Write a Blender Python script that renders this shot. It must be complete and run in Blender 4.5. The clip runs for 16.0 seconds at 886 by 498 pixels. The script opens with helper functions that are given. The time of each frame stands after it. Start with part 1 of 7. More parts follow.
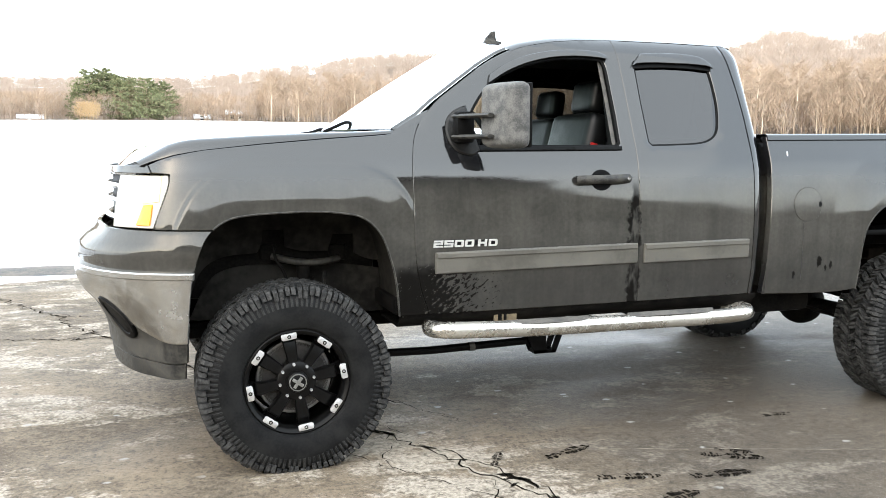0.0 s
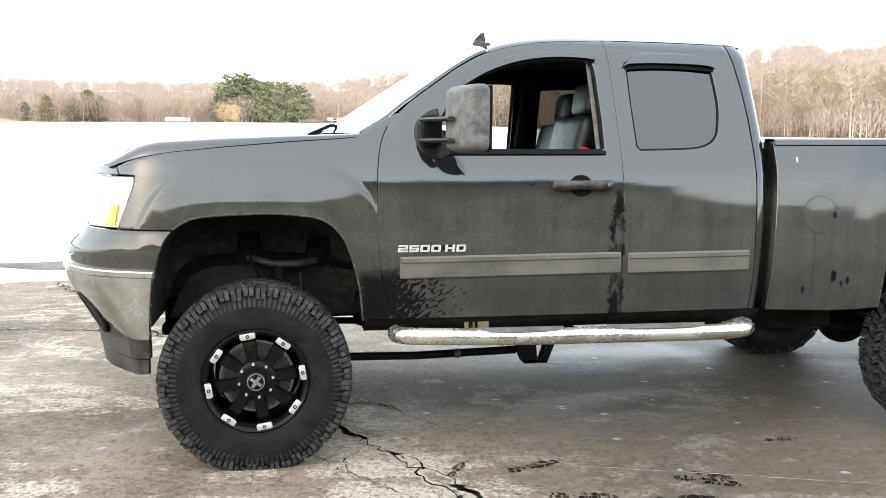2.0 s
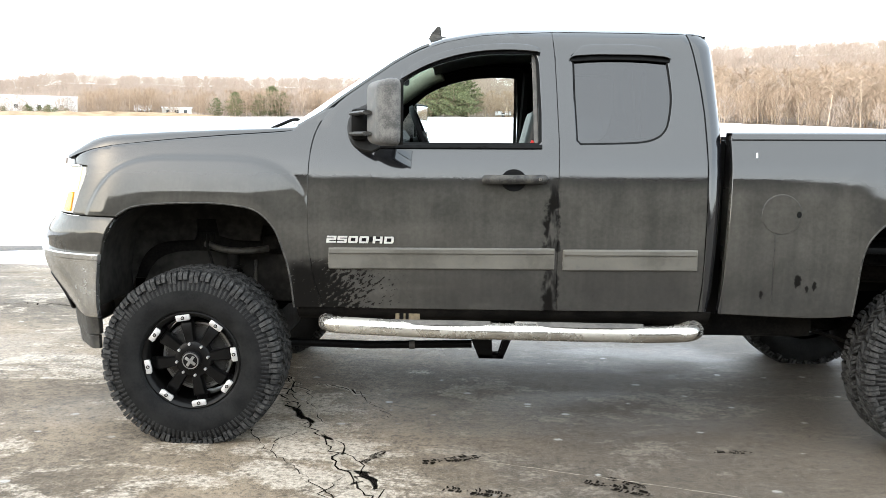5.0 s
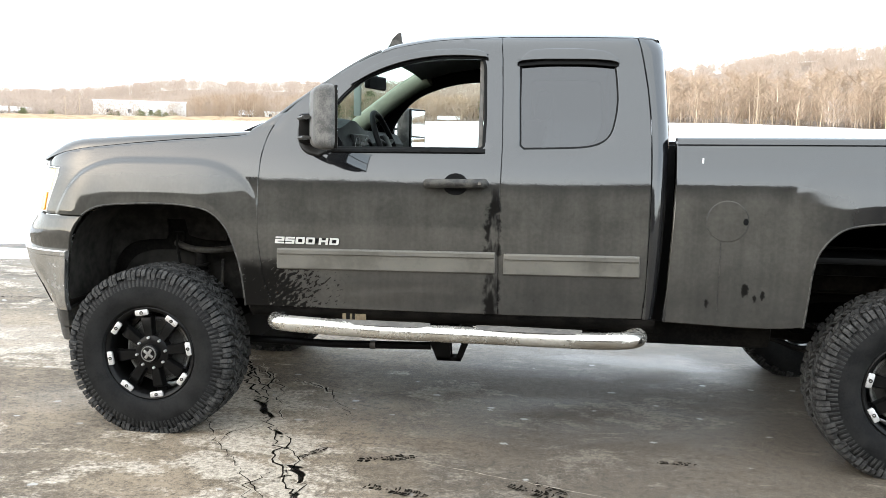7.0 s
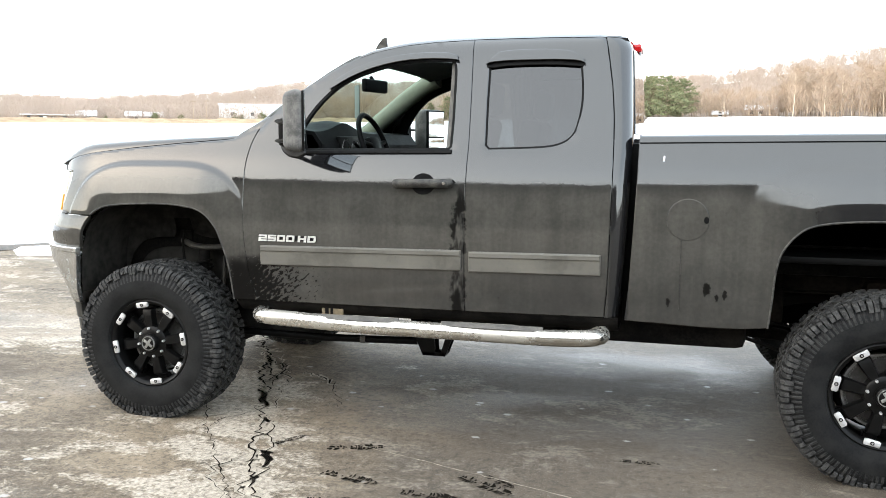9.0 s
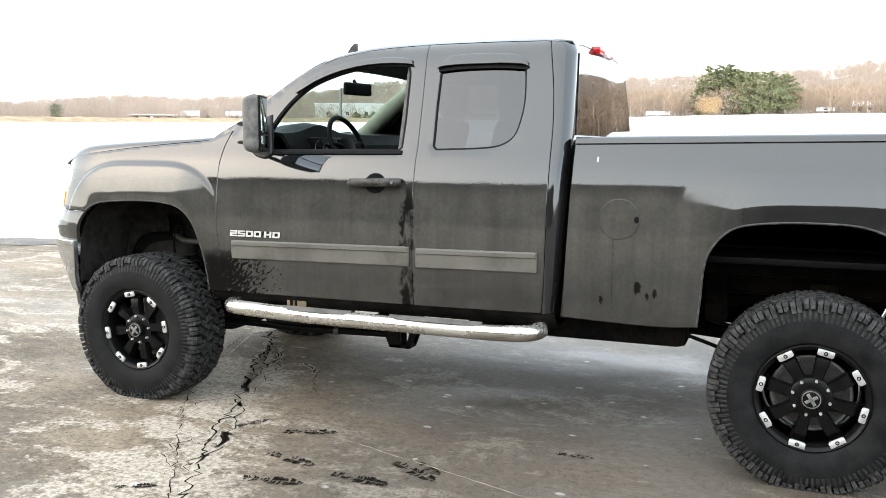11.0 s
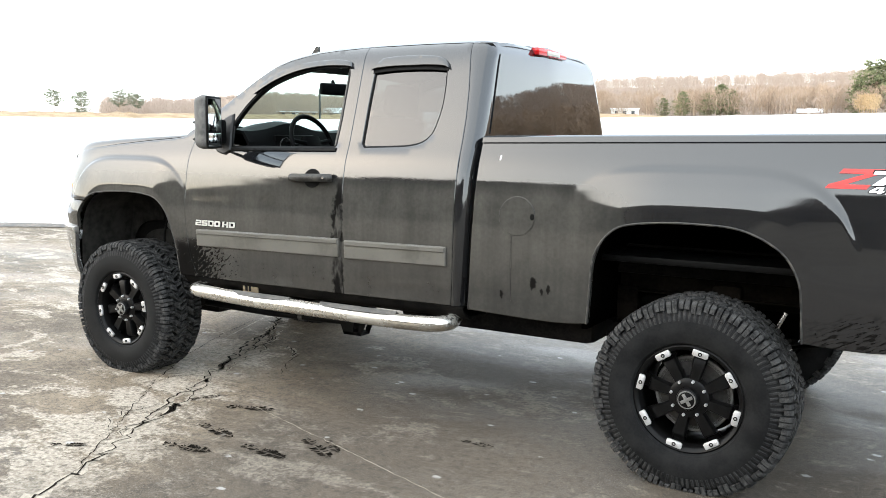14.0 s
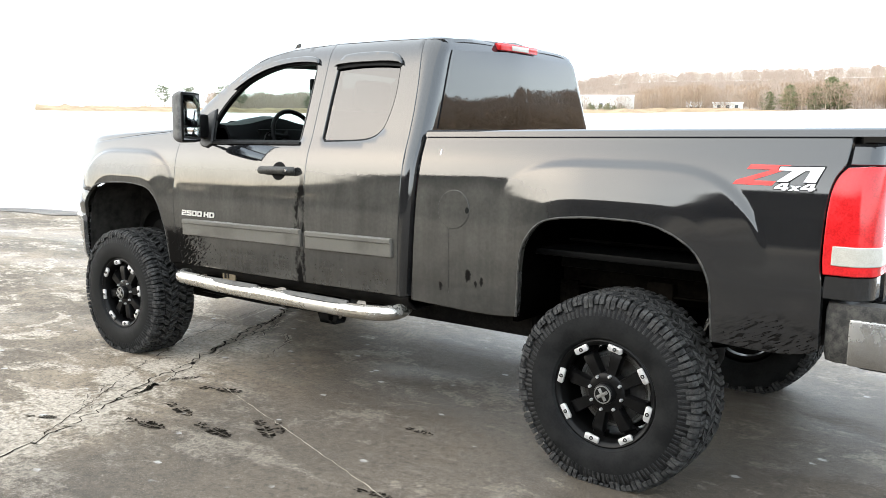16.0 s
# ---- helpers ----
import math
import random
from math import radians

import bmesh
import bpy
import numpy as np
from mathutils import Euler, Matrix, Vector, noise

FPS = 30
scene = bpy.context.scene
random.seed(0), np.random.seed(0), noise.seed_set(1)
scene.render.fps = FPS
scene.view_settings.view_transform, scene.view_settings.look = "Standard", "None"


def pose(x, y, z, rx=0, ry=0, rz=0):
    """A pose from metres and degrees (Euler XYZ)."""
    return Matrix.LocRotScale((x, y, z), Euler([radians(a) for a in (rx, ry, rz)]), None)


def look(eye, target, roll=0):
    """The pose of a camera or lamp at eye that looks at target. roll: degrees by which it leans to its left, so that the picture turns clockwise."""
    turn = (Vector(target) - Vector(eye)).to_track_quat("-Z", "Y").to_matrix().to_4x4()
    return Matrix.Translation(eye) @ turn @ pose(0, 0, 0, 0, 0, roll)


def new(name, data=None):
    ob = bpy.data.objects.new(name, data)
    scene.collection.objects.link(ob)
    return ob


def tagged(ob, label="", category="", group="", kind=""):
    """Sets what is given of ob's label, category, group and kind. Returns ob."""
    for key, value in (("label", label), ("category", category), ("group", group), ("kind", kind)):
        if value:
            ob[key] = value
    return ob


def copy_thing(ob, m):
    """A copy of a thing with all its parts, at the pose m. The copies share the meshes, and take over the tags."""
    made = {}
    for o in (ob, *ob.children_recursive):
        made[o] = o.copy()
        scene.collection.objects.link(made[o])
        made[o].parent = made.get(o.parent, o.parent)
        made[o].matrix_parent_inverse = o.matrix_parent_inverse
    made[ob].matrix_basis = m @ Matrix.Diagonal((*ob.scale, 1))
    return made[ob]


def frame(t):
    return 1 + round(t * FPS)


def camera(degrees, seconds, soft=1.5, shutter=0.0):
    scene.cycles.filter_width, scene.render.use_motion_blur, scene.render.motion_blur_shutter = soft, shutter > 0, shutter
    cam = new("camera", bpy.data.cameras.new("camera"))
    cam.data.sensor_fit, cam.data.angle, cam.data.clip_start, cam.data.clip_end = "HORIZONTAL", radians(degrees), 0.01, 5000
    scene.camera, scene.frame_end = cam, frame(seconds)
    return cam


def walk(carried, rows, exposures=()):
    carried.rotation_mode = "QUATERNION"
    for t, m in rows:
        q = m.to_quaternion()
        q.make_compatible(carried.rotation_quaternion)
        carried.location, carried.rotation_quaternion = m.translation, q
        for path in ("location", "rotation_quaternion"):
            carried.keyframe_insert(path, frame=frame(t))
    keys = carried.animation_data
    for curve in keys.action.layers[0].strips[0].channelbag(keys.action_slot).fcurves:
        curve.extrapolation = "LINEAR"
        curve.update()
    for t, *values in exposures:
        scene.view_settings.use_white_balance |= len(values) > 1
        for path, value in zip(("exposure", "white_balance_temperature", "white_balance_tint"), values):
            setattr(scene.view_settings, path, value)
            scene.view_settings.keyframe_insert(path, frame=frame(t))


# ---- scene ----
# ---- the walk ----
cam = camera(54.6, 16.0, soft=0.75)
METRES, EYE, TURN = 6.006, 1.438, -18.45
ROWS = [
    (0.0, 0.0, 0.0, 0.0, 0.02, -6.5, -0.17),
    (0.5, 0.0344, 0.0031, -0.0003, 2.27, -6.31, -0.35),
    (1.0, 0.0648, 0.0071, 0.0018, 4.34, -6.39, -0.48),
    (1.5, 0.0966, 0.0127, 0.0006, 6.55, -6.26, -0.53),
    (2.0, 0.1244, 0.0189, 0.0015, 8.55, -6.37, -0.51),
    (2.5, 0.1552, 0.0252, 0.0014, 10.72, -6.41, -0.53),
    (3.0, 0.1854, 0.0307, 0.0015, 12.81, -6.5, -0.5),
    (3.5, 0.2167, 0.0371, 0.0037, 14.82, -6.78, -0.54),
    (4.0, 0.2473, 0.0436, 0.0028, 16.58, -6.8, -0.6),
    (4.5, 0.2753, 0.0502, 0.004, 18.08, -6.95, -0.68),
    (5.0, 0.3094, 0.0583, 0.0032, 19.85, -6.89, -0.79),
    (7.5, 0.4551, 0.1074, 0.0066, 28.21, -6.7, -0.83),
    (8.0, 0.485, 0.1191, 0.0083, 30.34, -6.8, -0.59),
    (8.5, 0.5116, 0.1291, 0.0066, 32.18, -6.69, -0.42),
    (9.0, 0.5392, 0.1389, 0.0079, 33.9, -6.87, -0.26),
    (11.5, 0.6813, 0.2018, 0.0106, 41.64, -6.95, -0.15),
    (12.0, 0.7088, 0.2188, 0.0109, 43.29, -6.99, -0.05),
    (12.5, 0.7378, 0.239, 0.0125, 45.12, -7.2, 0.08),
    (13.0, 0.7607, 0.2539, 0.0116, 46.43, -7.17, -0.03),
    (13.5, 0.7846, 0.2712, 0.0126, 47.77, -7.23, -0.28),
    (14.0, 0.8096, 0.2917, 0.0126, 49.32, -7.24, -0.53),
    (14.5, 0.8321, 0.3173, 0.0125, 51.1, -7.33, -0.54),
    (15.0, 0.8557, 0.3404, 0.0126, 52.76, -7.41, -0.61),
    (15.5, 0.8767, 0.3601, 0.0123, 54.17, -7.47, -0.62),
    (16.0, 0.9001, 0.3827, 0.0137, 55.77, -7.66, -0.64),
]
walk(cam, [(t, pose(-0.572, -4.81, EYE, 0, 0, TURN) @ pose(METRES * x, METRES * y, METRES * z, 90 + pitch, roll, yaw)) for t, x, y, z, yaw, pitch, roll in ROWS],
     exposures=[(0.0, 1.50), (8.0, 1.50), (13.0, 1.46), (16.0, 1.44)])

# ---- sky and sun ----
world = bpy.data.worlds.new("sky")
scene.world = world
world.use_nodes = True
wn, wl = world.node_tree.nodes, world.node_tree.links
wn.clear()
sky = wn.new("ShaderNodeTexSky")
sky.sky_type, sky.sun_disc = "NISHITA", False
sky.sun_elevation, sky.sun_rotation = radians(26), radians(224)
sky.air_density, sky.dust_density, sky.ozone_density = 1.0, 1.6, 1.0
veil = wn.new("ShaderNodeMixRGB")            # thin bright overcast in front of the blue
veil.inputs[0].default_value = 0.52
veil.inputs[2].default_value = (11.4, 12.7, 13.7, 1)
wl.new(sky.outputs[0], veil.inputs[1])
wpos = wn.new("ShaderNodeTexCoord")          # the veil is brighter round the hidden sun
wdot = wn.new("ShaderNodeVectorMath")
wdot.operation = "DOT_PRODUCT"
wdot.inputs[1].default_value = Vector((-68, -70, 47)).normalized()
wl.new(wpos.outputs["Generated"], wdot.inputs[0])
wglow = wn.new("ShaderNodeMapRange")
wglow.interpolation_type = "SMOOTHERSTEP"
wglow.inputs["From Min"].default_value, wglow.inputs["From Max"].default_value = -0.1, 1.0
wglow.inputs["To Min"].default_value, wglow.inputs["To Max"].default_value = 0.0, 0.7
wl.new(wdot.outputs["Value"], wglow.inputs["Value"])
warm = wn.new("ShaderNodeVectorMath")
warm.operation = "MULTIPLY_ADD"
warm.inputs[1].default_value = (1.0, 0.87, 0.60)
wl.new(wglow.outputs["Result"], warm.inputs[0])
wup = wn.new("ShaderNodeSeparateXYZ")          # and paler low over the land all round
wl.new(wpos.outputs["Generated"], wup.inputs[0])
wlow = wn.new("ShaderNodeMapRange")
wlow.interpolation_type = "SMOOTHERSTEP"
wlow.inputs["From Min"].default_value, wlow.inputs["From Max"].default_value = 0.50, 0.06
wlow.inputs["To Min"].default_value, wlow.inputs["To Max"].default_value = 0.0, 2.6
wl.new(wup.outputs["Z"], wlow.inputs["Value"])
pale = wn.new("ShaderNodeVectorMath")
pale.operation = "MULTIPLY_ADD"
pale.inputs[1].default_value = (0.98, 0.94, 0.84)
wl.new(wlow.outputs["Result"], pale.inputs[0])
wl.new(veil.outputs[0], pale.inputs[2])
wl.new(pale.outputs[0], warm.inputs[2])
wbg = wn.new("ShaderNodeBackground")
wbg.inputs[1].default_value = 0.15
wl.new(warm.outputs[0], wbg.inputs[0])
wout = wn.new("ShaderNodeOutputWorld")
wl.new(wbg.outputs[0], wout.inputs[0])

sun_data = bpy.data.lights.new("sun", "SUN")
sun_data.energy, sun_data.angle, sun_data.color = 0.62, radians(150), (1.0, 0.88, 0.68)
sun = new("sun", sun_data)
sun.matrix_world = look((-68, -70, 47), (0, 0, 0))


# ---- materials ----
class Net:
    """A small builder of node materials."""

    def __init__(self, name):
        self.m = bpy.data.materials.new(name)
        self.m.use_nodes = True
        self.t = self.m.node_tree
        self.b = self.t.nodes["Principled BSDF"]
        self.out = self.t.nodes["Material Output"]

    def node(self, kind):
        return self.t.nodes.new(kind)

    def put(self, sock, v):
        if isinstance(v, bpy.types.NodeSocket):
            self.t.links.new(v, sock)
        else:
            sock.default_value = v

    def set(self, **vals):
        for k, v in vals.items():
            self.put(self.b.inputs[k.replace("_", " ")], v)
        return self

    def pos(self, scale=(1, 1, 1)):
        g = self.node("ShaderNodeNewGeometry")
        mp = self.node("ShaderNodeMapping")
        mp.inputs["Scale"].default_value = scale
        self.t.links.new(g.outputs["Position"], mp.inputs["Vector"])
        return mp.outputs[0]

    def obj(self, scale=(1, 1, 1)):
        g = self.node("ShaderNodeTexCoord")
        mp = self.node("ShaderNodeMapping")
        mp.inputs["Scale"].default_value = scale
        self.t.links.new(g.outputs["Object"], mp.inputs["Vector"])
        return mp.outputs[0]

    def axis(self, vec, i):
        s = self.node("ShaderNodeSeparateXYZ")
        self.t.links.new(vec, s.inputs[0])
        return s.outputs[i]

    def flow(self, x, z, turn, along, across):
        """Coordinates on the body's side, drawn out along a slanting line."""
        c, k = math.cos(turn), math.sin(turn)
        v = self.node("ShaderNodeCombineXYZ")
        self.put(v.inputs[0], self.op("MULTIPLY", self.op("ADD", self.op("MULTIPLY", x, c), self.op("MULTIPLY", z, k)), along))
        self.put(v.inputs[1], self.op("MULTIPLY", self.op("SUBTRACT", self.op("MULTIPLY", z, c), self.op("MULTIPLY", x, k)), across))
        return v.outputs[0]

    def noise(self, vec, scale, detail=4.0, rough=0.55, warp=0.0):
        n = self.node("ShaderNodeTexNoise")
        self.t.links.new(vec, n.inputs["Vector"])
        n.inputs["Scale"].default_value, n.inputs["Detail"].default_value, n.inputs["Roughness"].default_value = scale, detail, rough
        n.inputs["Distortion"].default_value = warp
        return n.outputs["Fac"]

    def cells(self, vec, scale, feature="F1"):
        n = self.node("ShaderNodeTexVoronoi")
        n.feature = feature
        self.t.links.new(vec, n.inputs["Vector"])
        n.inputs["Scale"].default_value = scale
        return n.outputs["Distance"]

    def ramp(self, v, lo, hi, a=0.0, b=1.0):
        n = self.node("ShaderNodeMapRange")
        n.interpolation_type = "SMOOTHSTEP"
        self.put(n.inputs["Value"], v)
        for key, val in (("From Min", lo), ("From Max", hi), ("To Min", a), ("To Max", b)):
            n.inputs[key].default_value = val
        return n.outputs["Result"]

    def op(self, kind, a, b=0.0):
        n = self.node("ShaderNodeMath")
        n.operation = kind
        self.put(n.inputs[0], a)
        self.put(n.inputs[1], b)
        return n.outputs[0]

    def mix(self, f, a, b):
        n = self.node("ShaderNodeMix")
        n.data_type = "RGBA"
        self.put(n.inputs[0], f)
        self.put(n.inputs[6], a if isinstance(a, bpy.types.NodeSocket) else (*a, 1))
        self.put(n.inputs[7], b if isinstance(b, bpy.types.NodeSocket) else (*b, 1))
        return n.outputs[2]

    def bump(self, h, strength=0.3, dist=0.01):
        n = self.node("ShaderNodeBump")
        n.inputs["Strength"].default_value, n.inputs["Distance"].default_value = strength, dist
        self.put(n.inputs["Height"], h)
        self.t.links.new(n.outputs[0], self.b.inputs["Normal"])
        return self


def simple(name, col, rough=0.5, metal=0.0, var=0.25, scale=9.0, bump=0.1, dist=0.004, gloss=0.5):
    """A plain surface with mottling at two scales and a fine relief."""
    n = Net(name)
    p = n.obj()
    f = n.op("MULTIPLY", n.op("ADD", n.noise(p, scale), n.noise(p, scale * 9, 3)), 0.5)
    dark = tuple(c * (1 - var) for c in col)
    lite = tuple(min(1, c * (1 + var)) for c in col)
    n.set(Base_Color=n.mix(n.ramp(f, 0.35, 0.65), dark, lite), Metallic=metal, Specular_IOR_Level=gloss,
          Roughness=n.ramp(f, 0.3, 0.7, max(0.02, rough - 0.08), min(1, rough + 0.08)))
    n.bump(n.noise(p, scale * 12, 3), bump, dist)
    return n.m


def make_paint():
    """Black gloss paint under a film of dried road dirt."""
    n = Net("black_car_paint")
    p = n.pos()
    z, x = n.axis(p, 2), n.axis(p, 0)
    drips = n.op("ADD", n.op("MULTIPLY", n.noise(n.pos((9, 9, 0.5)), 1.0, 5), 0.6), n.op("MULTIPLY", n.noise(n.pos((34, 34, 1.1)), 1.0, 4), 0.4))
    fine = n.noise(p, 55, 4)
    low = n.op("ADD", n.op("MULTIPLY", n.ramp(z, 1.37, 1.22), 1.12), n.op("MULTIPLY", n.ramp(z, 1.0, 0.68), 0.06))
    film = n.op("MULTIPLY", low, n.ramp(drips, 0.33, 0.66, 0.76, 1.06))
    film = n.op("MULTIPLY", n.op("MULTIPLY", film, n.ramp(z, 0.72, 1.12, 0.54, 1.12)), n.ramp(fine, 0.3, 0.7, 0.88, 1.10))
    # the film is thinner on the bed than on the doors, thinnest behind the rear wheel
    film = n.op("MULTIPLY", film, n.op("MULTIPLY", n.ramp(x, 3.05, 3.5, 1.0, 0.14), n.ramp(x, 3.75, 4.15, 1.0, 0.45)))
    # washed-off spatter behind the front wheel and along the door joint
    push = n.op("ADD", n.ramp(x, 0.50, 1.04, 0.23, -0.10), n.op("MULTIPLY", n.ramp(n.noise(p, 8, 3), 0.3, 0.7), 0.06))
    flung = n.flow(x, z, 0.62, 34, 66)
    blots = n.op("ADD", n.noise(flung, 1.0, 3), push)
    reach = n.op("ADD", z, n.op("MULTIPLY", n.noise(p, 13, 3), 0.12))
    splash = n.op("MULTIPLY", n.ramp(blots, 0.575, 0.615), n.op("MULTIPLY", n.ramp(reach, 0.985, 0.90), n.ramp(x, 1.10, 0.92)))
    splash = n.op("MULTIPLY", splash, n.ramp(x, 0.44, 0.50))
    jx = n.op("ABSOLUTE", n.op("SUBTRACT", x, 1.725))
    joint = n.op("MULTIPLY", n.ramp(n.op("ADD", jx, n.op("MULTIPLY", n.noise(p, 26, 3), 0.09)), 0.088, 0.062), n.ramp(n.noise(n.pos((1, 1, 0.35)), 14, 3), 0.44, 0.56))
    joint = n.op("MULTIPLY", joint, n.ramp(z, 1.33, 1.2))
    # spatter low on the bed's rear corner and a few flung spots ahead of the rear wheel
    rx = n.op("MULTIPLY", n.op("SUBTRACT", x, 4.33), 3.6)
    rz = n.op("MULTIPLY", n.op("SUBTRACT", z, 0.73), 7.0)
    rr = n.op("ADD", n.op("MULTIPLY", rx, rx), n.op("MULTIPLY", rz, rz))
    rear = n.op("MULTIPLY", n.ramp(n.noise(n.flow(x, z, 0.45, 22, 95), 1.0, 3), 0.50, 0.58), n.ramp(n.op("ADD", rr, n.op("MULTIPLY", n.noise(p, 11), 0.9)), 1.3, 0.6))
    mud = n.op("MAXIMUM", n.op("MAXIMUM", splash, joint), rear)
    for sx, sz, sr in ((2.727, 0.771, 0.016), (2.895, 0.838, 0.023), (2.977, 0.818, 0.017), (2.94, 0.80, 0.014)):
        ex = n.op("SUBTRACT", x, sx)
        ez = n.op("MULTIPLY", n.op("SUBTRACT", z, sz), 0.55)
        er = n.op("POWER", n.op("ADD", n.op("MULTIPLY", ex, ex), n.op("MULTIPLY", ez, ez)), 0.5)
        er = n.op("ADD", er, n.op("MULTIPLY", n.noise(p, 60, 2), 0.02))
        mud = n.op("MAXIMUM", mud, n.ramp(er, sr + 0.006, sr - 0.002))
    clean = n.op("SUBTRACT", 1.0, mud)
    film = n.op("ADD", n.op("MULTIPLY", film, 0.33), n.op("ADD", n.ramp(n.noise(p, 3, 4), 0.3, 0.7, 0.01, 0.035), n.op("MULTIPLY", n.ramp(x, 2.45, 2.6, 0.0, 0.03), n.ramp(x, 3.4, 3.05))))
    corner = n.op("MULTIPLY", n.ramp(x, 2.44, 2.47), n.ramp(x, 2.56, 2.53))
    film = n.op("MULTIPLY", n.op("MULTIPLY", film, clean), n.ramp(corner, 0.0, 1.0, 1.0, 0.15))
    n.set(Base_Color=(0.006, 0.0065, 0.008, 1), Roughness=n.ramp(fine, 0.3, 0.7, 0.04, 0.08), Specular_IOR_Level=0.92, Specular_Tint=(0.985, 0.985, 0.965, 1))
    d = n.node("ShaderNodeBsdfDiffuse")
    n.put(d.inputs[0], n.mix(n.ramp(n.noise(p, 7, 5), 0.3, 0.7), (0.090, 0.085, 0.073), (0.122, 0.116, 0.100)))
    mx = n.node("ShaderNodeMixShader")
    n.put(mx.inputs[0], film)
    n.t.links.new(n.b.outputs[0], mx.inputs[1])
    n.t.links.new(d.outputs[0], mx.inputs[2])
    wet = n.node("ShaderNodeBsdfDiffuse")
    wet.inputs[0].default_value = (0.007, 0.0065, 0.006, 1)
    mx2 = n.node("ShaderNodeMixShader")
    n.put(mx2.inputs[0], mud)
    n.t.links.new(mx.outputs[0], mx2.inputs[1])
    n.t.links.new(wet.outputs[0], mx2.inputs[2])
    n.t.links.new(mx2.outputs[0], n.out.inputs[0])
    return n.m


def make_dirty(name, clean, rough, metal, dirt, amount, scale=6.0, gloss=0.5):
    """A clean surface with patches of dried dirt."""
    n = Net(name)
    p = n.pos()
    f = n.op("MULTIPLY", n.ramp(n.op("ADD", n.op("MULTIPLY", n.noise(p, scale, 6), 0.7), n.op("MULTIPLY", n.noise(p, scale * 8, 4), 0.3)), 0.36, 0.66), amount)
    n.set(Base_Color=n.mix(f, clean, dirt), Metallic=n.op("MULTIPLY", n.op("SUBTRACT", 1.0, f), metal), Roughness=n.ramp(f, 0.0, 0.9, rough, 0.85), Specular_IOR_Level=gloss)
    n.bump(n.noise(p, scale * 14, 4), 0.15, 0.002)
    return n.m


def make_glass(name, tint, rough=0.0, mixin=0.5):
    """A thin pane: a mirror-like coat over a clear or tinted see-through body."""
    n = Net(name)
    tr = n.node("ShaderNodeBsdfTransparent")
    tr.inputs[0].default_value = (*tint, 1)
    gl = n.node("ShaderNodeBsdfGlossy")
    gl.inputs["Roughness"].default_value = rough
    gl.inputs[0].default_value = (1, 1, 1, 1)
    fr = n.node("ShaderNodeFresnel")
    fr.inputs[0].default_value = 1.5 + mixin
    mx = n.node("ShaderNodeMixShader")
    n.t.links.new(fr.outputs[0], mx.inputs[0])
    n.t.links.new(tr.outputs[0], mx.inputs[1])
    n.t.links.new(gl.outputs[0], mx.inputs[2])
    n.t.links.new(mx.outputs[0], n.out.inputs[0])
    return n.m


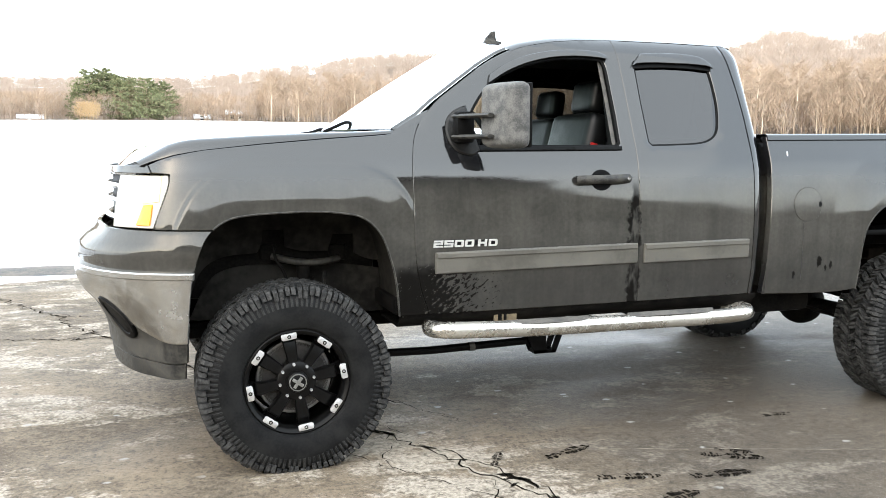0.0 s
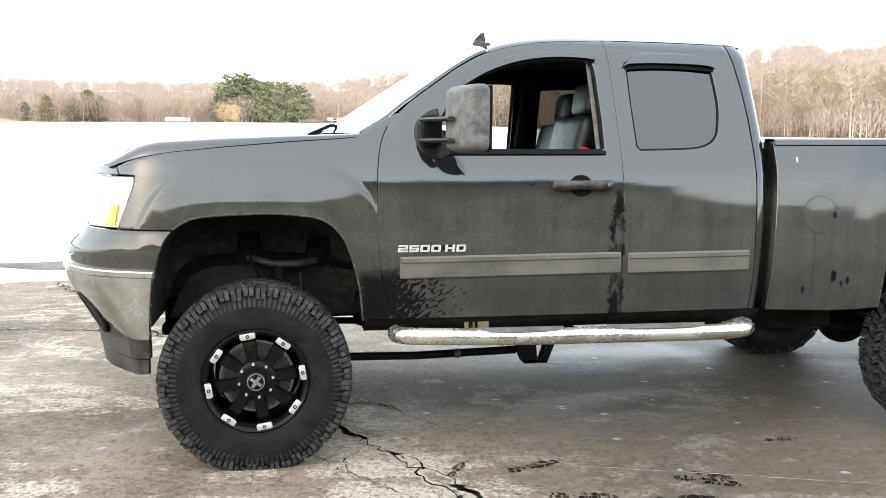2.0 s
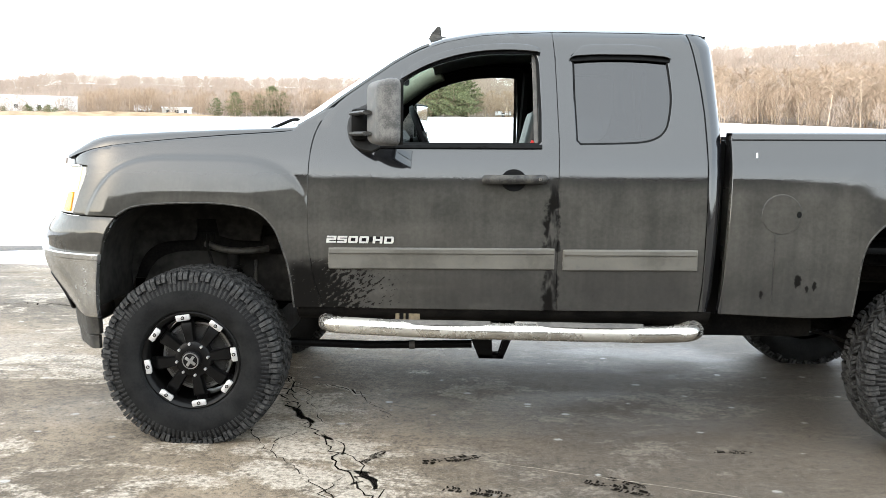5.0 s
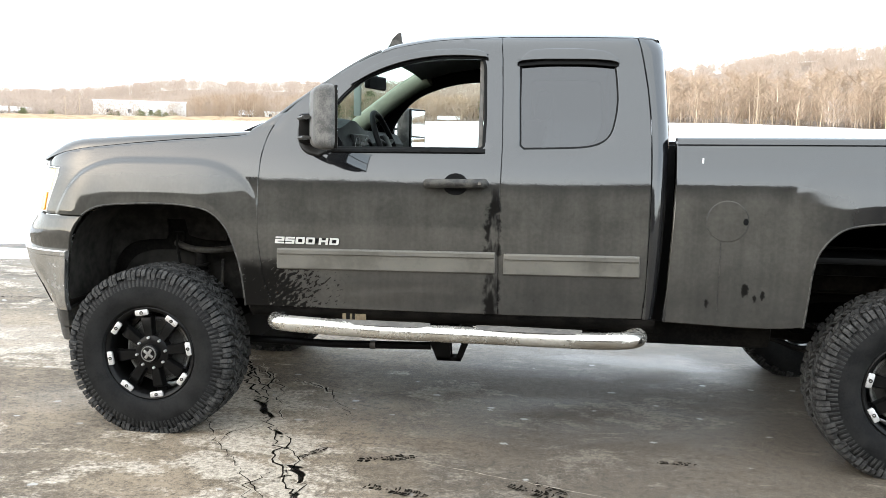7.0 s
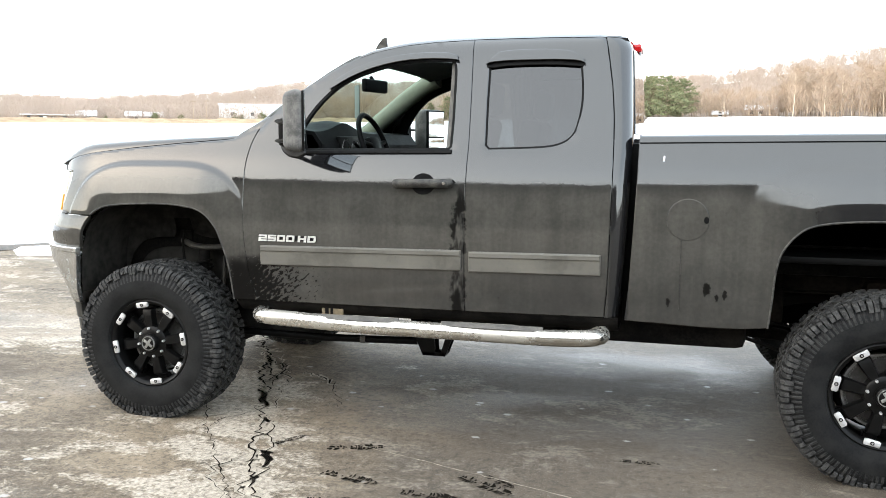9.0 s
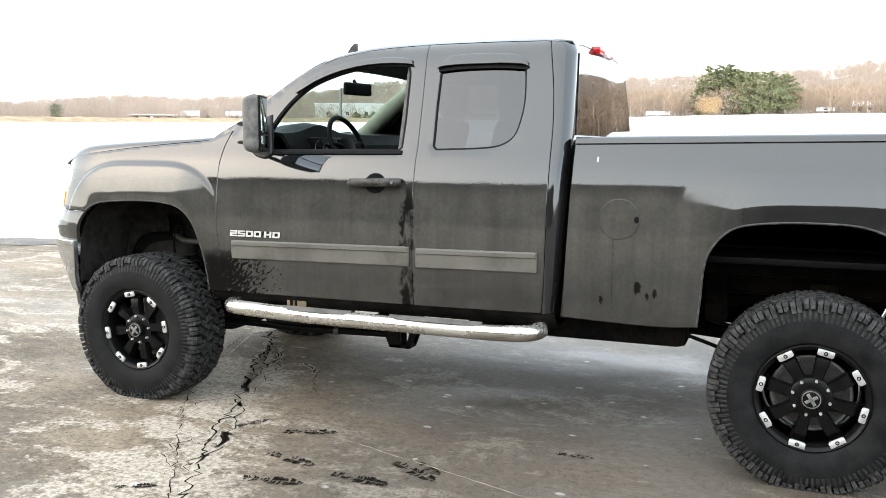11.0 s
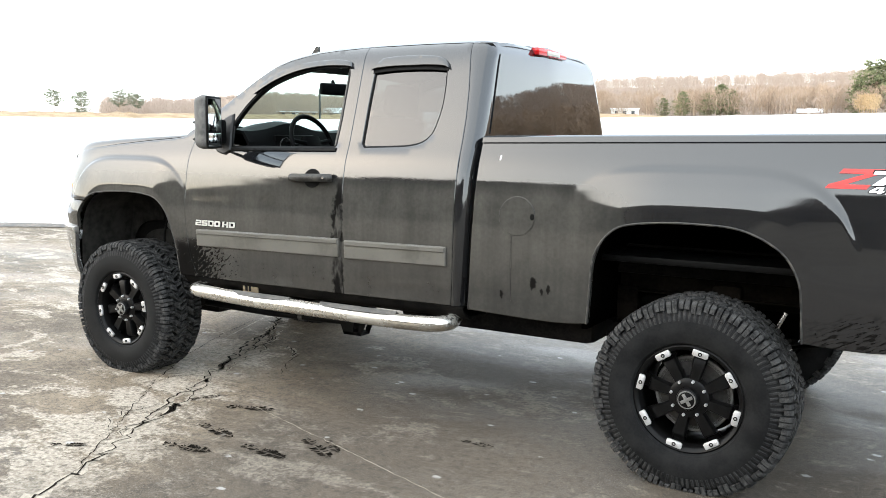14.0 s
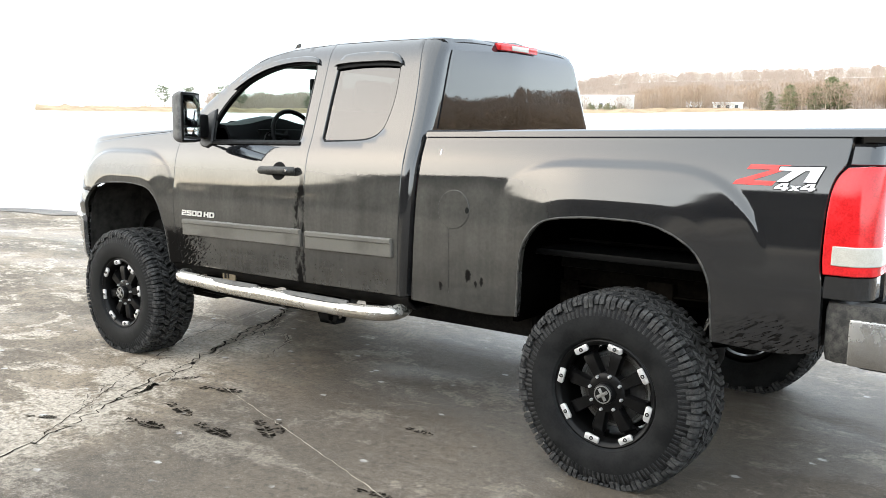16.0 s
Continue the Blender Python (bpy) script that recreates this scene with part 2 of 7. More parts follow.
def make_pavement():
    """Old damp concrete, stained brown, with thin pale patches of frost and salt and a pale band along the long crack."""
    n = Net("damp_pavement")
    p = n.pos()
    x, y = n.axis(p, 0), n.axis(p, 1)
    big = n.noise(n.pos((0.75, 1.0, 1)), 0.6, 6, 0.62)
    mid = n.noise(n.pos((0.6, 1.15, 1)), 1.9, 9, 0.66, 0.9)
    blot = n.noise(n.pos((0.95, 1.1, 1)), 7.0, 7, 0.74)
    fine = n.noise(p, 42, 5, 0.75)
    grit = n.noise(p, 170, 3, 0.7)
    stain = n.op("ADD", n.op("MULTIPLY", big, 0.5), n.op("ADD", n.op("MULTIPLY", blot, 0.25), n.op("MULTIPLY", fine, 0.25)))
    base = n.mix(n.ramp(stain, 0.40, 0.60), (0.070, 0.054, 0.037), (0.245, 0.192, 0.136))
    # the soaked part of the lot beside and behind the cab
    damp = n.op("MULTIPLY", n.ramp(n.op("ADD", x, n.op("MULTIPLY", mid, 2.2)), 1.6, 3.2), n.ramp(n.op("ADD", y, n.op("MULTIPLY", blot, 1.2)), 3.2, 1.6))
    base = n.mix(n.op("MULTIPLY", damp, 0.75), base, (0.055, 0.046, 0.037))
    # a browner band on the ground under the truck, from the front doors back
    brown_band = n.op("MULTIPLY", n.ramp(n.op("ADD", y, n.op("MULTIPLY", n.op("SUBTRACT", blot, 0.5), 0.9)), -1.15, -0.45), n.op("MULTIPLY", n.ramp(y, 0.75, 0.25), n.ramp(n.op("ADD", x, n.op("MULTIPLY", mid, 0.8)), 0.9, 1.9)))
    base = n.mix(n.op("MULTIPLY", brown_band, 0.22), base, (0.048, 0.037, 0.026))
    base = n.mix(n.ramp(grit, 0.54, 0.66, 0, 0.8), base, (0.24, 0.215, 0.18))
    base = n.mix(n.ramp(n.noise(p, 75, 5, 0.75), 0.45, 0.36, 0, 0.85), base, (0.030, 0.026, 0.022))
    # where frost lies: before the truck, far behind it, and along the crack
    line = n.op("ABSOLUTE", n.op("SUBTRACT", x, n.op("ADD", 0.14, n.op("MULTIPLY", y, -0.47))))
    line = n.op("ADD", line, n.op("MULTIPLY", n.op("SUBTRACT", mid, 0.5), 0.55))
    band = n.op("MULTIPLY", n.ramp(line, 0.62, 0.12), n.op("MULTIPLY", n.ramp(y, 0.6, -0.5), n.ramp(y, -3.4, -2.4)))
    zone = n.op("MAXIMUM", n.ramp(x, 0.6, -1.6, 0, 0.26), n.ramp(y, 1.6, 4.0, 0, 0.3))
    zone = n.op("MAXIMUM", zone, n.op("MULTIPLY", n.op("MULTIPLY", n.ramp(y, -2.0, -3.2), n.ramp(x, 2.0, 0.6)), 0.3))
    zone = n.op("MAXIMUM", zone, n.op("MULTIPLY", band, 1.05))
    zone = n.op("MAXIMUM", zone, n.op("MULTIPLY", n.op("MULTIPLY", n.ramp(y, -1.2, -1.6), n.ramp(x, 2.6, 1.9)), 0.32))
    f1 = n.op("ADD", n.op("ADD", n.op("MULTIPLY", mid, 0.58), n.op("MULTIPLY", blot, 0.23)), n.op("ADD", n.op("MULTIPLY", fine, 0.12), n.op("MULTIPLY", zone, 0.085)))
    frost = n.op("MULTIPLY", n.ramp(f1, 0.492, 0.556), n.ramp(damp, 0.0, 1.0, 0.9, 0.26))
    col = n.mix(frost, base, n.mix(n.ramp(fine, 0.35, 0.65), (0.235, 0.20, 0.158), (0.47, 0.415, 0.345)))
    # gritty surface: light and dark specks over everything
    speck = n.noise(p, 24, 6, 0.78)
    col = n.mix(n.ramp(speck, 0.50, 0.38, 0, 0.6), col, (0.040, 0.034, 0.028))
    col = n.mix(n.ramp(speck, 0.58, 0.70, 0, 0.34), col, (0.34, 0.31, 0.265))
    # small white chips of ice
    chips = n.op("MULTIPLY", n.ramp(n.op("ADD", n.cells(n.pos((0.8, 1.1, 1)), 6.0), n.op("MULTIPLY", n.op("SUBTRACT", fine, 0.5), 0.25)), 0.13, 0.085), n.ramp(n.noise(p, 3.1, 2), 0.46, 0.56))
    col = n.mix(n.op("MULTIPLY", chips, 0.8), col, (0.36, 0.35, 0.33))
    wet = n.ramp(n.noise(n.pos((0.5, 1, 1)), 0.8, 5), 0.45, 0.62)
    soak = n.op("MULTIPLY", n.ramp(n.op("ADD", y, n.op("MULTIPLY", n.op("SUBTRACT", mid, 0.5), 1.6)), 0.1, 0.9), n.ramp(y, 3.2, 1.8))
    soak = n.op("MULTIPLY", soak, n.ramp(x, 0.6, 1.8, 0.3, 1.0))
    rough = n.op("ADD", n.op("SUBTRACT", n.ramp(wet, 0, 1, 0.75, 0.55), n.op("MULTIPLY", soak, 0.16)), n.op("MULTIPLY", frost, 0.2))
    n.set(Base_Color=col, Roughness=rough, Specular_IOR_Level=n.ramp(soak, 0, 1, 0.13, 0.34))
    n.bump(n.op("ADD", n.op("MULTIPLY", fine, 0.6), n.op("MULTIPLY", grit, 0.4)), 0.8, 0.008)
    return n.m


def make_snow():
    n = Net("snow")
    p = n.pos()
    f = n.noise(p, 0.25, 5)
    n.set(Base_Color=n.mix(n.ramp(f, 0.3, 0.7), (0.82, 0.83, 0.86), (0.9, 0.9, 0.91)), Roughness=0.75)
    n.bump(n.op("ADD", n.noise(p, 1.3, 4), n.noise(p, 14, 4)), 0.4, 0.05)
    return n.m


def make_crust():
    """Old trodden snow with grit frozen into it."""
    n = Net("crusty_snow")
    p = n.pos()
    f = n.op("ADD", n.op("MULTIPLY", n.noise(p, 2.2, 6, 0.65, 0.5), 0.6), n.op("MULTIPLY", n.noise(p, 13, 5, 0.7), 0.4))
    edge = n.ramp(n.axis(p, 2), 0.20, 0.04)
    n.set(Base_Color=n.mix(n.op("MULTIPLY", n.ramp(f, 0.46, 0.60), n.ramp(edge, 0, 1, 0.25, 0.9)), (0.84, 0.84, 0.85), (0.40, 0.345, 0.275)), Roughness=0.8)
    n.bump(f, 0.7, 0.08)
    return n.m


def make_ground(name, a, b, scale):
    n = Net(name)
    p = n.pos()
    f = n.op("ADD", n.op("MULTIPLY", n.noise(p, scale, 6), 0.6), n.op("MULTIPLY", n.noise(p, scale * 11, 5), 0.4))
    n.set(Base_Color=n.mix(n.ramp(f, 0.36, 0.62), a, b), Roughness=0.95)
    n.bump(f, 0.6, 0.3)
    return n.m


def make_leafy(name, a, b):
    """Foliage or twigs that differ from clump to clump."""
    n = Net(name)
    g = n.node("ShaderNodeNewGeometry")
    f = n.op("ADD", n.op("MULTIPLY", g.outputs["Random Per Island"], 0.6), n.op("MULTIPLY", n.noise(n.pos(), 0.08, 3), 0.4))
    n.set(Base_Color=n.mix(n.ramp(f, 0.2, 0.8), a, b), Roughness=0.9, Specular_IOR_Level=0.1)
    return n.m


PAINT = make_paint()
CHROME = make_dirty("dull_chrome", (0.46, 0.46, 0.45), 0.2, 1.0, (0.20, 0.19, 0.17), 0.26, 3)
POLISHED = make_dirty("polished_steel", (0.60, 0.58, 0.53), 0.16, 1.0, (0.15, 0.125, 0.095), 0.42, 5)
BRIGHT = make_dirty("machined_metal", (0.62, 0.62, 0.62), 0.42, 0.85, (0.30, 0.29, 0.28), 0.4, 22)
CAPM = simple("dull_cap_metal", (0.30, 0.30, 0.29), 0.4, 0.8, 0.25, 60)
TRIM = make_dirty("dusty_trim", (0.07, 0.066, 0.057), 0.3, 0.0, (0.115, 0.107, 0.09), 0.9, 6)
MUDDY = make_dirty("muddy_plastic", (0.008, 0.008, 0.008), 0.45, 0.0, (0.075, 0.069, 0.058), 0.75, 8, 0.3)
BLACKP = simple("black_plastic", (0.0035, 0.0035, 0.0035), 0.5, 0, 0.3, 14, 0.1, 0.004, 0.09)
SATIN = simple("satin_black_wheel", (0.004, 0.0039, 0.0039), 0.36, 0, 0.25, 20, 0.05, 0.001, 0.13)
RUBBER = make_dirty("tyre_rubber", (0.004, 0.0042, 0.0045), 0.58, 0.0, (0.017, 0.017, 0.0165), 0.75, 12, 0.13)
RIBM = make_dirty("dusty_ribs", (0.008, 0.008, 0.0085), 0.65, 0.0, (0.040, 0.0395, 0.038), 0.85, 20, 0.15)
LUGTOP = make_dirty("dusty_tread", (0.009, 0.009, 0.009), 0.75, 0.0, (0.060, 0.059, 0.057), 0.9, 30, 0.2)
FRAMEM = make_dirty("grimy_chassis", (0.003, 0.003, 0.003), 0.65, 0.0, (0.018, 0.016, 0.014), 0.7, 9, 0.06)
# near-black: the deep shade of the wheel houses is put into this colour
WELLSHADE = make_dirty("shade_black_liner", (0.0004, 0.0004, 0.0004), 0.85, 0.0, (0.0016, 0.0015, 0.0013), 0.75, 4, 0.0)
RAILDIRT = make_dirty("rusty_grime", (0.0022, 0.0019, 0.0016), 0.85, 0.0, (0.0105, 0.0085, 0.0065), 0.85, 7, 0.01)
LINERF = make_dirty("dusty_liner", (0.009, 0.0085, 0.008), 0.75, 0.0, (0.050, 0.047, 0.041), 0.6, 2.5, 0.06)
DUSTYBLACK = make_dirty("dusty_black_plastic", (0.01, 0.01, 0.01), 0.4, 0.0, (0.09, 0.085, 0.075), 0.8, 30, 0.3)
SAIL = make_dirty("black_mirror_base", (0.006, 0.006, 0.006), 0.4, 0.0, (0.03, 0.029, 0.027), 0.6, 14, 0.3)
SHELL = make_dirty("scratched_grey_shell", (0.05, 0.05, 0.049), 0.5, 0.0, (0.155, 0.15, 0.142), 0.9, 20, 0.3)
BRAKE = make_dirty("brake_steel", (0.12, 0.115, 0.11), 0.45, 1.0, (0.03, 0.026, 0.022), 0.7, 8)
CABBLACK = simple("dark_interior", (0.0035, 0.0036, 0.0038), 0.6, 0, 0.3, 10, 0.1, 0.004, 0.08)
LEATHER = simple("black_leather", (0.003, 0.0034, 0.0036), 0.42, 0, 0.3, 18, 0.2, 0.004, 0.3)
BEIGE = simple("beige_trim", (0.24, 0.25, 0.20), 0.9, 0, 0.1, 12, 0.2)
HEADL = simple("grey_headliner", (0.10, 0.102, 0.096), 0.95, 0, 0.15, 12, 0.2, 0.004, 0.05)
CARDM = simple("grey_card", (0.10, 0.12, 0.11), 0.6, 0, 0.1, 40)
CLEAR = make_glass("clear_glass", (0.52, 0.62, 0.58), 0.0, 0.0)
SIDEGLASS = make_glass("green_side_glass", (0.74, 0.80, 0.77), 0.0, 0.0)
TINT = make_glass("tinted_glass", (0.03, 0.033, 0.034), 0.0, 0.18)
# the same tinted glass, made clearer so that the far pane looks brighter
TINTB = make_glass("brightened_tinted_glass", (0.13, 0.135, 0.13), 0.0, 0.1)
TINTR = make_glass("dark_tinted_glass", (0.07, 0.073, 0.073), 0.0, 0.12)
MIRROR = simple("mirror_glass", (0.85, 0.87, 0.88), 0.05, 1.0, 0.03, 3, 0.0)
REDLENS = simple("red_lens", (0.50, 0.012, 0.014), 0.15, 0, 0.25, 15, 0.05)
WHITELENS = simple("clear_lens", (0.42, 0.40, 0.35), 0.15, 0.0, 0.1, 25, 0.1)
PALEAMBER = simple("pale_amber_lens", (0.80, 0.62, 0.34), 0.2, 0, 0.15, 30, 0.1)
AMBER = simple("amber_lens", (0.85, 0.32, 0.02), 0.2, 0, 0.2, 25, 0.1)
LETTER = make_dirty("bright_badge", (0.62, 0.62, 0.6), 0.3, 0.6, (0.3, 0.28, 0.25), 0.5, 30)
REDM = simple("red_decal", (0.62, 0.03, 0.025), 0.4, 0, 0.1, 30)
WHITEM = simple("white_decal", (0.8, 0.8, 0.8), 0.4, 0, 0.05, 30)
GREYSTEP = make_dirty("worn_step_pad", (0.055, 0.052, 0.048), 0.7, 0.0, (0.14, 0.13, 0.115), 0.6, 20)
PAVE = make_pavement()
SNOW = make_snow()
CRUST = make_crust()
BANKFOOT = simple("dark_brown_edge", (0.085, 0.072, 0.058), 0.6, 0, 0.7, 3.0, 0.4, 0.01, 0.25)
SALT = simple("pale_salt", (0.30, 0.262, 0.21), 0.85, 0, 0.35, 25, 0.3, 0.004, 0.15)
CRACKM = make_dirty("wet_crack", (0.008, 0.007, 0.006), 0.9, 0.0, (0.02, 0.017, 0.014), 0.8, 20, 0.0)
LITTER = make_ground("brown_hillside", (0.155, 0.113, 0.080), (0.225, 0.168, 0.121), 0.12)
GRASS = make_ground("dead_grass", (0.20, 0.135, 0.07), (0.34, 0.245, 0.145), 0.3)
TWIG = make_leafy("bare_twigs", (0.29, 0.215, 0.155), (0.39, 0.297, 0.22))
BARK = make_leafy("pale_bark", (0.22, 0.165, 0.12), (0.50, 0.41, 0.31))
# twigs of the far shore, paled and greyed: part of this colour is haze
HAZETWIG = make_leafy("haze_paled_twigs", (0.335, 0.272, 0.226), (0.44, 0.362, 0.305))
TAWNY = make_leafy("tawny_twigs", (0.36, 0.25, 0.135), (0.45, 0.33, 0.195))
# woods behind the lot: their backlit, shaded side is put into these two colours
DARKTWIG = make_leafy("shade_dark_twigs", (0.07, 0.055, 0.044), (0.14, 0.11, 0.085))
DARKLITTER = make_ground("shade_dark_litter", (0.06, 0.046, 0.036), (0.11, 0.087, 0.067), 0.2)
NEEDLE = make_leafy("pine_needles", (0.115, 0.130, 0.070), (0.245, 0.250, 0.135))
# lone far pines: distance haze is put into this paler, greyer needle colour
HAZENEEDLE = make_leafy("haze_paled_needles", (0.13, 0.148, 0.105), (0.26, 0.275, 0.195))


# ---- mesh helpers ----
def part(name, bm, material, parent=None, label="", smooth=True, matrix=None):
    """Links a bmesh as one mesh object, under a thing or a part."""
    me = bpy.data.meshes.new(name)
    bm.to_mesh(me)
    bm.free()
    return mesh_part(name, me, material, parent, label, smooth, matrix)


def mesh_part(name, me, material, parent=None, label="", smooth=True, matrix=None):
    me.materials.append(material)
    if smooth:
        me.polygons.foreach_set("use_smooth", [True] * len(me.polygons))
        me.set_sharp_from_angle(angle=radians(38))
    ob = new(name, me)
    if parent:
        ob.parent = parent
    if matrix:
        ob.matrix_basis = matrix
    if label:
        ob["label"] = label
    return ob


def from_arrays(name, verts, faces):
    me = bpy.data.meshes.new(name)
    me.from_pydata(verts, [], faces)
    me.update()
    return me


def empty(name):
    ob = new(name)
    ob.empty_display_size = 0.2
    return ob


def box(bm, lo, hi, bevel=0.0, m=None, segs=2):
    """A box between two corners, with rounded edges, added to bm."""
    c = [(a + b) / 2 for a, b in zip(lo, hi)]
    s = [abs(b - a) for a, b in zip(lo, hi)]
    mat = Matrix.Translation(c) @ Matrix.Diagonal((*s, 1))
    vs = bmesh.ops.create_cube(bm, size=1, matrix=mat)["verts"]
    if bevel:
        es = list({e for v in vs for e in v.link_edges})
        r = bmesh.ops.bevel(bm, geom=es, offset=min(bevel, min(s) * 0.45), segments=segs, affect="EDGES", profile=0.6)
        vs = list({v for f in r["faces"] for v in f.verts} | {v for v in vs if v.is_valid})
    if m:
        bmesh.ops.transform(bm, matrix=m, verts=vs)
    return bm


def boxes(*args, bevel=0.0):
    bm = bmesh.new()
    for lo, hi in args:
        box(bm, lo, hi, bevel)
    return bm


def sweep(bm, pts, radius, seg=12, cap=True, flat=1.0):
    """A tube along points; radius may be one number or one for each point."""
    pts = [Vector(p) for p in pts]
    rs = radius if isinstance(radius, (list, tuple)) else [radius] * len(pts)
    up, rings = None, []
    for i, p in enumerate(pts):
        d = (pts[min(i + 1, len(pts) - 1)] - pts[max(i - 1, 0)]).normalized()
        if up is None:
            up = Vector((0, 0, 1)) if abs(d.z) < 0.9 else Vector((1, 0, 0))
        a = d.cross(up).normalized()
        up = a.cross(d).normalized()
        rings.append([bm.verts.new(p + rs[i] * (math.cos(k * 2 * math.pi / seg) * a + flat * math.sin(k * 2 * math.pi / seg) * up)) for k in range(seg)])
    for r0, r1 in zip(rings, rings[1:]):
        for k in range(seg):
            bm.faces.new((r0[k], r0[(k + 1) % seg], r1[(k + 1) % seg], r1[k]))
    if cap:
        bm.faces.new(rings[0][::-1])
        bm.faces.new(rings[-1])
    return bm


def tube(pts, radius, seg=12, flat=1.0):
    return sweep(bmesh.new(), pts, radius, seg, True, flat)


def rounded(pts, r=0.08, n=5):
    """The same broken line with its corners rounded."""
    pts = [Vector(p) for p in pts]
    out = [pts[0]]
    for a, b, c in zip(pts, pts[1:], pts[2:]):
        d0, d1 = (a - b), (c - b)
        k0, k1 = min(r, d0.length * 0.45), min(r, d1.length * 0.45)
        p0, p1 = b + d0.normalized() * k0, b + d1.normalized() * k1
        for i in range(n + 1):
            t = i / n
            out.append((1 - t) ** 2 * p0 + 2 * t * (1 - t) * b + t * t * p1)
    out.append(pts[-1])
    return out


def lathe(bm, prof, seg=48, close=False):
    """Turns (radius, y) points round the y axis."""
    rings = []
    for r, y in prof:
        rings.append([bm.verts.new((r * math.sin(2 * math.pi * k / seg), y, r * math.cos(2 * math.pi * k / seg))) for k in range(seg)])
    pairs = list(zip(rings, rings[1:])) + ([(rings[-1], rings[0])] if close else [])
    for a, b in pairs:
        for k in range(seg):
            bm.faces.new((a[k], a[(k + 1) % seg], b[(k + 1) % seg], b[k]))
    return bm


def grid(rows):
    """A sheet through rows of points."""
    bm = bmesh.new()
    vs = [[bm.verts.new(p) for p in row] for row in rows]
    for a, b in zip(vs, vs[1:]):
        for k in range(len(a) - 1):
            bm.faces.new((a[k], a[k + 1], b[k + 1], b[k]))
    return bm


def thicken(bm, depth):
    bmesh.ops.recalc_face_normals(bm, faces=bm.faces)
    bmesh.ops.solidify(bm, geom=list(bm.faces), thickness=depth)
    return bm


# ---- shape of the truck's side ----
SEC_Z = np.array([0.30, 0.60, 0.66, 0.80, 0.95, 1.10, 1.22, 1.32, 1.39, 1.43, 1.455, 1.50, 1.70, 1.90, 1.94, 1.97, 2.00, 2.02, 2.04, 2.06])
SEC_W = np.array([0.93, 0.965, 0.985, 0.996, 1.000, 0.998, 0.990, 0.977, 0.962, 0.948, 0.938, 0.920, 0.847, 0.774, 0.757, 0.741, 0.718, 0.695, 0.660, 0.60])
ZZ = np.linspace(0.3, 2.06, 177)
WW = np.interp(ZZ, SEC_Z, SEC_W)
for _ in range(3):
    WW[1:-1] = 0.25 * WW[:-2] + 0.5 * WW[1:-1] + 0.25 * WW[2:]


def half_width(z):
    return float(np.interp(z, ZZ, WW))


NOSE0, NOSE_L, NOSE_N = -0.30, 0.63, 2.5
TH = np.linspace(0, math.pi / 2, 400)
NX = NOSE0 - NOSE_L * np.sin(TH) ** (2 / NOSE_N)
NY = np.cos(TH) ** (2 / NOSE_N)
NS = np.concatenate([[0], np.cumsum(np.hypot(np.diff(NX), np.diff(NY)))])
NTX, NTY = np.gradient(NX, NS + 1e-9 * np.arange(400)), np.gradient(NY, NS + 1e-9 * np.arange(400))


def along(x):
    """Distance along the body's outline for a place x on the nose."""
    return x if x >= NOSE0 else NOSE0 - float(np.interp(-x, -NX, NS))


def smooth_step(a, b, v):
    t = min(1, max(0, (v - a) / (b - a)))
    return t * t * (3 - 2 * t)


def flare(x, z):
    """Bulge of the body round the wheel openings."""
    out = 0.0
    for cx, ahead, behind, arch, lip, high, top in ((0.03, 0.58, 0.61, 0.43, 1.055, 0.016, 1.09), (3.64, 0.72, 0.70, 0.475, 1.085, 0.013, 1.105)):
        dx, dz = abs(x - cx), max(0, z - 0.30)
        d = ((dx / (ahead if x < cx else behind)) ** 4 + (dz / top) ** 4) ** 0.25
        near = ((dx / arch) ** 4 + (dz / 0.87) ** 4) ** 0.25
        a, b = max(0, near - lip), max(0, 1 - d)
        t = a / (a + b) if a + b > 0 else 1.0
        t = 1.0 if d >= 1 else t
        fade = 0.2 + 0.8 * smooth_step(0.78, 1.15, z)
        crest = 0.015
        if cx > 1:
            crest = 0.014 * smooth_step(-0.58, -0.12, x - cx)
            back = smooth_step(0.12, 0.46, x - cx)
            crest *= fade * (1 - back) + back * smooth_step(1.02, 1.26, z)
            fade *= 1 - 0.35 * back
        else:
            crest *= fade * (0.35 + 0.65 * smooth_step(1.05, 1.25, z)) * (1 - 0.7 * smooth_step(0.30, 0.54, x))
        out += high * (1 - t) * fade + crest * (1 - smooth_step(0.982, 1.006, d))
    return out


def side_point(u, z, d=0.0, side=-1):
    off = half_width(z) - 1 + d
    # the fender's front corner leans outwards towards the lamp's foot
    off += 0.12 * min(0.22, max(0, 1.34 - z)) * smooth_step(0.18, 0.42, -u) * smooth_step(0.94, 1.09, z)
    if u >= NOSE0:
        return (u, side * (1 + off + flare(u, z)), z)
    s = NOSE0 - u
    cx, cy = float(np.interp(s, NS, NX)), float(np.interp(s, NS, NY))
    tx, ty = float(np.interp(s, NS, NTX)), float(np.interp(s, NS, NTY))
    k = math.hypot(tx, ty) or 1
    nx, ny = ty / k, -tx / k
    if s > NS[-1] - 1e-3:
        nx, ny = -1, 0
    off += flare(cx, z) * smooth_step(-0.75, -0.52, cx)
    cx += (0.042 * smooth_step(0.50, 0.80, -cx) + 0.05 * smooth_step(0.78, 0.93, -cx)) * smooth_step(0.97, 1.10, z) + 0.10 * smooth_step(0.45, 0.75, -cx) * (1 - smooth_step(0.62, 0.88, z))
    return (cx + abs(nx) * -off, side * (cy + abs(ny) * off), z)


def area2(poly):
    return sum(a[0] * b[1] - b[0] * a[1] for a, b in zip(poly, poly[1:] + poly[:1])) / 2


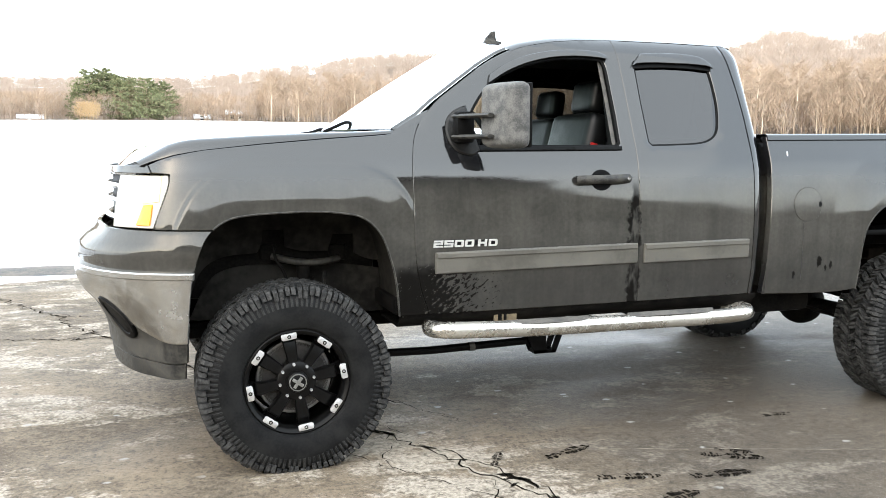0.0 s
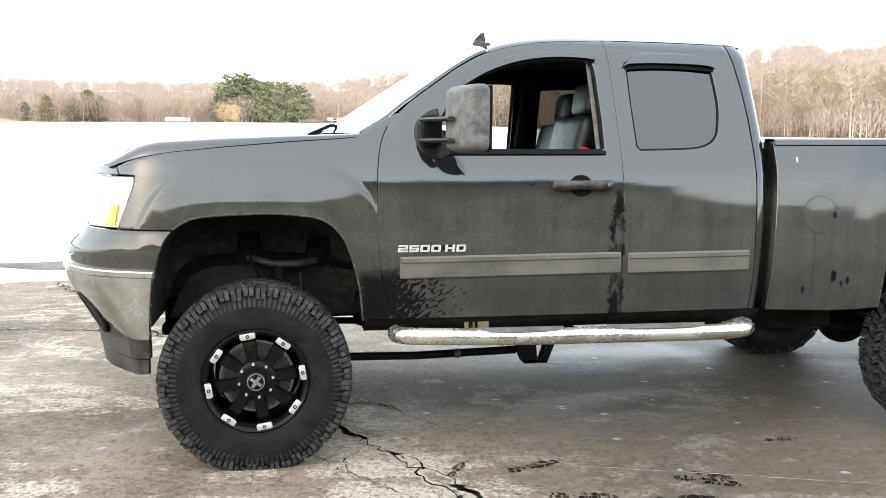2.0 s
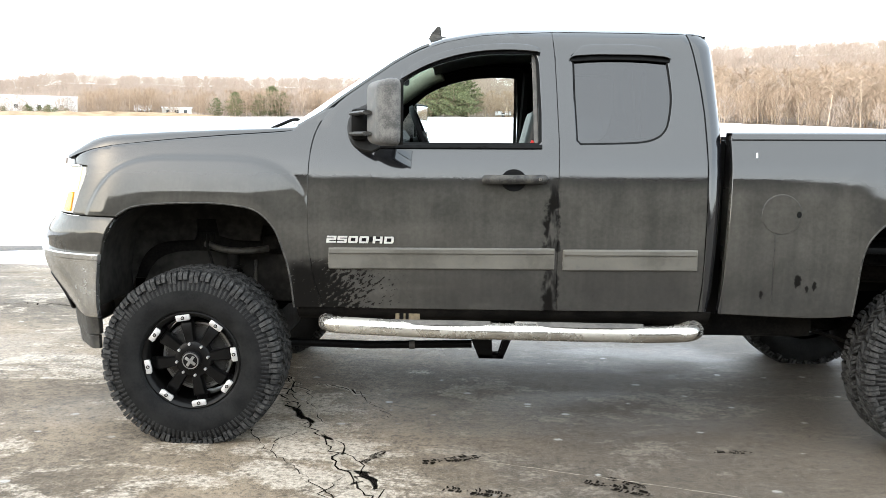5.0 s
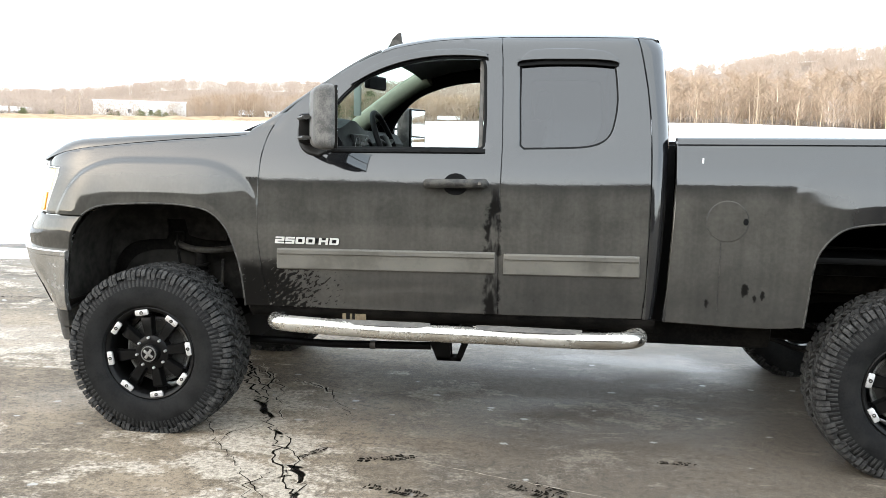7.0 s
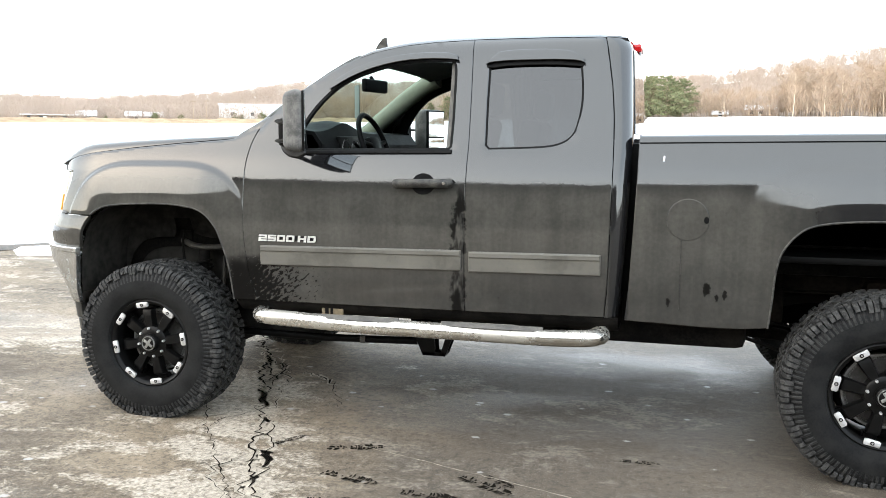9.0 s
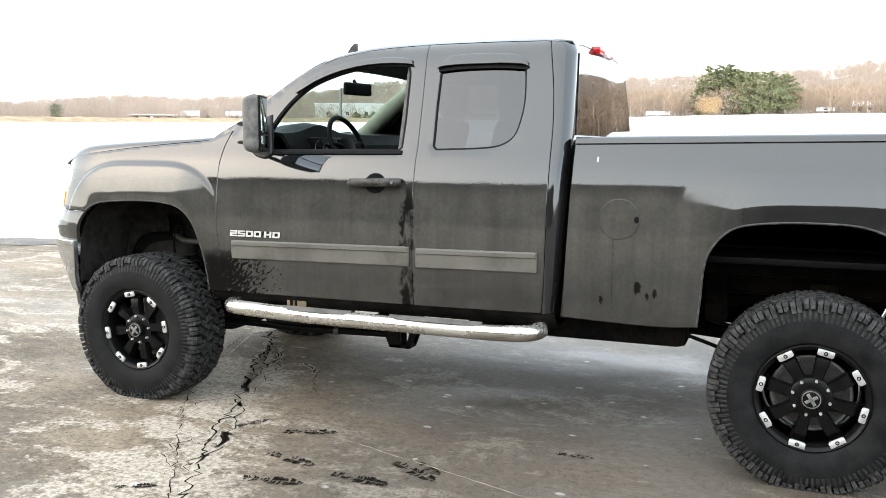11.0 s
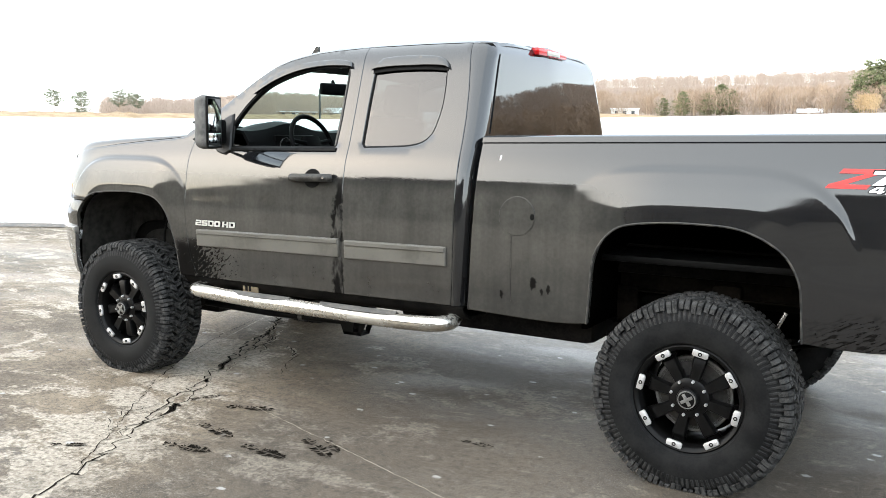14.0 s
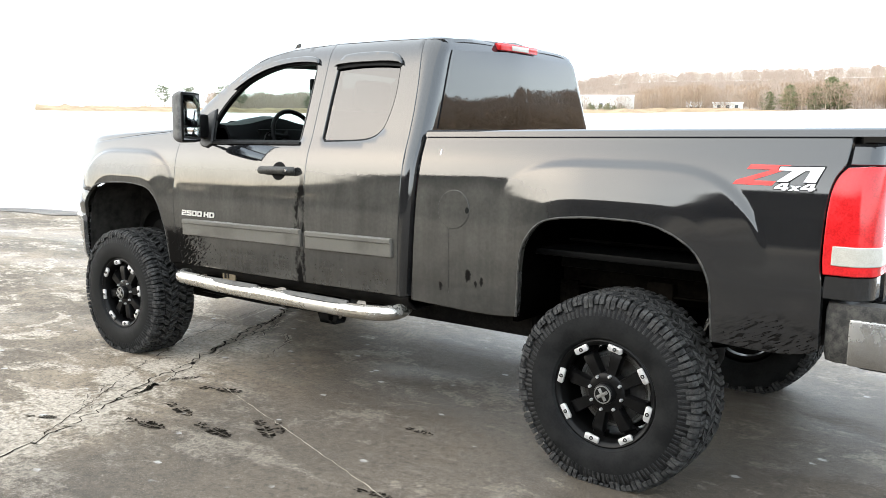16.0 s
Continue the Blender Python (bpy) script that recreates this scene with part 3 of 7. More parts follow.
def inset(poly, gap):
    if area2(poly) < 0:
        poly = poly[::-1]
    out, n = [], len(poly)
    for i in range(n):
        a, b, c = (Vector(poly[i - 1]), Vector(poly[i]), Vector(poly[(i + 1) % n]))
        d0, d1 = (b - a).normalized(), (c - b).normalized()
        n0, n1 = Vector((-d0.y, d0.x)), Vector((-d1.y, d1.x))
        m = (n0 + n1)
        m = m / max(0.35, m.length_squared) * 2 if m.length > 1e-6 else n0
        out.append(tuple(b + m * gap))
    return out


def resample(poly, step):
    out = []
    for a, b in zip(poly, poly[1:] + poly[:1]):
        n = max(1, round(math.dist(a, b) / step))
        out += [(a[0] + (b[0] - a[0]) * k / n, a[1] + (b[1] - a[1]) * k / n) for k in range(n)]
    return out


def smooth_poly(poly, times=2, corner=38):
    """Rounds gentle corners of an outline; sharp ones stay."""
    for _ in range(times):
        out, n = [], len(poly)
        for i in range(n):
            a, b, c = Vector(poly[i - 1]), Vector(poly[i]), Vector(poly[(i + 1) % n])
            ang = math.degrees((b - a).angle(c - b, 0))
            if 4 < ang < corner:
                out += [tuple(b + (a - b) * 0.25), tuple(b + (c - b) * 0.25)]
            else:
                out.append(tuple(b))
        poly = out
    return poly


def inside(poly, px, pz):
    p = np.array(poly)
    q = np.roll(p, -1, 0)
    res = np.zeros(len(px), bool)
    for (ax, az), (bx, bz) in zip(p, q):
        c = ((az > pz) != (bz > pz))
        with np.errstate(divide="ignore", invalid="ignore"):
            res ^= c & (px < (bx - ax) * (pz - az) / (bz - az) + ax)
    return res


from mathutils.geometry import delaunay_2d_cdt


def panel(outline, holes=(), gap=0.003, step=0.035, depth=0.022, d=0.0, side=-1, where=side_point, round_edge=0.003):
    """A pressed sheet: an outline in (along, height) laid on the body's surface, with folded-in edges."""
    loops = [resample(inset(smooth_poly(list(outline)), gap), step * 0.75)]
    for h in holes:
        loops.append(resample(inset(smooth_poly(list(h)), -gap), step * 0.6))
    pts, edges = [], []
    for lp in loops:
        k = len(pts)
        pts += lp
        edges += [(k + i, k + (i + 1) % len(lp)) for i in range(len(lp))]
    bp = np.array(pts)
    us = np.arange(bp[:, 0].min() + step / 2, bp[:, 0].max(), step)
    zs = np.arange(bp[:, 1].min() + step / 2, bp[:, 1].max(), step)
    gu, gz = [a.ravel() for a in np.meshgrid(us, zs)]
    gu = gu + (np.round((gz - zs[0]) / step) % 2) * step * 0.5 if len(zs) else gu
    keep = inside(loops[0], gu, gz)
    for lp in loops[1:]:
        keep &= ~inside(lp, gu, gz)
    gu, gz = gu[keep], gz[keep]
    if len(gu):
        dist = np.min(np.hypot(gu[:, None] - bp[None, :, 0], gz[:, None] - bp[None, :, 1]), axis=1)
        gu, gz = gu[dist > step * 0.5], gz[dist > step * 0.5]
    allp = [Vector(p) for p in pts] + [Vector(p) for p in zip(gu.tolist(), gz.tolist())]
    vs, _, fs, *_ = delaunay_2d_cdt(allp, edges, [], 0, 1e-7)
    cu = np.array([sum(vs[i].x for i in f) / 3 for f in fs])
    cz = np.array([sum(vs[i].y for i in f) / 3 for f in fs])
    keep = inside(loops[0], cu, cz)
    for lp in loops[1:]:
        keep &= ~inside(lp, cu, cz)
    fs = [f for f, k in zip(fs, keep) if k]
    bm = bmesh.new()
    at = {}

    def vert(i):
        if i not in at:
            at[i] = bm.verts.new(where(vs[i].x, vs[i].y, d, side))
        return at[i]
    count = {}
    for f in fs:
        if area2([tuple(vs[i]) for i in f]) < 0:
            f = f[::-1]
        bm.faces.new([vert(i) for i in (f if side < 0 else f[::-1])])
        for a, b in zip(f, list(f[1:]) + [f[0]]):
            count[(a, b)] = 1
    rim = {a: b for (a, b) in count if (b, a) not in count}
    back = {b: a for a, b in rim.items()}
    ring1, ring2 = {}, {}
    for a, b in rim.items():
        p = back.get(a, a)
        t = (vs[b] - vs[p]).normalized() if (vs[b] - vs[p]).length > 1e-9 else Vector((1, 0))
        o = Vector((t.y, -t.x))
        q = vs[a] + o * round_edge
        ring1[a] = bm.verts.new(where(q.x, q.y, d - round_edge, side))
        ring2[a] = bm.verts.new(where(q.x, q.y, d - depth, side))
    for a, b in rim.items():
        if b not in ring1:
            continue
        for f in ((at[b], at[a], ring1[a], ring1[b]), (ring1[b], ring1[a], ring2[a], ring2[b])):
            try:
                bm.faces.new(f if side < 0 else f[::-1])
            except ValueError:
                pass
    return bm


# ---- ground: a paved lot by a snow-covered lake, rising shores all round ----
def interp(v, table):
    return float(np.interp(v, [a for a, _ in table], [b for _, b in table]))


# by bearing (degrees, counter-clockwise from +y): how high the far shore line and the hill stand over the eye
SHORE = [(-180, 1.0), (-90, 1.0), (-60, 1.0), (-30, 1.15), (-18, 1.6), (-10, 1.86), (0, 1.9), (12, 1.70), (20, 1.55), (28, 1.4), (42, 1.28), (60, 1.15), (90, 0.9), (180, 1.0)]
SHORE_R = [(-180, 48), (-156, 48), (-147, 60), (-138, 90), (-125, 100), (-105, 60), (-80, 110), (-60, 170), (-35, 185), (-15, 240), (0, 285), (15, 300), (30, 290), (45, 260), (70, 240), (90, 170), (105, 110), (118, 100), (128, 90), (135, 48), (180, 48)]
HILL = [(-180, 1.2), (-90, 1.5), (-75, 3.6), (-66, 4.98), (-50, 5.68), (-45, 5.93), (-42, 5.78), (-40, 6.23), (-38.5, 6.23), (-36.8, 5.58), (-34, 5.38), (-31.6, 5.83), (-28.5, 5.33), (-25, 5.53), (-20, 5.46), (-16, 5.43), (-12.7, 5.23), (-9.6, 4.76), (-6.5, 4.38), (-4.6, 4.04), (-2.2, 3.75), (2, 3.68), (7, 3.58), (10, 3.48), (15, 3.40), (20, 3.33), (24, 3.31), (25.9, 3.18), (27, 2.96), (28.5, 2.70), (31, 2.44), (33, 2.31), (36, 2.18), (37.6, 1.98), (40.5, 2.08), (42.4, 2.14), (45.5, 1.68), (48.8, 1.29), (52, 0.94), (55, 0.73), (62, 0.83), (90, 1.0), (180, 1.2)]
MID = Vector((2.0, -4.8, 0))


def bearing(x, y):
    return math.degrees(math.atan2(-(x - MID.x), y - MID.y))


def edge_y(x):
    return interp(x, [(-45, -9), (-20, 0.2), (-10.5, 3.9), (-9.0, 4.4), (-6.8, 5.1), (-5.4, 6.2), (-4.0, 6.55), (0, 6.6), (50, 11)])


def tall_side(az):
    """1 where the high wood stands close behind the lot, 0 where the view there is open."""
    return smooth_step(135, 144, az) if az > 0 else smooth_step(-146, -160, az)


def ground_z(x, y):
    az, r = bearing(x, y), math.hypot(x - MID.x, y - MID.y)
    rs = interp(az, SHORE_R)
    back = abs(az) > 100
    zs = 1.45 + rs * math.tan(radians(interp(az, SHORE)))
    start = 30 if back else 14
    zs = zs if not back else 0.6
    if r <= rs:
        z = zs * max(0, (r - start) / (rs - start)) ** 1.15
    else:
        if back:
            return zs + (3 + 15 * tall_side(az)) * smooth_step(0, 70, r - rs) * smooth_step(100, 112, abs(az))
        zh = 1.45 + (rs + 260) * math.tan(radians(interp(az, HILL)))
        t = min(1, (r - rs) / 260)
        z = zs + (zh - zs) * smooth_step(0, 1, t) + max(0, r - rs - 260) * 0.002
    return z


rings = [0, 8, 14, 20, 30, 45, 60, 75, 95, 120, 145, 170, 195, 220, 245, 270, 290, 310, 330, 355, 380, 405, 430, 455, 480, 505, 530, 555, 580, 620, 700, 900, 1400, 2500]
NB = 288
gv = [(MID.x, MID.y, -0.05)]
for r in rings[1:]:
    for k in range(NB):
        a = 2 * math.pi * k / NB
        x, y = MID.x - r * math.sin(a), MID.y + r * math.cos(a)
        gv.append((x, y, ground_z(x, y) - 0.05 + (0.09 if y > edge_y(x) + 0.8 else 0)))
gf = [(0, 1 + (k + 1) % NB, 1 + k) for k in range(NB)]
for i in range(len(rings) - 2):
    for k in range(NB):
        a, b = 1 + i * NB, 1 + (i + 1) * NB
        gf.append((a + k, a + (k + 1) % NB, b + (k + 1) % NB, b + k))
me = from_arrays("ground", gv, gf)
me.materials.append(SNOW)
me.materials.append(LITTER)
me.materials.append(DARKLITTER)
for p in me.polygons:
    c = p.center
    az, r = bearing(c.x, c.y), math.hypot(c.x - MID.x, c.y - MID.y)
    p.material_index = 1 if (r > interp(az, SHORE_R) or (abs(az) > 75 and c.y < edge_y(c.x))) else 0
    if p.material_index == 1 and abs(az) > 95:
        p.material_index = 2
    p.use_smooth = True
ground = new("ground", me)
tagged(ground, "snow-covered frozen lake with brown wooded shores", "ground", kind="structure")

# the paved lot, a little uneven
PX = np.concatenate([np.linspace(-45, -9, 19), np.linspace(-8, 12, 81), np.linspace(13, 60, 24)])
PS = np.concatenate([np.linspace(0, 0.55, 60), np.linspace(0.56, 1, 20)])
rows = []
for s in PS:
    row = []
    for x in PX:
        y = edge_y(x) + (-42 - edge_y(x)) * s
        n = noise.fractal(Vector((x * 0.25, y * 0.25, 3.1)), 0.6, 2.0, 4)
        w = min(1, max(abs(x - 1.8) - 3.2, abs(y) - 3.4, 0) / 3)
        row.append((x, y + 0.12 * noise.noise(Vector((x * 0.9, 0, 5))) * (1 - s), 0.018 * n * w))
    rows.append(row)
bm = grid(rows)
for f in bm.faces:
    f.normal_flip()
pave = part("pavement", bm, PAVE)
tagged(pave, "damp stained concrete lot with frost patches and cracks", "pavement", kind="structure")

# trodden snow bank along the lot's far edge
rows = []
for j, (o, h) in enumerate([(-0.12, -0.02), (0.0, 0.05), (0.12, 0.11), (0.35, 0.16), (0.7, 0.15), (1.3, 0.11), (2.4, 0.085), (5.0, 0.08), (9.0, 0.12)]):
    row = []
    for x in np.linspace(-45, 50, 420):
        nn = noise.fractal(Vector((x * 1.7, o * 1.7, 8.0)), 0.7, 2.0, 4)
        row.append((x, edge_y(x) + o + 0.16 * noise.noise(Vector((x * 0.8, 0.3 * o, 1))) , h + (0.085 * nn if 0 < j < 6 else 0) + (0.0 if j < 7 else 0.06 * (j - 6))))
    rows.append(row)
bm = grid(rows)
bmesh.ops.recalc_face_normals(bm, faces=bm.faces)
if sum(f.normal.z for f in bm.faces) < 0:
    for f in bm.faces:
        f.normal_flip()
bank = part("snow_bank", bm, CRUST)
rows = []
for o in (-0.55, -0.3, -0.1, 0.1):
    rows.append([(x, edge_y(x) + o + 0.16 * noise.noise(Vector((x * 0.8, 0.0, 1))) + (0.3 * noise.noise(Vector((x * 1.1, o, 9))) if o < -0.2 else 0), 0.030 if o > -0.5 else 0.004) for x in np.linspace(-40, 45, 380)])
bm = grid(rows)
for f in bm.faces:
    f.normal_update()
if sum(f.normal.z for f in bm.faces) < 0:
    for f in bm.faces:
        f.normal_flip()
tagged(part("bank_foot_strip", bm, BANKFOOT), "dark brown strip along the foot of the snow bank", "slush", kind="structure")
tagged(bank, "low crusty snow bank along the lot's edge", "snow", kind="structure")


# ---- woods ----
def ribbon(V, F, p, q, w0, w1, rs):
    """A thin three-sided tapered stick."""
    d = np.subtract(q, p)
    a = np.cross(d, (rs.uniform(-1, 1), rs.uniform(-1, 1), rs.uniform(-0.3, 0.3)))
    a = a / (np.linalg.norm(a) + 1e-9)
    b = np.cross(d, a)
    b = b / (np.linalg.norm(b) + 1e-9)
    k = len(V)
    for c, w in ((p, w0), (q, w1)):
        V.append(tuple(c + w * a))
        V.append(tuple(c + w * (-0.5 * a + 0.87 * b)))
        V.append(tuple(c + w * (-0.5 * a - 0.87 * b)))
    F += [(k, k + 1, k + 4, k + 3), (k + 1, k + 2, k + 5, k + 4), (k + 2, k, k + 3, k + 5)]


def bare_tree(seed, limbs=9, twigs=170, low=0.22, fat=1.0):
    """A leafless tree one metre high about its own base: sticks, and twigs as fine slips."""
    rs = random.Random(seed)
    V, F, VT, FT = [], [], [], []
    base = np.zeros(3)
    lean = np.array([rs.uniform(-0.07, 0.07), rs.uniform(-0.07, 0.07), 1.0])
    mid = base + lean * 0.5 + np.array([rs.uniform(-0.03, 0.03), rs.uniform(-0.03, 0.03), 0])
    top = base + lean * 0.95
    ribbon(V, F, base - np.array([0, 0, 0.05]), mid, 0.011, 0.007, rs)
    ribbon(V, F, mid, top, 0.007, 0.002, rs)
    tips = [(mid, top)]
    for i in range(limbs):
        t = rs.uniform(low, 0.88)
        s = base + (mid - base) * (t / 0.5) if t < 0.5 else mid + (top - mid) * ((t - 0.5) / 0.45)
        an = rs.uniform(0, 6.283)
        ln = rs.uniform(0.20, 0.40) * (1.2 - t * 0.65)
        e = s + np.array([math.cos(an) * ln * 0.7, math.sin(an) * ln * 0.7, ln * rs.uniform(0.45, 0.95)])
        ribbon(V, F, s, e, 0.0045, 0.0012, rs)
        tips.append((s, e))
    for i in range(twigs):
        s, e = tips[rs.randrange(len(tips))]
        p = s + (e - s) * rs.uniform(0.2, 1.05)
        ln = rs.uniform(0.06, 0.17)
        an = rs.uniform(0, 6.283)
        q = p + np.array([math.cos(an) * ln * 0.75, math.sin(an) * ln * 0.75, ln * rs.uniform(0.0, 0.9)])
        sd = np.cross(q - p, (rs.uniform(-1, 1), rs.uniform(-1, 1), 0.2))
        sd = sd / (np.linalg.norm(sd) + 1e-9) * rs.uniform(0.004, 0.009) * fat
        k = len(VT)
        VT.extend([p - sd, p + sd, q])
        FT.append((k, k + 1, k + 2))
    return np.array(V), F, np.array(VT), FT


def hazy_tree(seed, twigs=210):
    """A leafless tree one metre high whose crown is a fine even brush of twigs."""
    rs = random.Random(seed)
    V, F, VT, FT = [], [], [], []
    ribbon(V, F, np.array([0, 0, -0.08]), np.array([rs.uniform(-0.04, 0.04), rs.uniform(-0.04, 0.04), 0.8]), 0.012, 0.003, rs)
    for i in range(4):
        an, t = rs.uniform(0, 6.283), rs.uniform(0.25, 0.55)
        ribbon(V, F, np.array([0, 0, t]), np.array([math.cos(an) * 0.22, math.sin(an) * 0.22, t + rs.uniform(0.2, 0.4)]), 0.005, 0.001, rs)
    for i in range(twigs):
        t = rs.random() ** 0.8
        w = 0.30 * math.sin(math.pi * (0.10 + 0.84 * t)) ** 0.7 * math.sqrt(rs.random())
        an = rs.uniform(0, 6.283)
        p = np.array([math.cos(an) * w, math.sin(an) * w, 0.16 + 0.78 * t])
        ln = rs.uniform(0.07, 0.16)
        q = p + np.array([math.cos(an) * ln * 0.45 + rs.gauss(0, 0.02), math.sin(an) * ln * 0.45 + rs.gauss(0, 0.02), ln])
        sd = np.cross(q - p, (rs.uniform(-1, 1), rs.uniform(-1, 1), 0.2))
        sd = sd / (np.linalg.norm(sd) + 1e-9) * rs.uniform(0.005, 0.010)
        k = len(VT)
        VT.extend([p - sd, p + sd, q])
        FT.append((k, k + 1, k + 2))
    return np.array(V), F, np.array(VT), FT


TREES = [bare_tree(300 + i, 8, 300, 0.34, 0.6) for i in range(12)]
BUSHY = [hazy_tree(330 + i) for i in range(14)]


def at_bearing(az, r):
    a = radians(az)
    x, y = MID.x - r * math.sin(a), MID.y + r * math.cos(a)
    return x, y, ground_z(x, y) - 0.05


def plant(name, label, spots, seed, bark=None, fine=None, kinds=TREES):
    """One mesh of trunks and one of twigs for trees at (x, y, z, height)."""
    rs = random.Random(seed)
    out = [[], [], [], []]
    nv = nt = 0
    for x, y, z, h in spots:
        V, F, VT, FT = kinds[rs.randrange(len(kinds))]
        a, w = rs.uniform(0, 6.283), rs.uniform(0.85, 1.35)
        m = np.array([[math.cos(a) * h * w, -math.sin(a) * h * w, 0], [math.sin(a) * h * w, math.cos(a) * h * w, 0], [0, 0, h]])
        out[0].append(V @ m.T + (x, y, z))
        out[2].append(VT @ m.T + (x, y, z))
        out[1] += [tuple(i + nv for i in f) for f in F]
        out[3] += [(f[0] + nt, f[1] + nt, f[2] + nt) for f in FT]
        nv, nt = nv + len(V), nt + len(VT)
    trunks = mesh_part(name, from_arrays(name, np.concatenate(out[0]).tolist(), out[1]), bark or BARK, smooth=False)
    tagged(trunks, label, "woods", kind="stuff")
    mesh_part("twigs", from_arrays("twigs", np.concatenate(out[2]).tolist(), out[3]), fine or TWIG, trunks, smooth=False)["kind"] = "stuff"


def wood_spots(seed, count, az0, az1, depth, h0, h1, front=3, keep=None, power=1.2):
    rs = random.Random(seed)
    spots = []
    for i in range(count):
        az = rs.uniform(az0, az1)
        if keep and rs.random() > keep(az):
            continue
        r = interp(az, SHORE_R) + front + depth * rs.random() ** power
        spots.append((*at_bearing(az, r), rs.uniform(h0, h1)))
    return spots


plant("far_woods", "bare brown winter woods on the far hillside", [(x, y, z - 1.0, h + 0.6) for x, y, z, h in wood_spots(11, 6400, -66, 52, 264, 5.5, 8.0, power=0.8)], 1, HAZETWIG, HAZETWIG, BUSHY)
plant("shore_woods", "bare winter trees along the far shore", wood_spots(16, 800, -66, 24, 30, 6.5, 10.0), 6, None, None, BUSHY)
plant("shore_trees", "tall bare winter trees with pale trunks by the shore", wood_spots(12, 420, -66, -6, 60, 11, 15.5, 1), 2)
plant("shore_scrub", "low bare scrub along the lake shore", wood_spots(13, 700, 18, 92, 60, 2.0, 3.4, 2), 3, HAZETWIG, HAZETWIG, BUSHY)
back_woods = []
for x, y, z, h in wood_spots(14, 1500, 126, 180, 45, 0.92, 1.06, 0) + wood_spots(15, 1100, -180, -142, 45, 0.92, 1.06, 0):
    back_woods.append((x, y, z, h * interp(bearing(x, y) % 360, [(126, 4), (131, 6), (137, 10.5), (160, 12.5), (180, 14.0), (190, 15.5), (199, 16.0), (203, 13.5), (207, 9.0), (212, 5.5), (220, 4.5)])))
plant("lot_woods", "dense bare woods round the lot", back_woods + wood_spots(17, 350, 100, 128, 40, 3, 5, 0) + wood_spots(18, 450, -142, -78, 45, 3, 5, 0), 4, DARKTWIG, DARKTWIG)


def make_pine(seed, h, wide, crown=0.10, dome=False, n=60):
    """A pine with a tapered trunk and layered tufts of needles, about its own base."""
    rs = random.Random(seed)
    V, F, VT, FT = [], [], [], []
    ribbon(V, F, np.array([0, 0, -0.5]), np.array([0, 0, h * 0.96]), h * 0.02, h * 0.003, rs)
    for i in range(n):
        t = crown + (0.98 - crown) * (i / n)
        an = i * 2.4 + rs.uniform(-0.4, 0.4)
        prof = (1 - t) ** 0.62 * (0.6 + 0.4 * min(1, t / 0.3))
        if dome:
            prof = math.sin(math.pi * min(1, 0.12 + 0.83 * (t - crown) / (1 - crown))) ** 0.6
        ln = h * wide * prof * rs.uniform(0.7, 1.25) + 0.25
        s = np.array([0, 0, h * t])
        e = s + np.array([math.cos(an) * ln, math.sin(an) * ln, ln * rs.uniform(-0.05, 0.4)])
        ribbon(V, F, s, e, h * 0.005, h * 0.001, rs)
        for k in range(90):
            u = rs.uniform(0.2, 1.05)
            c = s + (e - s) * u + np.array([rs.gauss(0, 0.12), rs.gauss(0, 0.12), rs.gauss(0.06, 0.07)]) * ln * 0.8
            sz = rs.uniform(0.16, 0.45) * (0.5 + h * 0.05)
            d = np.array([rs.gauss(0, 1), rs.gauss(0, 1), rs.gauss(0.35, 0.5)])
            d = d / np.linalg.norm(d) * sz
            sd = np.cross(d, (rs.gauss(0, 1), rs.gauss(0, 1), rs.gauss(0, 1)))
            sd = sd / (np.linalg.norm(sd) + 1e-9) * sz * 0.42
            q = len(VT)
            VT.extend([tuple(c - sd), tuple(c + sd), tuple(c + d)])
            FT.append((q, q + 1, q + 2))
    return from_arrays("trunk", V, F), from_arrays("crown", VT, FT)


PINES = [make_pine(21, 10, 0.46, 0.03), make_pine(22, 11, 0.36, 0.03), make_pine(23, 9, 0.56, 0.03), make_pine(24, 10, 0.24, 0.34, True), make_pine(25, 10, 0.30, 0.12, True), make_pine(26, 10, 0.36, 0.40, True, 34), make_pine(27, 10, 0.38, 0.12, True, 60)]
for a, b in PINES:
    a.materials.append(BARK)
    b.materials.append(HAZENEEDLE if b in (PINES[5][1], PINES[6][1]) else NEEDLE)


def pine(az, r, h, kind, label, turn, group):
    x, y, z = at_bearing(az, r)
    root = empty("pine_tree")
    tagged(root, label, "tree", group)
    k = h / (10, 11, 9, 10, 10, 10, 10)[kind]
    root.matrix_basis = pose(x, y, z, 0, 0, turn) @ Matrix.Diagonal((k, k, k, 1))
    for nm, me in (("trunk", PINES[kind][0]), ("crown", PINES[kind][1])):
        ob = new(nm, me)
        ob.parent = root


rs = random.Random(5)
for az, h, kind, back in ((-0.1, 12.0, 2, 3), (0.9, 13.0, 2, 2), (1.9, 13.2, 2, 4), (2.6, 14.5, 0, 8), (3.4, 16.2, 4, 12), (4.2, 15.6, 4, 10), (3.0, 15.5, 0, 14), (2.0, 14.0, 1, 12), (0.4, 12.0, 1, 9), (4.9, 12.0, 1, 9)):
    pine(az, interp(az, SHORE_R) + back, h, kind, "broad dark green pine on the far shore", rs.uniform(0, 360), "pines on the far shore")
for az, h in ((12.7, 10.8), (12.0, 8.8), (13.5, 8.0), (15.0, 8.6), (16.2, 6.6)):
    pine(az, interp(az, SHORE_R) + rs.uniform(2, 10), h, rs.randrange(3), "smaller yellow-green pine on the far shore", rs.uniform(0, 360), "pines on the far shore")
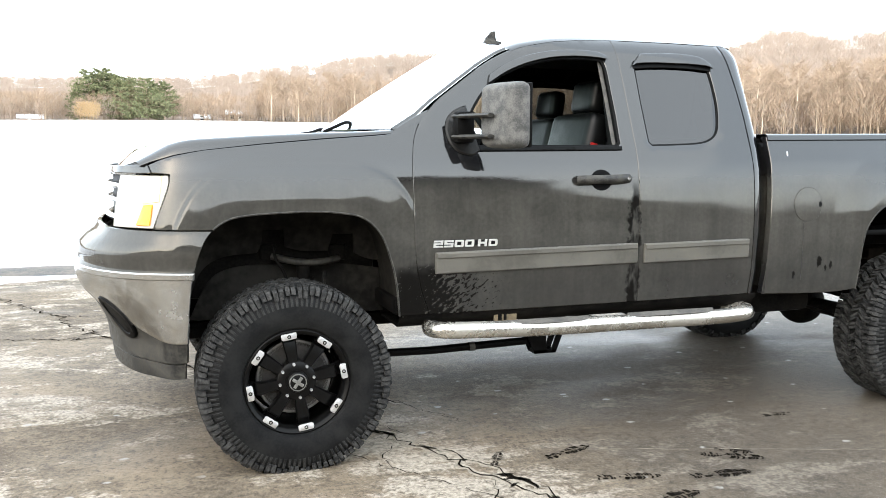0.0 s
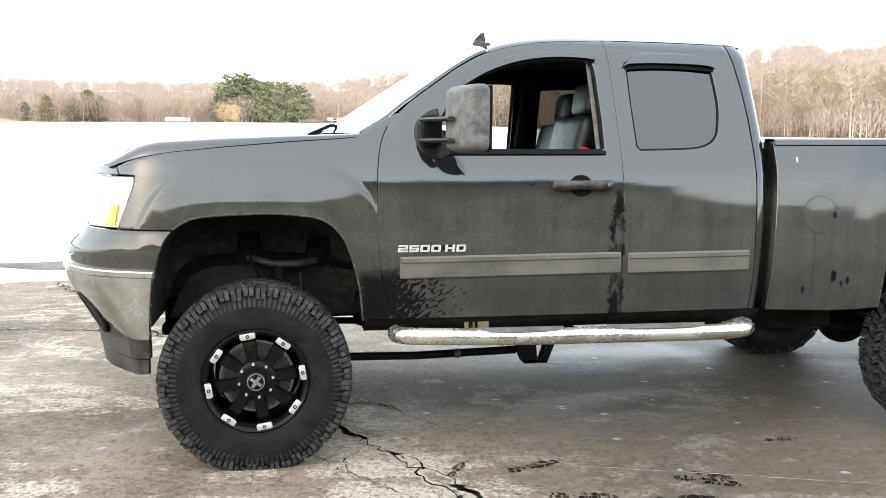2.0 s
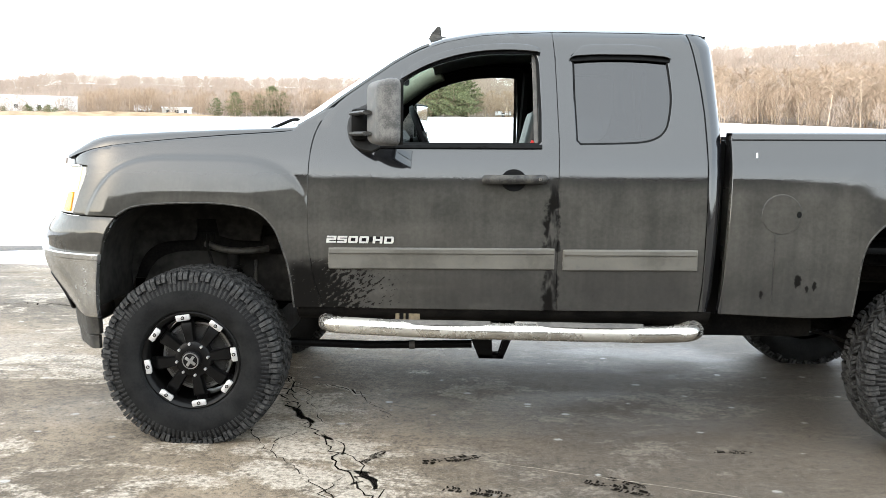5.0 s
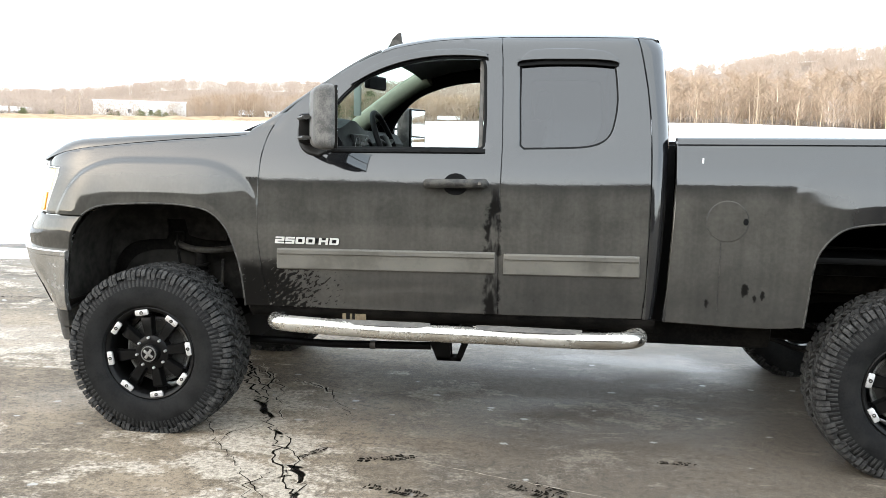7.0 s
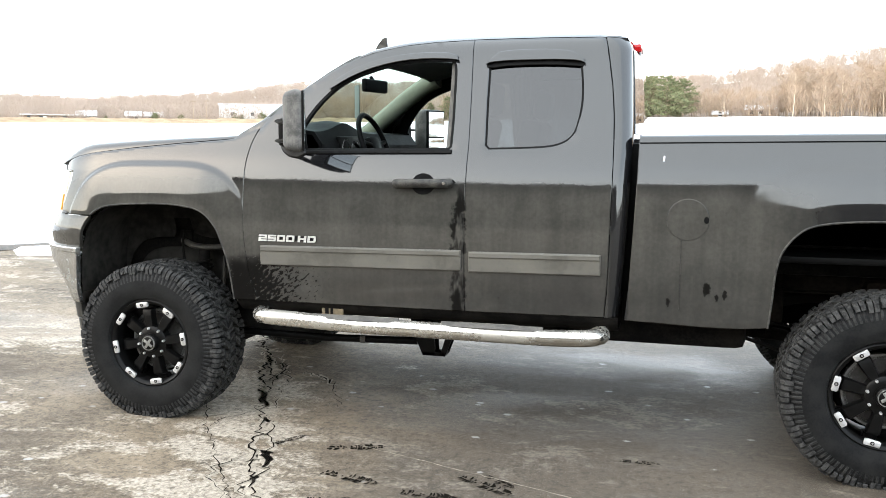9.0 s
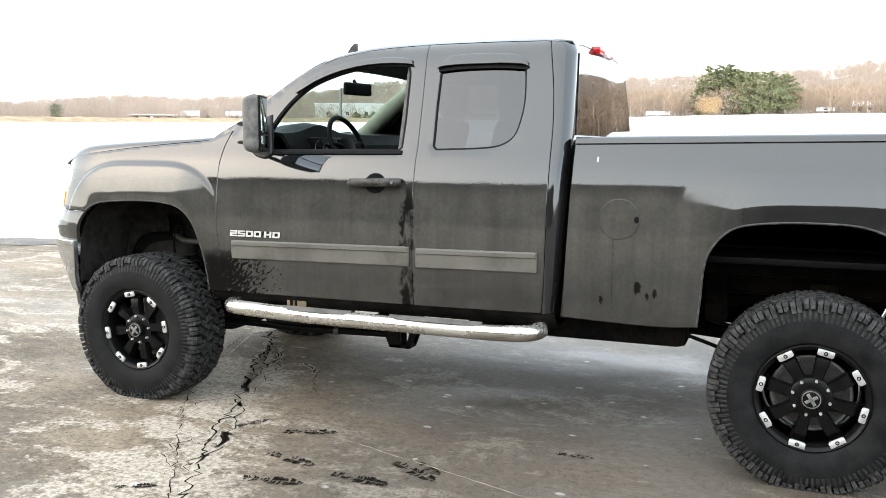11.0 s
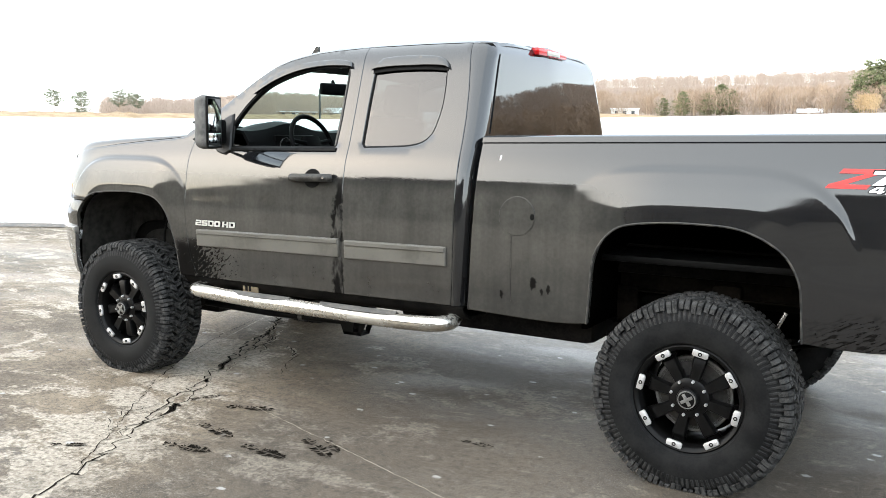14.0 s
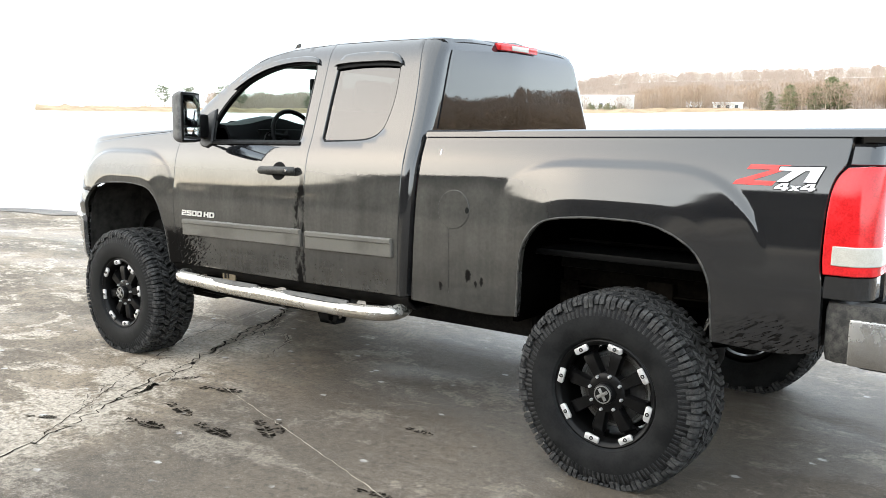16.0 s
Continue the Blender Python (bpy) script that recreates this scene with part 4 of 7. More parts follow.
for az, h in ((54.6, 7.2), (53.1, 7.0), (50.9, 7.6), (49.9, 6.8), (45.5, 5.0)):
    pine(az, interp(az, SHORE_R) + 4, h, 6 if az in (53.1, 45.5) else 5, "lone pine on the low far shore, needles paled for haze", rs.uniform(0, 360), "lone pines on the low shore")
plant("tawny_scrub", "tawny bare bushes in front of the pines", [(*at_bearing(4.3 + 0.09 * k, interp(4.3, SHORE_R) - 2 + 0.7 * k), 5.2 + 0.3 * (k % 3)) for k in range(-5, 6)], 9, TAWNY, TAWNY, BUSHY)
for i in range(16):
    az = rs.choice((rs.uniform(25, 29), rs.uniform(30, 37)))
    pine(az, interp(az, SHORE_R) + rs.uniform(6, 14), rs.uniform(2.4, 3.6), 2, "low rounded evergreen shrub on the shore", rs.uniform(0, 360), "evergreen shrubs on the shore")

# pale rank grass along part of the shore
rows = []
for o, h in ((-4, -0.1), (0, 1.3), (4, 2.2), (16, 2.6)):
    row = []
    for az in np.linspace(14, 62, 120):
        x, y, z = at_bearing(az, interp(az, SHORE_R) + o - 6)
        row.append((x, y, z + h * (0.6 + 0.35 * noise.noise(Vector((az * 1.3, o, 2)))) * smooth_step(14, 20, az)))
    rows.append(row)
bm = grid(rows)
bmesh.ops.recalc_face_normals(bm, faces=bm.faces)
if sum(f.normal.z for f in bm.faces) < 0:
    for f in bm.faces:
        f.normal_flip()
tagged(part("shore_grass", bm, GRASS), "dry straw-coloured grass along the far shore", "grass", kind="stuff")


# ---- the truck: origin on the ground under its front axle, nose towards -x ----
truck = empty("pickup_truck")
tagged(truck, "lifted black extended-cab pickup truck, dusty, with off-road tyres", "truck")
AXLE_R = 3.661
ROOF_X = np.array([0.44, 0.50, 0.62, 0.69, 0.824, 0.959, 1.067, 1.205, 1.374, 1.52, 1.756, 2.10, 2.36, 2.46])
ROOF_Z = np.array([1.505, 1.535, 1.606, 1.666, 1.762, 1.858, 1.922, 1.974, 2.008, 2.022, 2.033, 2.033, 2.028, 2.020])


def roof_edge(x):
    return float(np.interp(x, ROOF_X, ROOF_Z))


SEAM_F = [(0.635, 0.668), (0.622, 0.71), (0.590, 0.793), (0.568, 0.931), (0.558, 1.066), (0.559, 1.308), (0.562, 1.388), (0.578, 1.496), (0.615, 1.575)]
SEAM_M = [(1.758, 0.672), (1.753, 0.951), (1.755, 1.352), (1.756, 1.485), (1.746, 1.74), (1.738, 1.90), (1.728, 2.020)]
SEAM_R = [(2.435, 0.680), (2.447, 0.826), (2.450, 0.962), (2.456, 1.335), (2.455, 1.494), (2.450, 1.629), (2.436, 1.766), (2.414, 1.90), (2.402, 1.96), (2.388, 2.014)]
ARCH_F = [(-0.347, 1.100), (-0.325, 1.120), (-0.269, 1.147), (-0.180, 1.160), (-0.105, 1.165), (0.059, 1.170), (0.195, 1.163), (0.303, 1.142), (0.371, 1.092), (0.412, 1.031), (0.439, 0.956), (0.460, 0.888), (0.478, 0.791), (0.490, 0.668)]
ARCH_R = [(3.166, 0.672), (3.179, 0.821), (3.186, 0.925), (3.207, 1.017), (3.255, 1.088), (3.315, 1.134), (3.412, 1.157), (3.554, 1.168), (3.669, 1.168), (3.781, 1.164), (3.869, 1.146), (3.957, 1.105), (4.023, 1.051), (4.068, 0.973), (4.087, 0.893), (4.098, 0.700)]


def smooth_line(pts, k=3):
    """A smooth line through the points."""
    q = [Vector(p) for p in [pts[0]] + pts + [pts[-1]]]
    out = []
    for a, b, c, d in zip(q, q[1:], q[2:], q[3:]):
        for i in range(k):
            t = i / k
            v = 0.5 * (2 * b + (c - a) * t + (2 * a - 5 * b + 4 * c - d) * t * t + (3 * b - a - 3 * c + d) * t ** 3)
            out.append((v.x, v.y))
    return out + [pts[-1]]


ARCH_F, ARCH_R = smooth_line(ARCH_F), smooth_line(ARCH_R)
FEND_TOP = [(0.545, 1.545), (0.481, 1.516), (0.373, 1.506), (0.155, 1.490), (-0.117, 1.466), (-0.388, 1.437), (-0.50, 1.417), (-0.58, 1.398), (-0.645, 1.376)]
LAMP_TOP = 1.335


def A(pts):
    return [(along(x), z) for x, z in pts]


def roof_line(x0, x1, drop=0.004, n=14):
    return [(x0 + (x1 - x0) * i / n, roof_edge(x0 + (x1 - x0) * i / n) - drop) for i in range(n + 1)]


WIN_F = [(0.80, 1.455), (0.86, 1.60), (0.93, 1.705), (1.011, 1.785), (1.098, 1.836), (1.235, 1.885), (1.373, 1.912), (1.512, 1.920), (1.637, 1.916), (1.660, 1.881), (1.665, 1.756), (1.672, 1.619), (1.672, 1.480), (1.655, 1.462)]
WIN_R = [(1.824, 1.905), (1.828, 1.70), (1.838, 1.486), (1.857, 1.468), (2.00, 1.472), (2.150, 1.478), (2.225, 1.499), (2.270, 1.54), (2.287, 1.60), (2.300, 1.68), (2.298, 1.764), (2.286, 1.875), (2.270, 1.912), (2.20, 1.924), (2.0, 1.924), (1.845, 1.920)]

for side in (-1, 1):
    # front fender
    low_f = [(-0.586, 1.100)]
    lamp_edge = [(-0.62, LAMP_TOP + 0.006), (-0.528, LAMP_TOP), (-0.524, 1.300), (-0.541, 1.238), (-0.572, 1.150)]
    fender = part("front_fender", panel(A(low_f + ARCH_F + SEAM_F + FEND_TOP + lamp_edge), side=side, depth=0.03, step=0.011 if side < 0 else 0.03), PAINT, truck)
    # painted foot of the windscreen post
    part("pillar_foot", panel([(0.462, 1.500), (0.55, 1.538), (0.625, 1.570), (0.665, 1.632), (0.60, 1.598), (0.50, 1.543)], gap=0, step=0.02, d=-0.004, depth=0.02, side=side), PAINT, truck)
    # doors
    top = roof_line(0.63, 1.728)
    door_f = part("front_door", panel(SEAM_F + top[1:-1] + SEAM_M[::-1], [WIN_F], side=side), PAINT, truck)
    door_r = part("rear_door", panel(SEAM_M + roof_line(1.735, 2.386)[1:-1] + SEAM_R[::-1], [WIN_R], side=side), PAINT, truck)
    # window rubbers
    part("window_frame", panel(inset(WIN_F, -0.004), [inset(WIN_F, 0.009)], gap=0, step=0.02, d=-0.004, depth=0.03, side=side), BLACKP, door_f)
    part("window_frame", panel(inset(WIN_R, -0.002), [inset(WIN_R, 0.005)], gap=0, step=0.02, d=-0.005, depth=0.03, side=side), BLACKP, door_r)
    part("sill_strip", panel([(0.86, 1.442), (1.672, 1.450), (1.672, 1.464), (0.86, 1.456)], gap=0, step=0.02, d=0.008, depth=0.015, side=side), BLACKP, door_f)
    part("quarter_pane", panel(inset(WIN_R, 0.004), gap=0, step=0.03, d=-0.012, depth=0.003, side=side, round_edge=0.0005), TINT if side < 0 else TINTB, door_r, "tinted rear door glass")
    # smoked rain visors, standing proud over the windows
    part("rain_visor", panel([(0.99, 1.775), (1.098, 1.842), (1.235, 1.893), (1.373, 1.920), (1.512, 1.928), (1.63, 1.922), (1.664, 1.915), (1.655, 1.935), (1.62, 1.948), (1.58, 1.953), (1.512, 1.955), (1.373, 1.949), (1.235, 1.925), (1.098, 1.876), (1.0, 1.81)], gap=0, step=0.02, d=0.022, depth=0.02, side=side), PAINT, door_f, "dark glossy rain visor")
    part("rain_visor", panel([(1.812, 1.888), (1.83, 1.902), (1.95, 1.908), (2.15, 1.908), (2.27, 1.902), (2.298, 1.888), (2.285, 1.915), (2.23, 1.948), (2.1, 1.957), (1.95, 1.957), (1.87, 1.948)], gap=0, step=0.02, d=0.022, depth=0.02, side=side), PAINT, door_r, "dark glossy rain visor")
    # the dark underside of the visors and its shade, as black strips over the glass
    part("visor_shade", panel([(1.03, 1.79), (1.098, 1.832), (1.235, 1.880), (1.373, 1.907), (1.512, 1.914), (1.655, 1.905), (1.662, 1.93), (1.512, 1.934), (1.373, 1.928), (1.235, 1.903), (1.098, 1.853)], gap=0, step=0.02, d=0.004, depth=0.012, side=side), BLACKP, door_f)
    part("visor_shade", panel([(1.818, 1.872), (1.95, 1.884), (2.15, 1.884), (2.292, 1.872), (2.296, 1.90), (2.15, 1.916), (1.95, 1.916), (1.818, 1.902)], gap=0, step=0.02, d=0.004, depth=0.012, side=side), BLACKP, door_r)
    # rub strips
    for nm, par, x0, x1, z0, z1 in (("rub_strip", door_f, 0.664, 1.738, 0.866, 0.962), ("rub_strip", door_r, 1.782, 2.414, 0.876, 0.970)):
        dz = 0.012 * (x1 - x0)
        part(nm, panel([(x0, z0), (x1, z0 + dz), (x1, z1 + dz), (x0, z1)], gap=0.001, step=0.03, d=0.014, depth=0.016, side=side, round_edge=0.004), TRIM, par, "dusty grey plastic rub strip")
        part("rub_strip_rib", panel([(x0 + 0.004, z1 - 0.022), (x1 - 0.004, z1 + dz - 0.022), (x1 - 0.004, z1 + dz - 0.004), (x0 + 0.004, z1 - 0.004)], gap=0, step=0.03, d=0.021, depth=0.01, side=side, round_edge=0.004), TRIM, par)
    # door handles
    hy = half_width(1.3)
    bm = tube(rounded([(1.405, side * (hy + 0.012), 1.298), (1.43, side * (hy + 0.040), 1.300), (1.655, side * (hy + 0.040), 1.304), (1.682, side * (hy + 0.012), 1.304)], 0.03), 0.023, 10)
    part("door_handle", bm, DUSTYBLACK, door_f, "dusty black pull handle")
    # flat near-black oval: the dark of the handle's hollow is painted on
    cup = [(1.54 + 0.058 * math.cos(a), 1.297 + 0.050 * math.sin(a)) for a in np.linspace(0, 2 * math.pi, 20)[:-1]]
    part("handle_cup", panel(cup, gap=0, step=0.02, d=0.003, depth=0.006, side=side), CABBLACK, door_f)
    bm = bmesh.new()
    lathe(bm, [(0.001, 0.0), (0.008, 0.0), (0.009, 0.003), (0.009, 0.012)], 14)
    part("key_lock", bm, CHROME, door_f, matrix=pose(1.660, side * (hy + 0.062), 1.305, 0, 0, 0 if side < 0 else 180))
    # bed side
    bed = [(2.53, 0.672), (2.546, 0.828), (2.560, 1.098), (2.571, 1.363), (2.572, 1.522), (4.56, 1.542),
           (4.553, 1.42), (4.52, 1.38), (4.500, 1.30), (4.492, 1.10), (4.497, 1.020), (4.505, 0.98), (4.505, 0.730), (4.45, 0.700), (4.30, 0.690)]
    bed_side = part("bed_side", panel(bed + ARCH_R[::-1] + [(3.0, 0.655)], side=side, depth=0.04, step=0.012 if side < 0 else 0.03), PAINT, truck)
    bw = half_width(1.49)
    rail = []
    for x in np.linspace(2.574, 4.672, 15):
        zb = 1.478 + 0.011 * (x - 2.57)
        row = [(x, side * (half_width(zb + oz) + 0.010), zb + oz) for oz in (0.026, 0.030, 0.040, 0.050)]
        rail.append(row + [(x, side * (half_width(zb + 0.05) - 0.004), zb + 0.058), (x, side * (bw - 0.10), zb + 0.058), (x, side * (bw - 0.104), zb)])
    bm = grid(rail)
    part("bed_rail_cap", thicken(bm, 0.004), PAINT, truck, "dusty black bed rail cap")
    bm = grid([[(x, side * (bw - 0.10), z) for x in np.linspace(2.60, 4.5, 10)] for z in np.linspace(1.21, 1.49, 4)])
    part("bed_inner_wall", thicken(bm, 0.01), BLACKP, truck)
    for x0, x1 in ((2.60, 3.12), (4.16, 4.55)):
        bm = grid([[(x, side * y, z) for x in (x0, (x0 + x1) / 2, x1)] for y, z in ((bw - 0.10, 1.21), (bw - 0.10, 1.0), (0.82, 0.984))])
        part("bed_inner_wall", thicken(bm, 0.006), BLACKP, truck)
    # fuel flap on the driver's side
    if side < 0:
        flap = [(2.803 + 0.093 * math.cos(a), 1.155 + 0.093 * math.sin(a)) for a in np.linspace(0, 2 * math.pi, 30)[:-1]]
        part("fuel_flap_gap", panel(flap, gap=-0.002, step=0.03, d=0.0012, depth=0.004, side=side, round_edge=0.001), MUDDY, bed_side)
        for dx in (0.0,):
            part("drip_mark", panel([(2.776 + dx, 0.74), (2.7785 + dx, 0.74), (2.779 + dx, 1.062), (2.7755 + dx, 1.062)], gap=0, step=0.03, d=0.0009, depth=0.001, side=side, round_edge=0.0003), MUDDY, bed_side)
        part("fuel_flap", panel(flap, gap=0.001, step=0.03, d=0.0028, depth=0.005, side=side, round_edge=0.001), PAINT, bed_side, "round fuel flap")
        # flat black oval: the shade in the flap's finger notch, painted on
        notch = [(2.884 + 0.011 * math.cos(a), 1.155 + 0.015 * math.sin(a)) for a in np.linspace(0, 2 * math.pi, 13)[:-1]]
        part("notch_shade", panel(notch, gap=0, step=0.02, d=0.004, depth=0.004, side=side, round_edge=0.001), BLACKP, bed_side)
        part("small_sticker", panel([(2.684, 1.418), (2.690, 1.418), (2.692, 1.442), (2.686, 1.442)], gap=0, step=0.02, d=0.002, depth=0.002, side=side, round_edge=0.0005), WHITEM, bed_side)
    # dusty rolled edges of the wheel openings
    for pts, owner in ((ARCH_F, fender), (ARCH_R, bed_side)):
        bm = tube([side_point(along(x), z, -0.003, side) for x, z in pts], 0.0055, 6)
        part("arch_edge", bm, DUSTYBLACK, owner)
    # headlamp
    lamp = A([(-0.536, LAMP_TOP - 0.006), (-0.530, 1.300), (-0.547, 1.238), (-0.592, 1.106)]) + [(along(-0.785), 1.104), (along(-0.79), LAMP_TOP - 0.006)]
    hl = part("headlamp", panel(lamp, gap=0.002, step=0.03, d=-0.006, depth=0.03, side=side), WHITELENS, truck, "clear headlamp with amber corner")
    am = A([(-0.600, 1.205), (-0.608, 1.118)]) + [(along(-0.672), 1.118), (along(-0.645), 1.20)]
    part("lamp_reflector", panel(A([(-0.565, 1.325), (-0.57, 1.22)]) + [(along(-0.655), 1.21), (along(-0.67), 1.325)], gap=0, step=0.02, d=-0.003, depth=0.008, side=side), PALEAMBER, hl)
    part("turn_signal", panel(am, gap=0.0, step=0.02, d=0.0, depth=0.01, side=side), AMBER, hl, "amber turn signal")
    npn = [(along(-0.622), LAMP_TOP + 0.004), (along(-0.65), 1.384), (along(-0.69), 1.380)] + [(along(-0.75), 1.370), (float(NOSE0 - NS[-1]), 1.360), (float(NOSE0 - NS[-1]), LAMP_TOP + 0.004)]
    part("nose_panel", panel(npn, gap=0.002, step=0.03, d=0.004, depth=0.02, side=side), PAINT, truck)
    # painted apron under the lamps and the dark tuck below it
    nose_end = float(NOSE0 - NS[-1])
    def apron_point(u, z, d=0.0, sd=-1):
        x = u if u > NOSE0 else NOSE0 - (NOSE0 - u)
        push = 0.036 * smooth_step(1.10, 0.985, z) - 0.004 * smooth_step(1.0, 0.9, z)
        return side_point(u, z, d + push, sd)
    ap = A([(-0.352, 1.094), (-0.381, 1.059), (-0.410, 0.982), (-0.430, 0.905)]) + [(nose_end, 0.905), (nose_end, 1.094)]
    part("front_apron", panel(ap, gap=0.002, step=0.03, side=side, where=apron_point), PAINT, truck)
    ch = A([(-0.436, 0.896), (-0.452, 0.75), (-0.462, 0.605)]) + [(along(-0.60), 0.605), (along(-0.70), 0.63), (along(-0.80), 0.70), (along(-0.88), 0.78), (nose_end, 0.80), (nose_end, 0.896)]
    bump = part("front_bumper", panel(ch, gap=0.0, step=0.03, d=0.020, depth=0.03, side=side, where=apron_point), CHROME, truck, "dull chrome front bumper")
    lip = A([(-0.430, 0.892)]) + [(nose_end, 0.892), (nose_end, 0.912)] + A([(-0.428, 0.912)])
    part("bumper_lip", panel(lip, gap=0, step=0.03, d=0.026, depth=0.03, side=side, where=apron_point, round_edge=0.006), CHROME, bump)
    va = A([(-0.466, 0.598), (-0.470, 0.515)]) + [(along(-0.60), 0.500), (nose_end, 0.52), (nose_end, 0.80), (along(-0.885), 0.78), (along(-0.80), 0.695), (along(-0.70), 0.625), (along(-0.60), 0.60)]
    part("bumper_valance", panel(va, gap=0.002, step=0.03, d=0.008, depth=0.03, side=side, where=apron_point), MUDDY, truck, "muddy black lower valance")
    dam = A([(-0.480, 0.508), (-0.485, 0.440)]) + [(along(-0.62), 0.425), (nose_end, 0.425), (nose_end, 0.512), (along(-0.60), 0.494)]
    part("air_dam", panel(dam, gap=0.002, step=0.03, d=0.002, depth=0.02, side=side, where=apron_point), MUDDY, truck)
    # fog lamp recess in the bumper's corner; its shaded hollow is a flat black fill
    fog = [(along(-0.802) + 0.080 * math.cos(a), 0.690 + 0.084 * math.sin(a) - 0.40 * 0.080 * math.cos(a)) for a in np.linspace(0, 2 * math.pi, 22)[:-1]]
    part("fog_lamp_bezel", panel(fog, [inset(fog, 0.016)], gap=0, step=0.025, d=0.028, depth=0.05, side=side, where=apron_point, round_edge=0.006), BLACKP, bump)
    part("fog_lamp", panel(inset(fog, 0.012), gap=0, step=0.03, d=0.0225, depth=0.005, side=side, where=apron_point), BLACKP, bump)
    # tail lamp
    tail = [(4.507, 1.022), (4.502, 1.10), (4.508, 1.30), (4.527, 1.375), (4.56, 1.412), (4.66, 1.418), (4.836, 1.418), (4.836, 1.022)]
    def tail_point(u, z, d=0.0, sd=-1):
        x, y, zz = side_point(min(u, 4.55), z, 0.0, sd)
        # round the corner, then straight inwards
        turn = min(math.pi / 2, max(0, u - 4.585) / 0.09)
        run = max(0, u - 4.585 - 0.045 * math.pi)
        return (x + min(0.035, max(0, u - 4.55)) + (0.09 + d) * math.sin(turn), y - sd * (0.09 * (1 - math.cos(turn)) + run - d * math.cos(turn)), zz)
    tl = part("tail_lamp", panel(tail, gap=0.002, step=0.02, d=0.008, depth=0.03, side=side, where=tail_point), REDLENS, truck, "red tail lamp with clear reversing lens")
    part("reversing_lens", panel([(4.536, 1.060), (4.537, 1.126), (4.81, 1.126), (4.81, 1.060)], gap=0, step=0.02, d=0.013, depth=0.006, side=side, where=tail_point), WHITELENS, tl)
    # corner post behind the lamp and under it
    cor = [(4.510, 0.932), (4.510, 0.98), (4.515, 1.015), (4.836, 1.015), (4.836, 0.932)]
    part("bed_corner", panel(cor, gap=0.001, step=0.03, d=-0.004, depth=0.02, side=side, where=tail_point), PAINT, truck)
    cor = [(4.565, 1.425), (4.568, 1.49), (4.836, 1.49), (4.836, 1.425)]
    part("bed_corner", panel(cor, gap=0.001, step=0.03, d=-0.002, depth=0.02, side=side, where=tail_point), PAINT, truck)
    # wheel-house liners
    for cx, low, mat in ((0.025, 0.66, LINERF), (3.635, 0.72, WELLSHADE)):
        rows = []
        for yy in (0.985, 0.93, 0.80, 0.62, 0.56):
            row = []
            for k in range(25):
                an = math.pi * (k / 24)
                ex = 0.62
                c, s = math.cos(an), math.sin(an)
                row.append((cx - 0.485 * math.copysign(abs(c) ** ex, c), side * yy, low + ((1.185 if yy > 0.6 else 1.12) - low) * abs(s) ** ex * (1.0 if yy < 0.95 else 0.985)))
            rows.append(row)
        liner = part("wheel_liner", thicken(grid(rows), 0.004), mat, truck, "grimy wheel-house liner, near-black for shade at the rear")
        if cx < 1:
            # pressed inner wall with two openings, and the arm behind them
            wall = [(-0.45, 0.70), (-0.40, 0.86), (-0.30, 0.935), (-0.12, 0.945), (-0.10, 0.98), (-0.095, 1.06), (0.01, 1.06), (0.02, 0.97), (0.10, 0.945), (0.23, 0.945), (0.25, 1.03), (0.355, 1.03), (0.365, 0.93), (0.42, 0.90), (0.50, 0.885), (0.52, 1.20), (-0.46, 1.20)]
            flat = lambda u, z, d=0.0, sd=-1: (u, sd * (0.585 + d + 0.04 * smooth_step(0.93, 1.1, z)), z)
            part("liner_wall", panel(wall, gap=0, step=0.05, depth=0.008, side=side, where=flat), LINERF, liner)
            low_wall = [(-0.44, 0.62), (-0.36, 0.80), (-0.28, 0.86), (-0.14, 0.88), (0.08, 0.87), (0.22, 0.88), (0.36, 0.86), (0.50, 0.84), (0.52, 0.62)]
            flat2 = lambda u, z, d=0.0, sd=-1: (u, sd * (0.545 + d), z)
            part("splash_panel", panel(low_wall, gap=0, step=0.06, depth=0.006, side=side, where=flat2), LINERF, liner)
            # near-black sheet that paints the dark behind the two openings
            part("back_wall", boxes(((cx - 0.49, side * 0.50, 0.60), (cx + 0.49, side * 0.512, 1.24)), bevel=0.002), WELLSHADE, liner)
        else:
            part("liner_wall", boxes(((cx - 0.49, side * 0.54, 0.98), (cx + 0.49, side * 0.555, 1.20)), bevel=0.004), WELLSHADE, liner)
            part("bed_ledge", boxes(((cx - 0.49, side * 0.535, 1.000), (cx + 0.49, side * 0.572, 1.010)), bevel=0.003), FRAMEM, liner)
            side_rail = [(cx - 0.46, 0.79), (cx - 0.46, 0.975), (cx + 0.49, 0.965), (cx + 0.49, 0.78)]
            rings = [[(cx + ox + r * math.cos(a), oz + r * math.sin(a)) for a in np.linspace(0, 2 * math.pi, 17)[:-1]] for ox, oz, r in ((-0.33, 0.895, 0.030), (-0.19, 0.905, 0.015), (-0.25, 0.865, 0.007), (-0.10, 0.915, 0.007), (0.22, 0.89, 0.012), (0.40, 0.86, 0.034))]
            flat3 = lambda u, z, d=0.0, sd=-1: (u, sd * (0.548 + d), z)
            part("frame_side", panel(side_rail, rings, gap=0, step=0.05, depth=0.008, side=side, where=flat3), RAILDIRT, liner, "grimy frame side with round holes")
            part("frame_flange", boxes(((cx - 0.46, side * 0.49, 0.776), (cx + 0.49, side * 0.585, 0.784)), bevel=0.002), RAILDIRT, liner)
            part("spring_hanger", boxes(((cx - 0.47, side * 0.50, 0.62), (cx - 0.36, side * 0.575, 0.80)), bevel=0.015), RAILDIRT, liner)
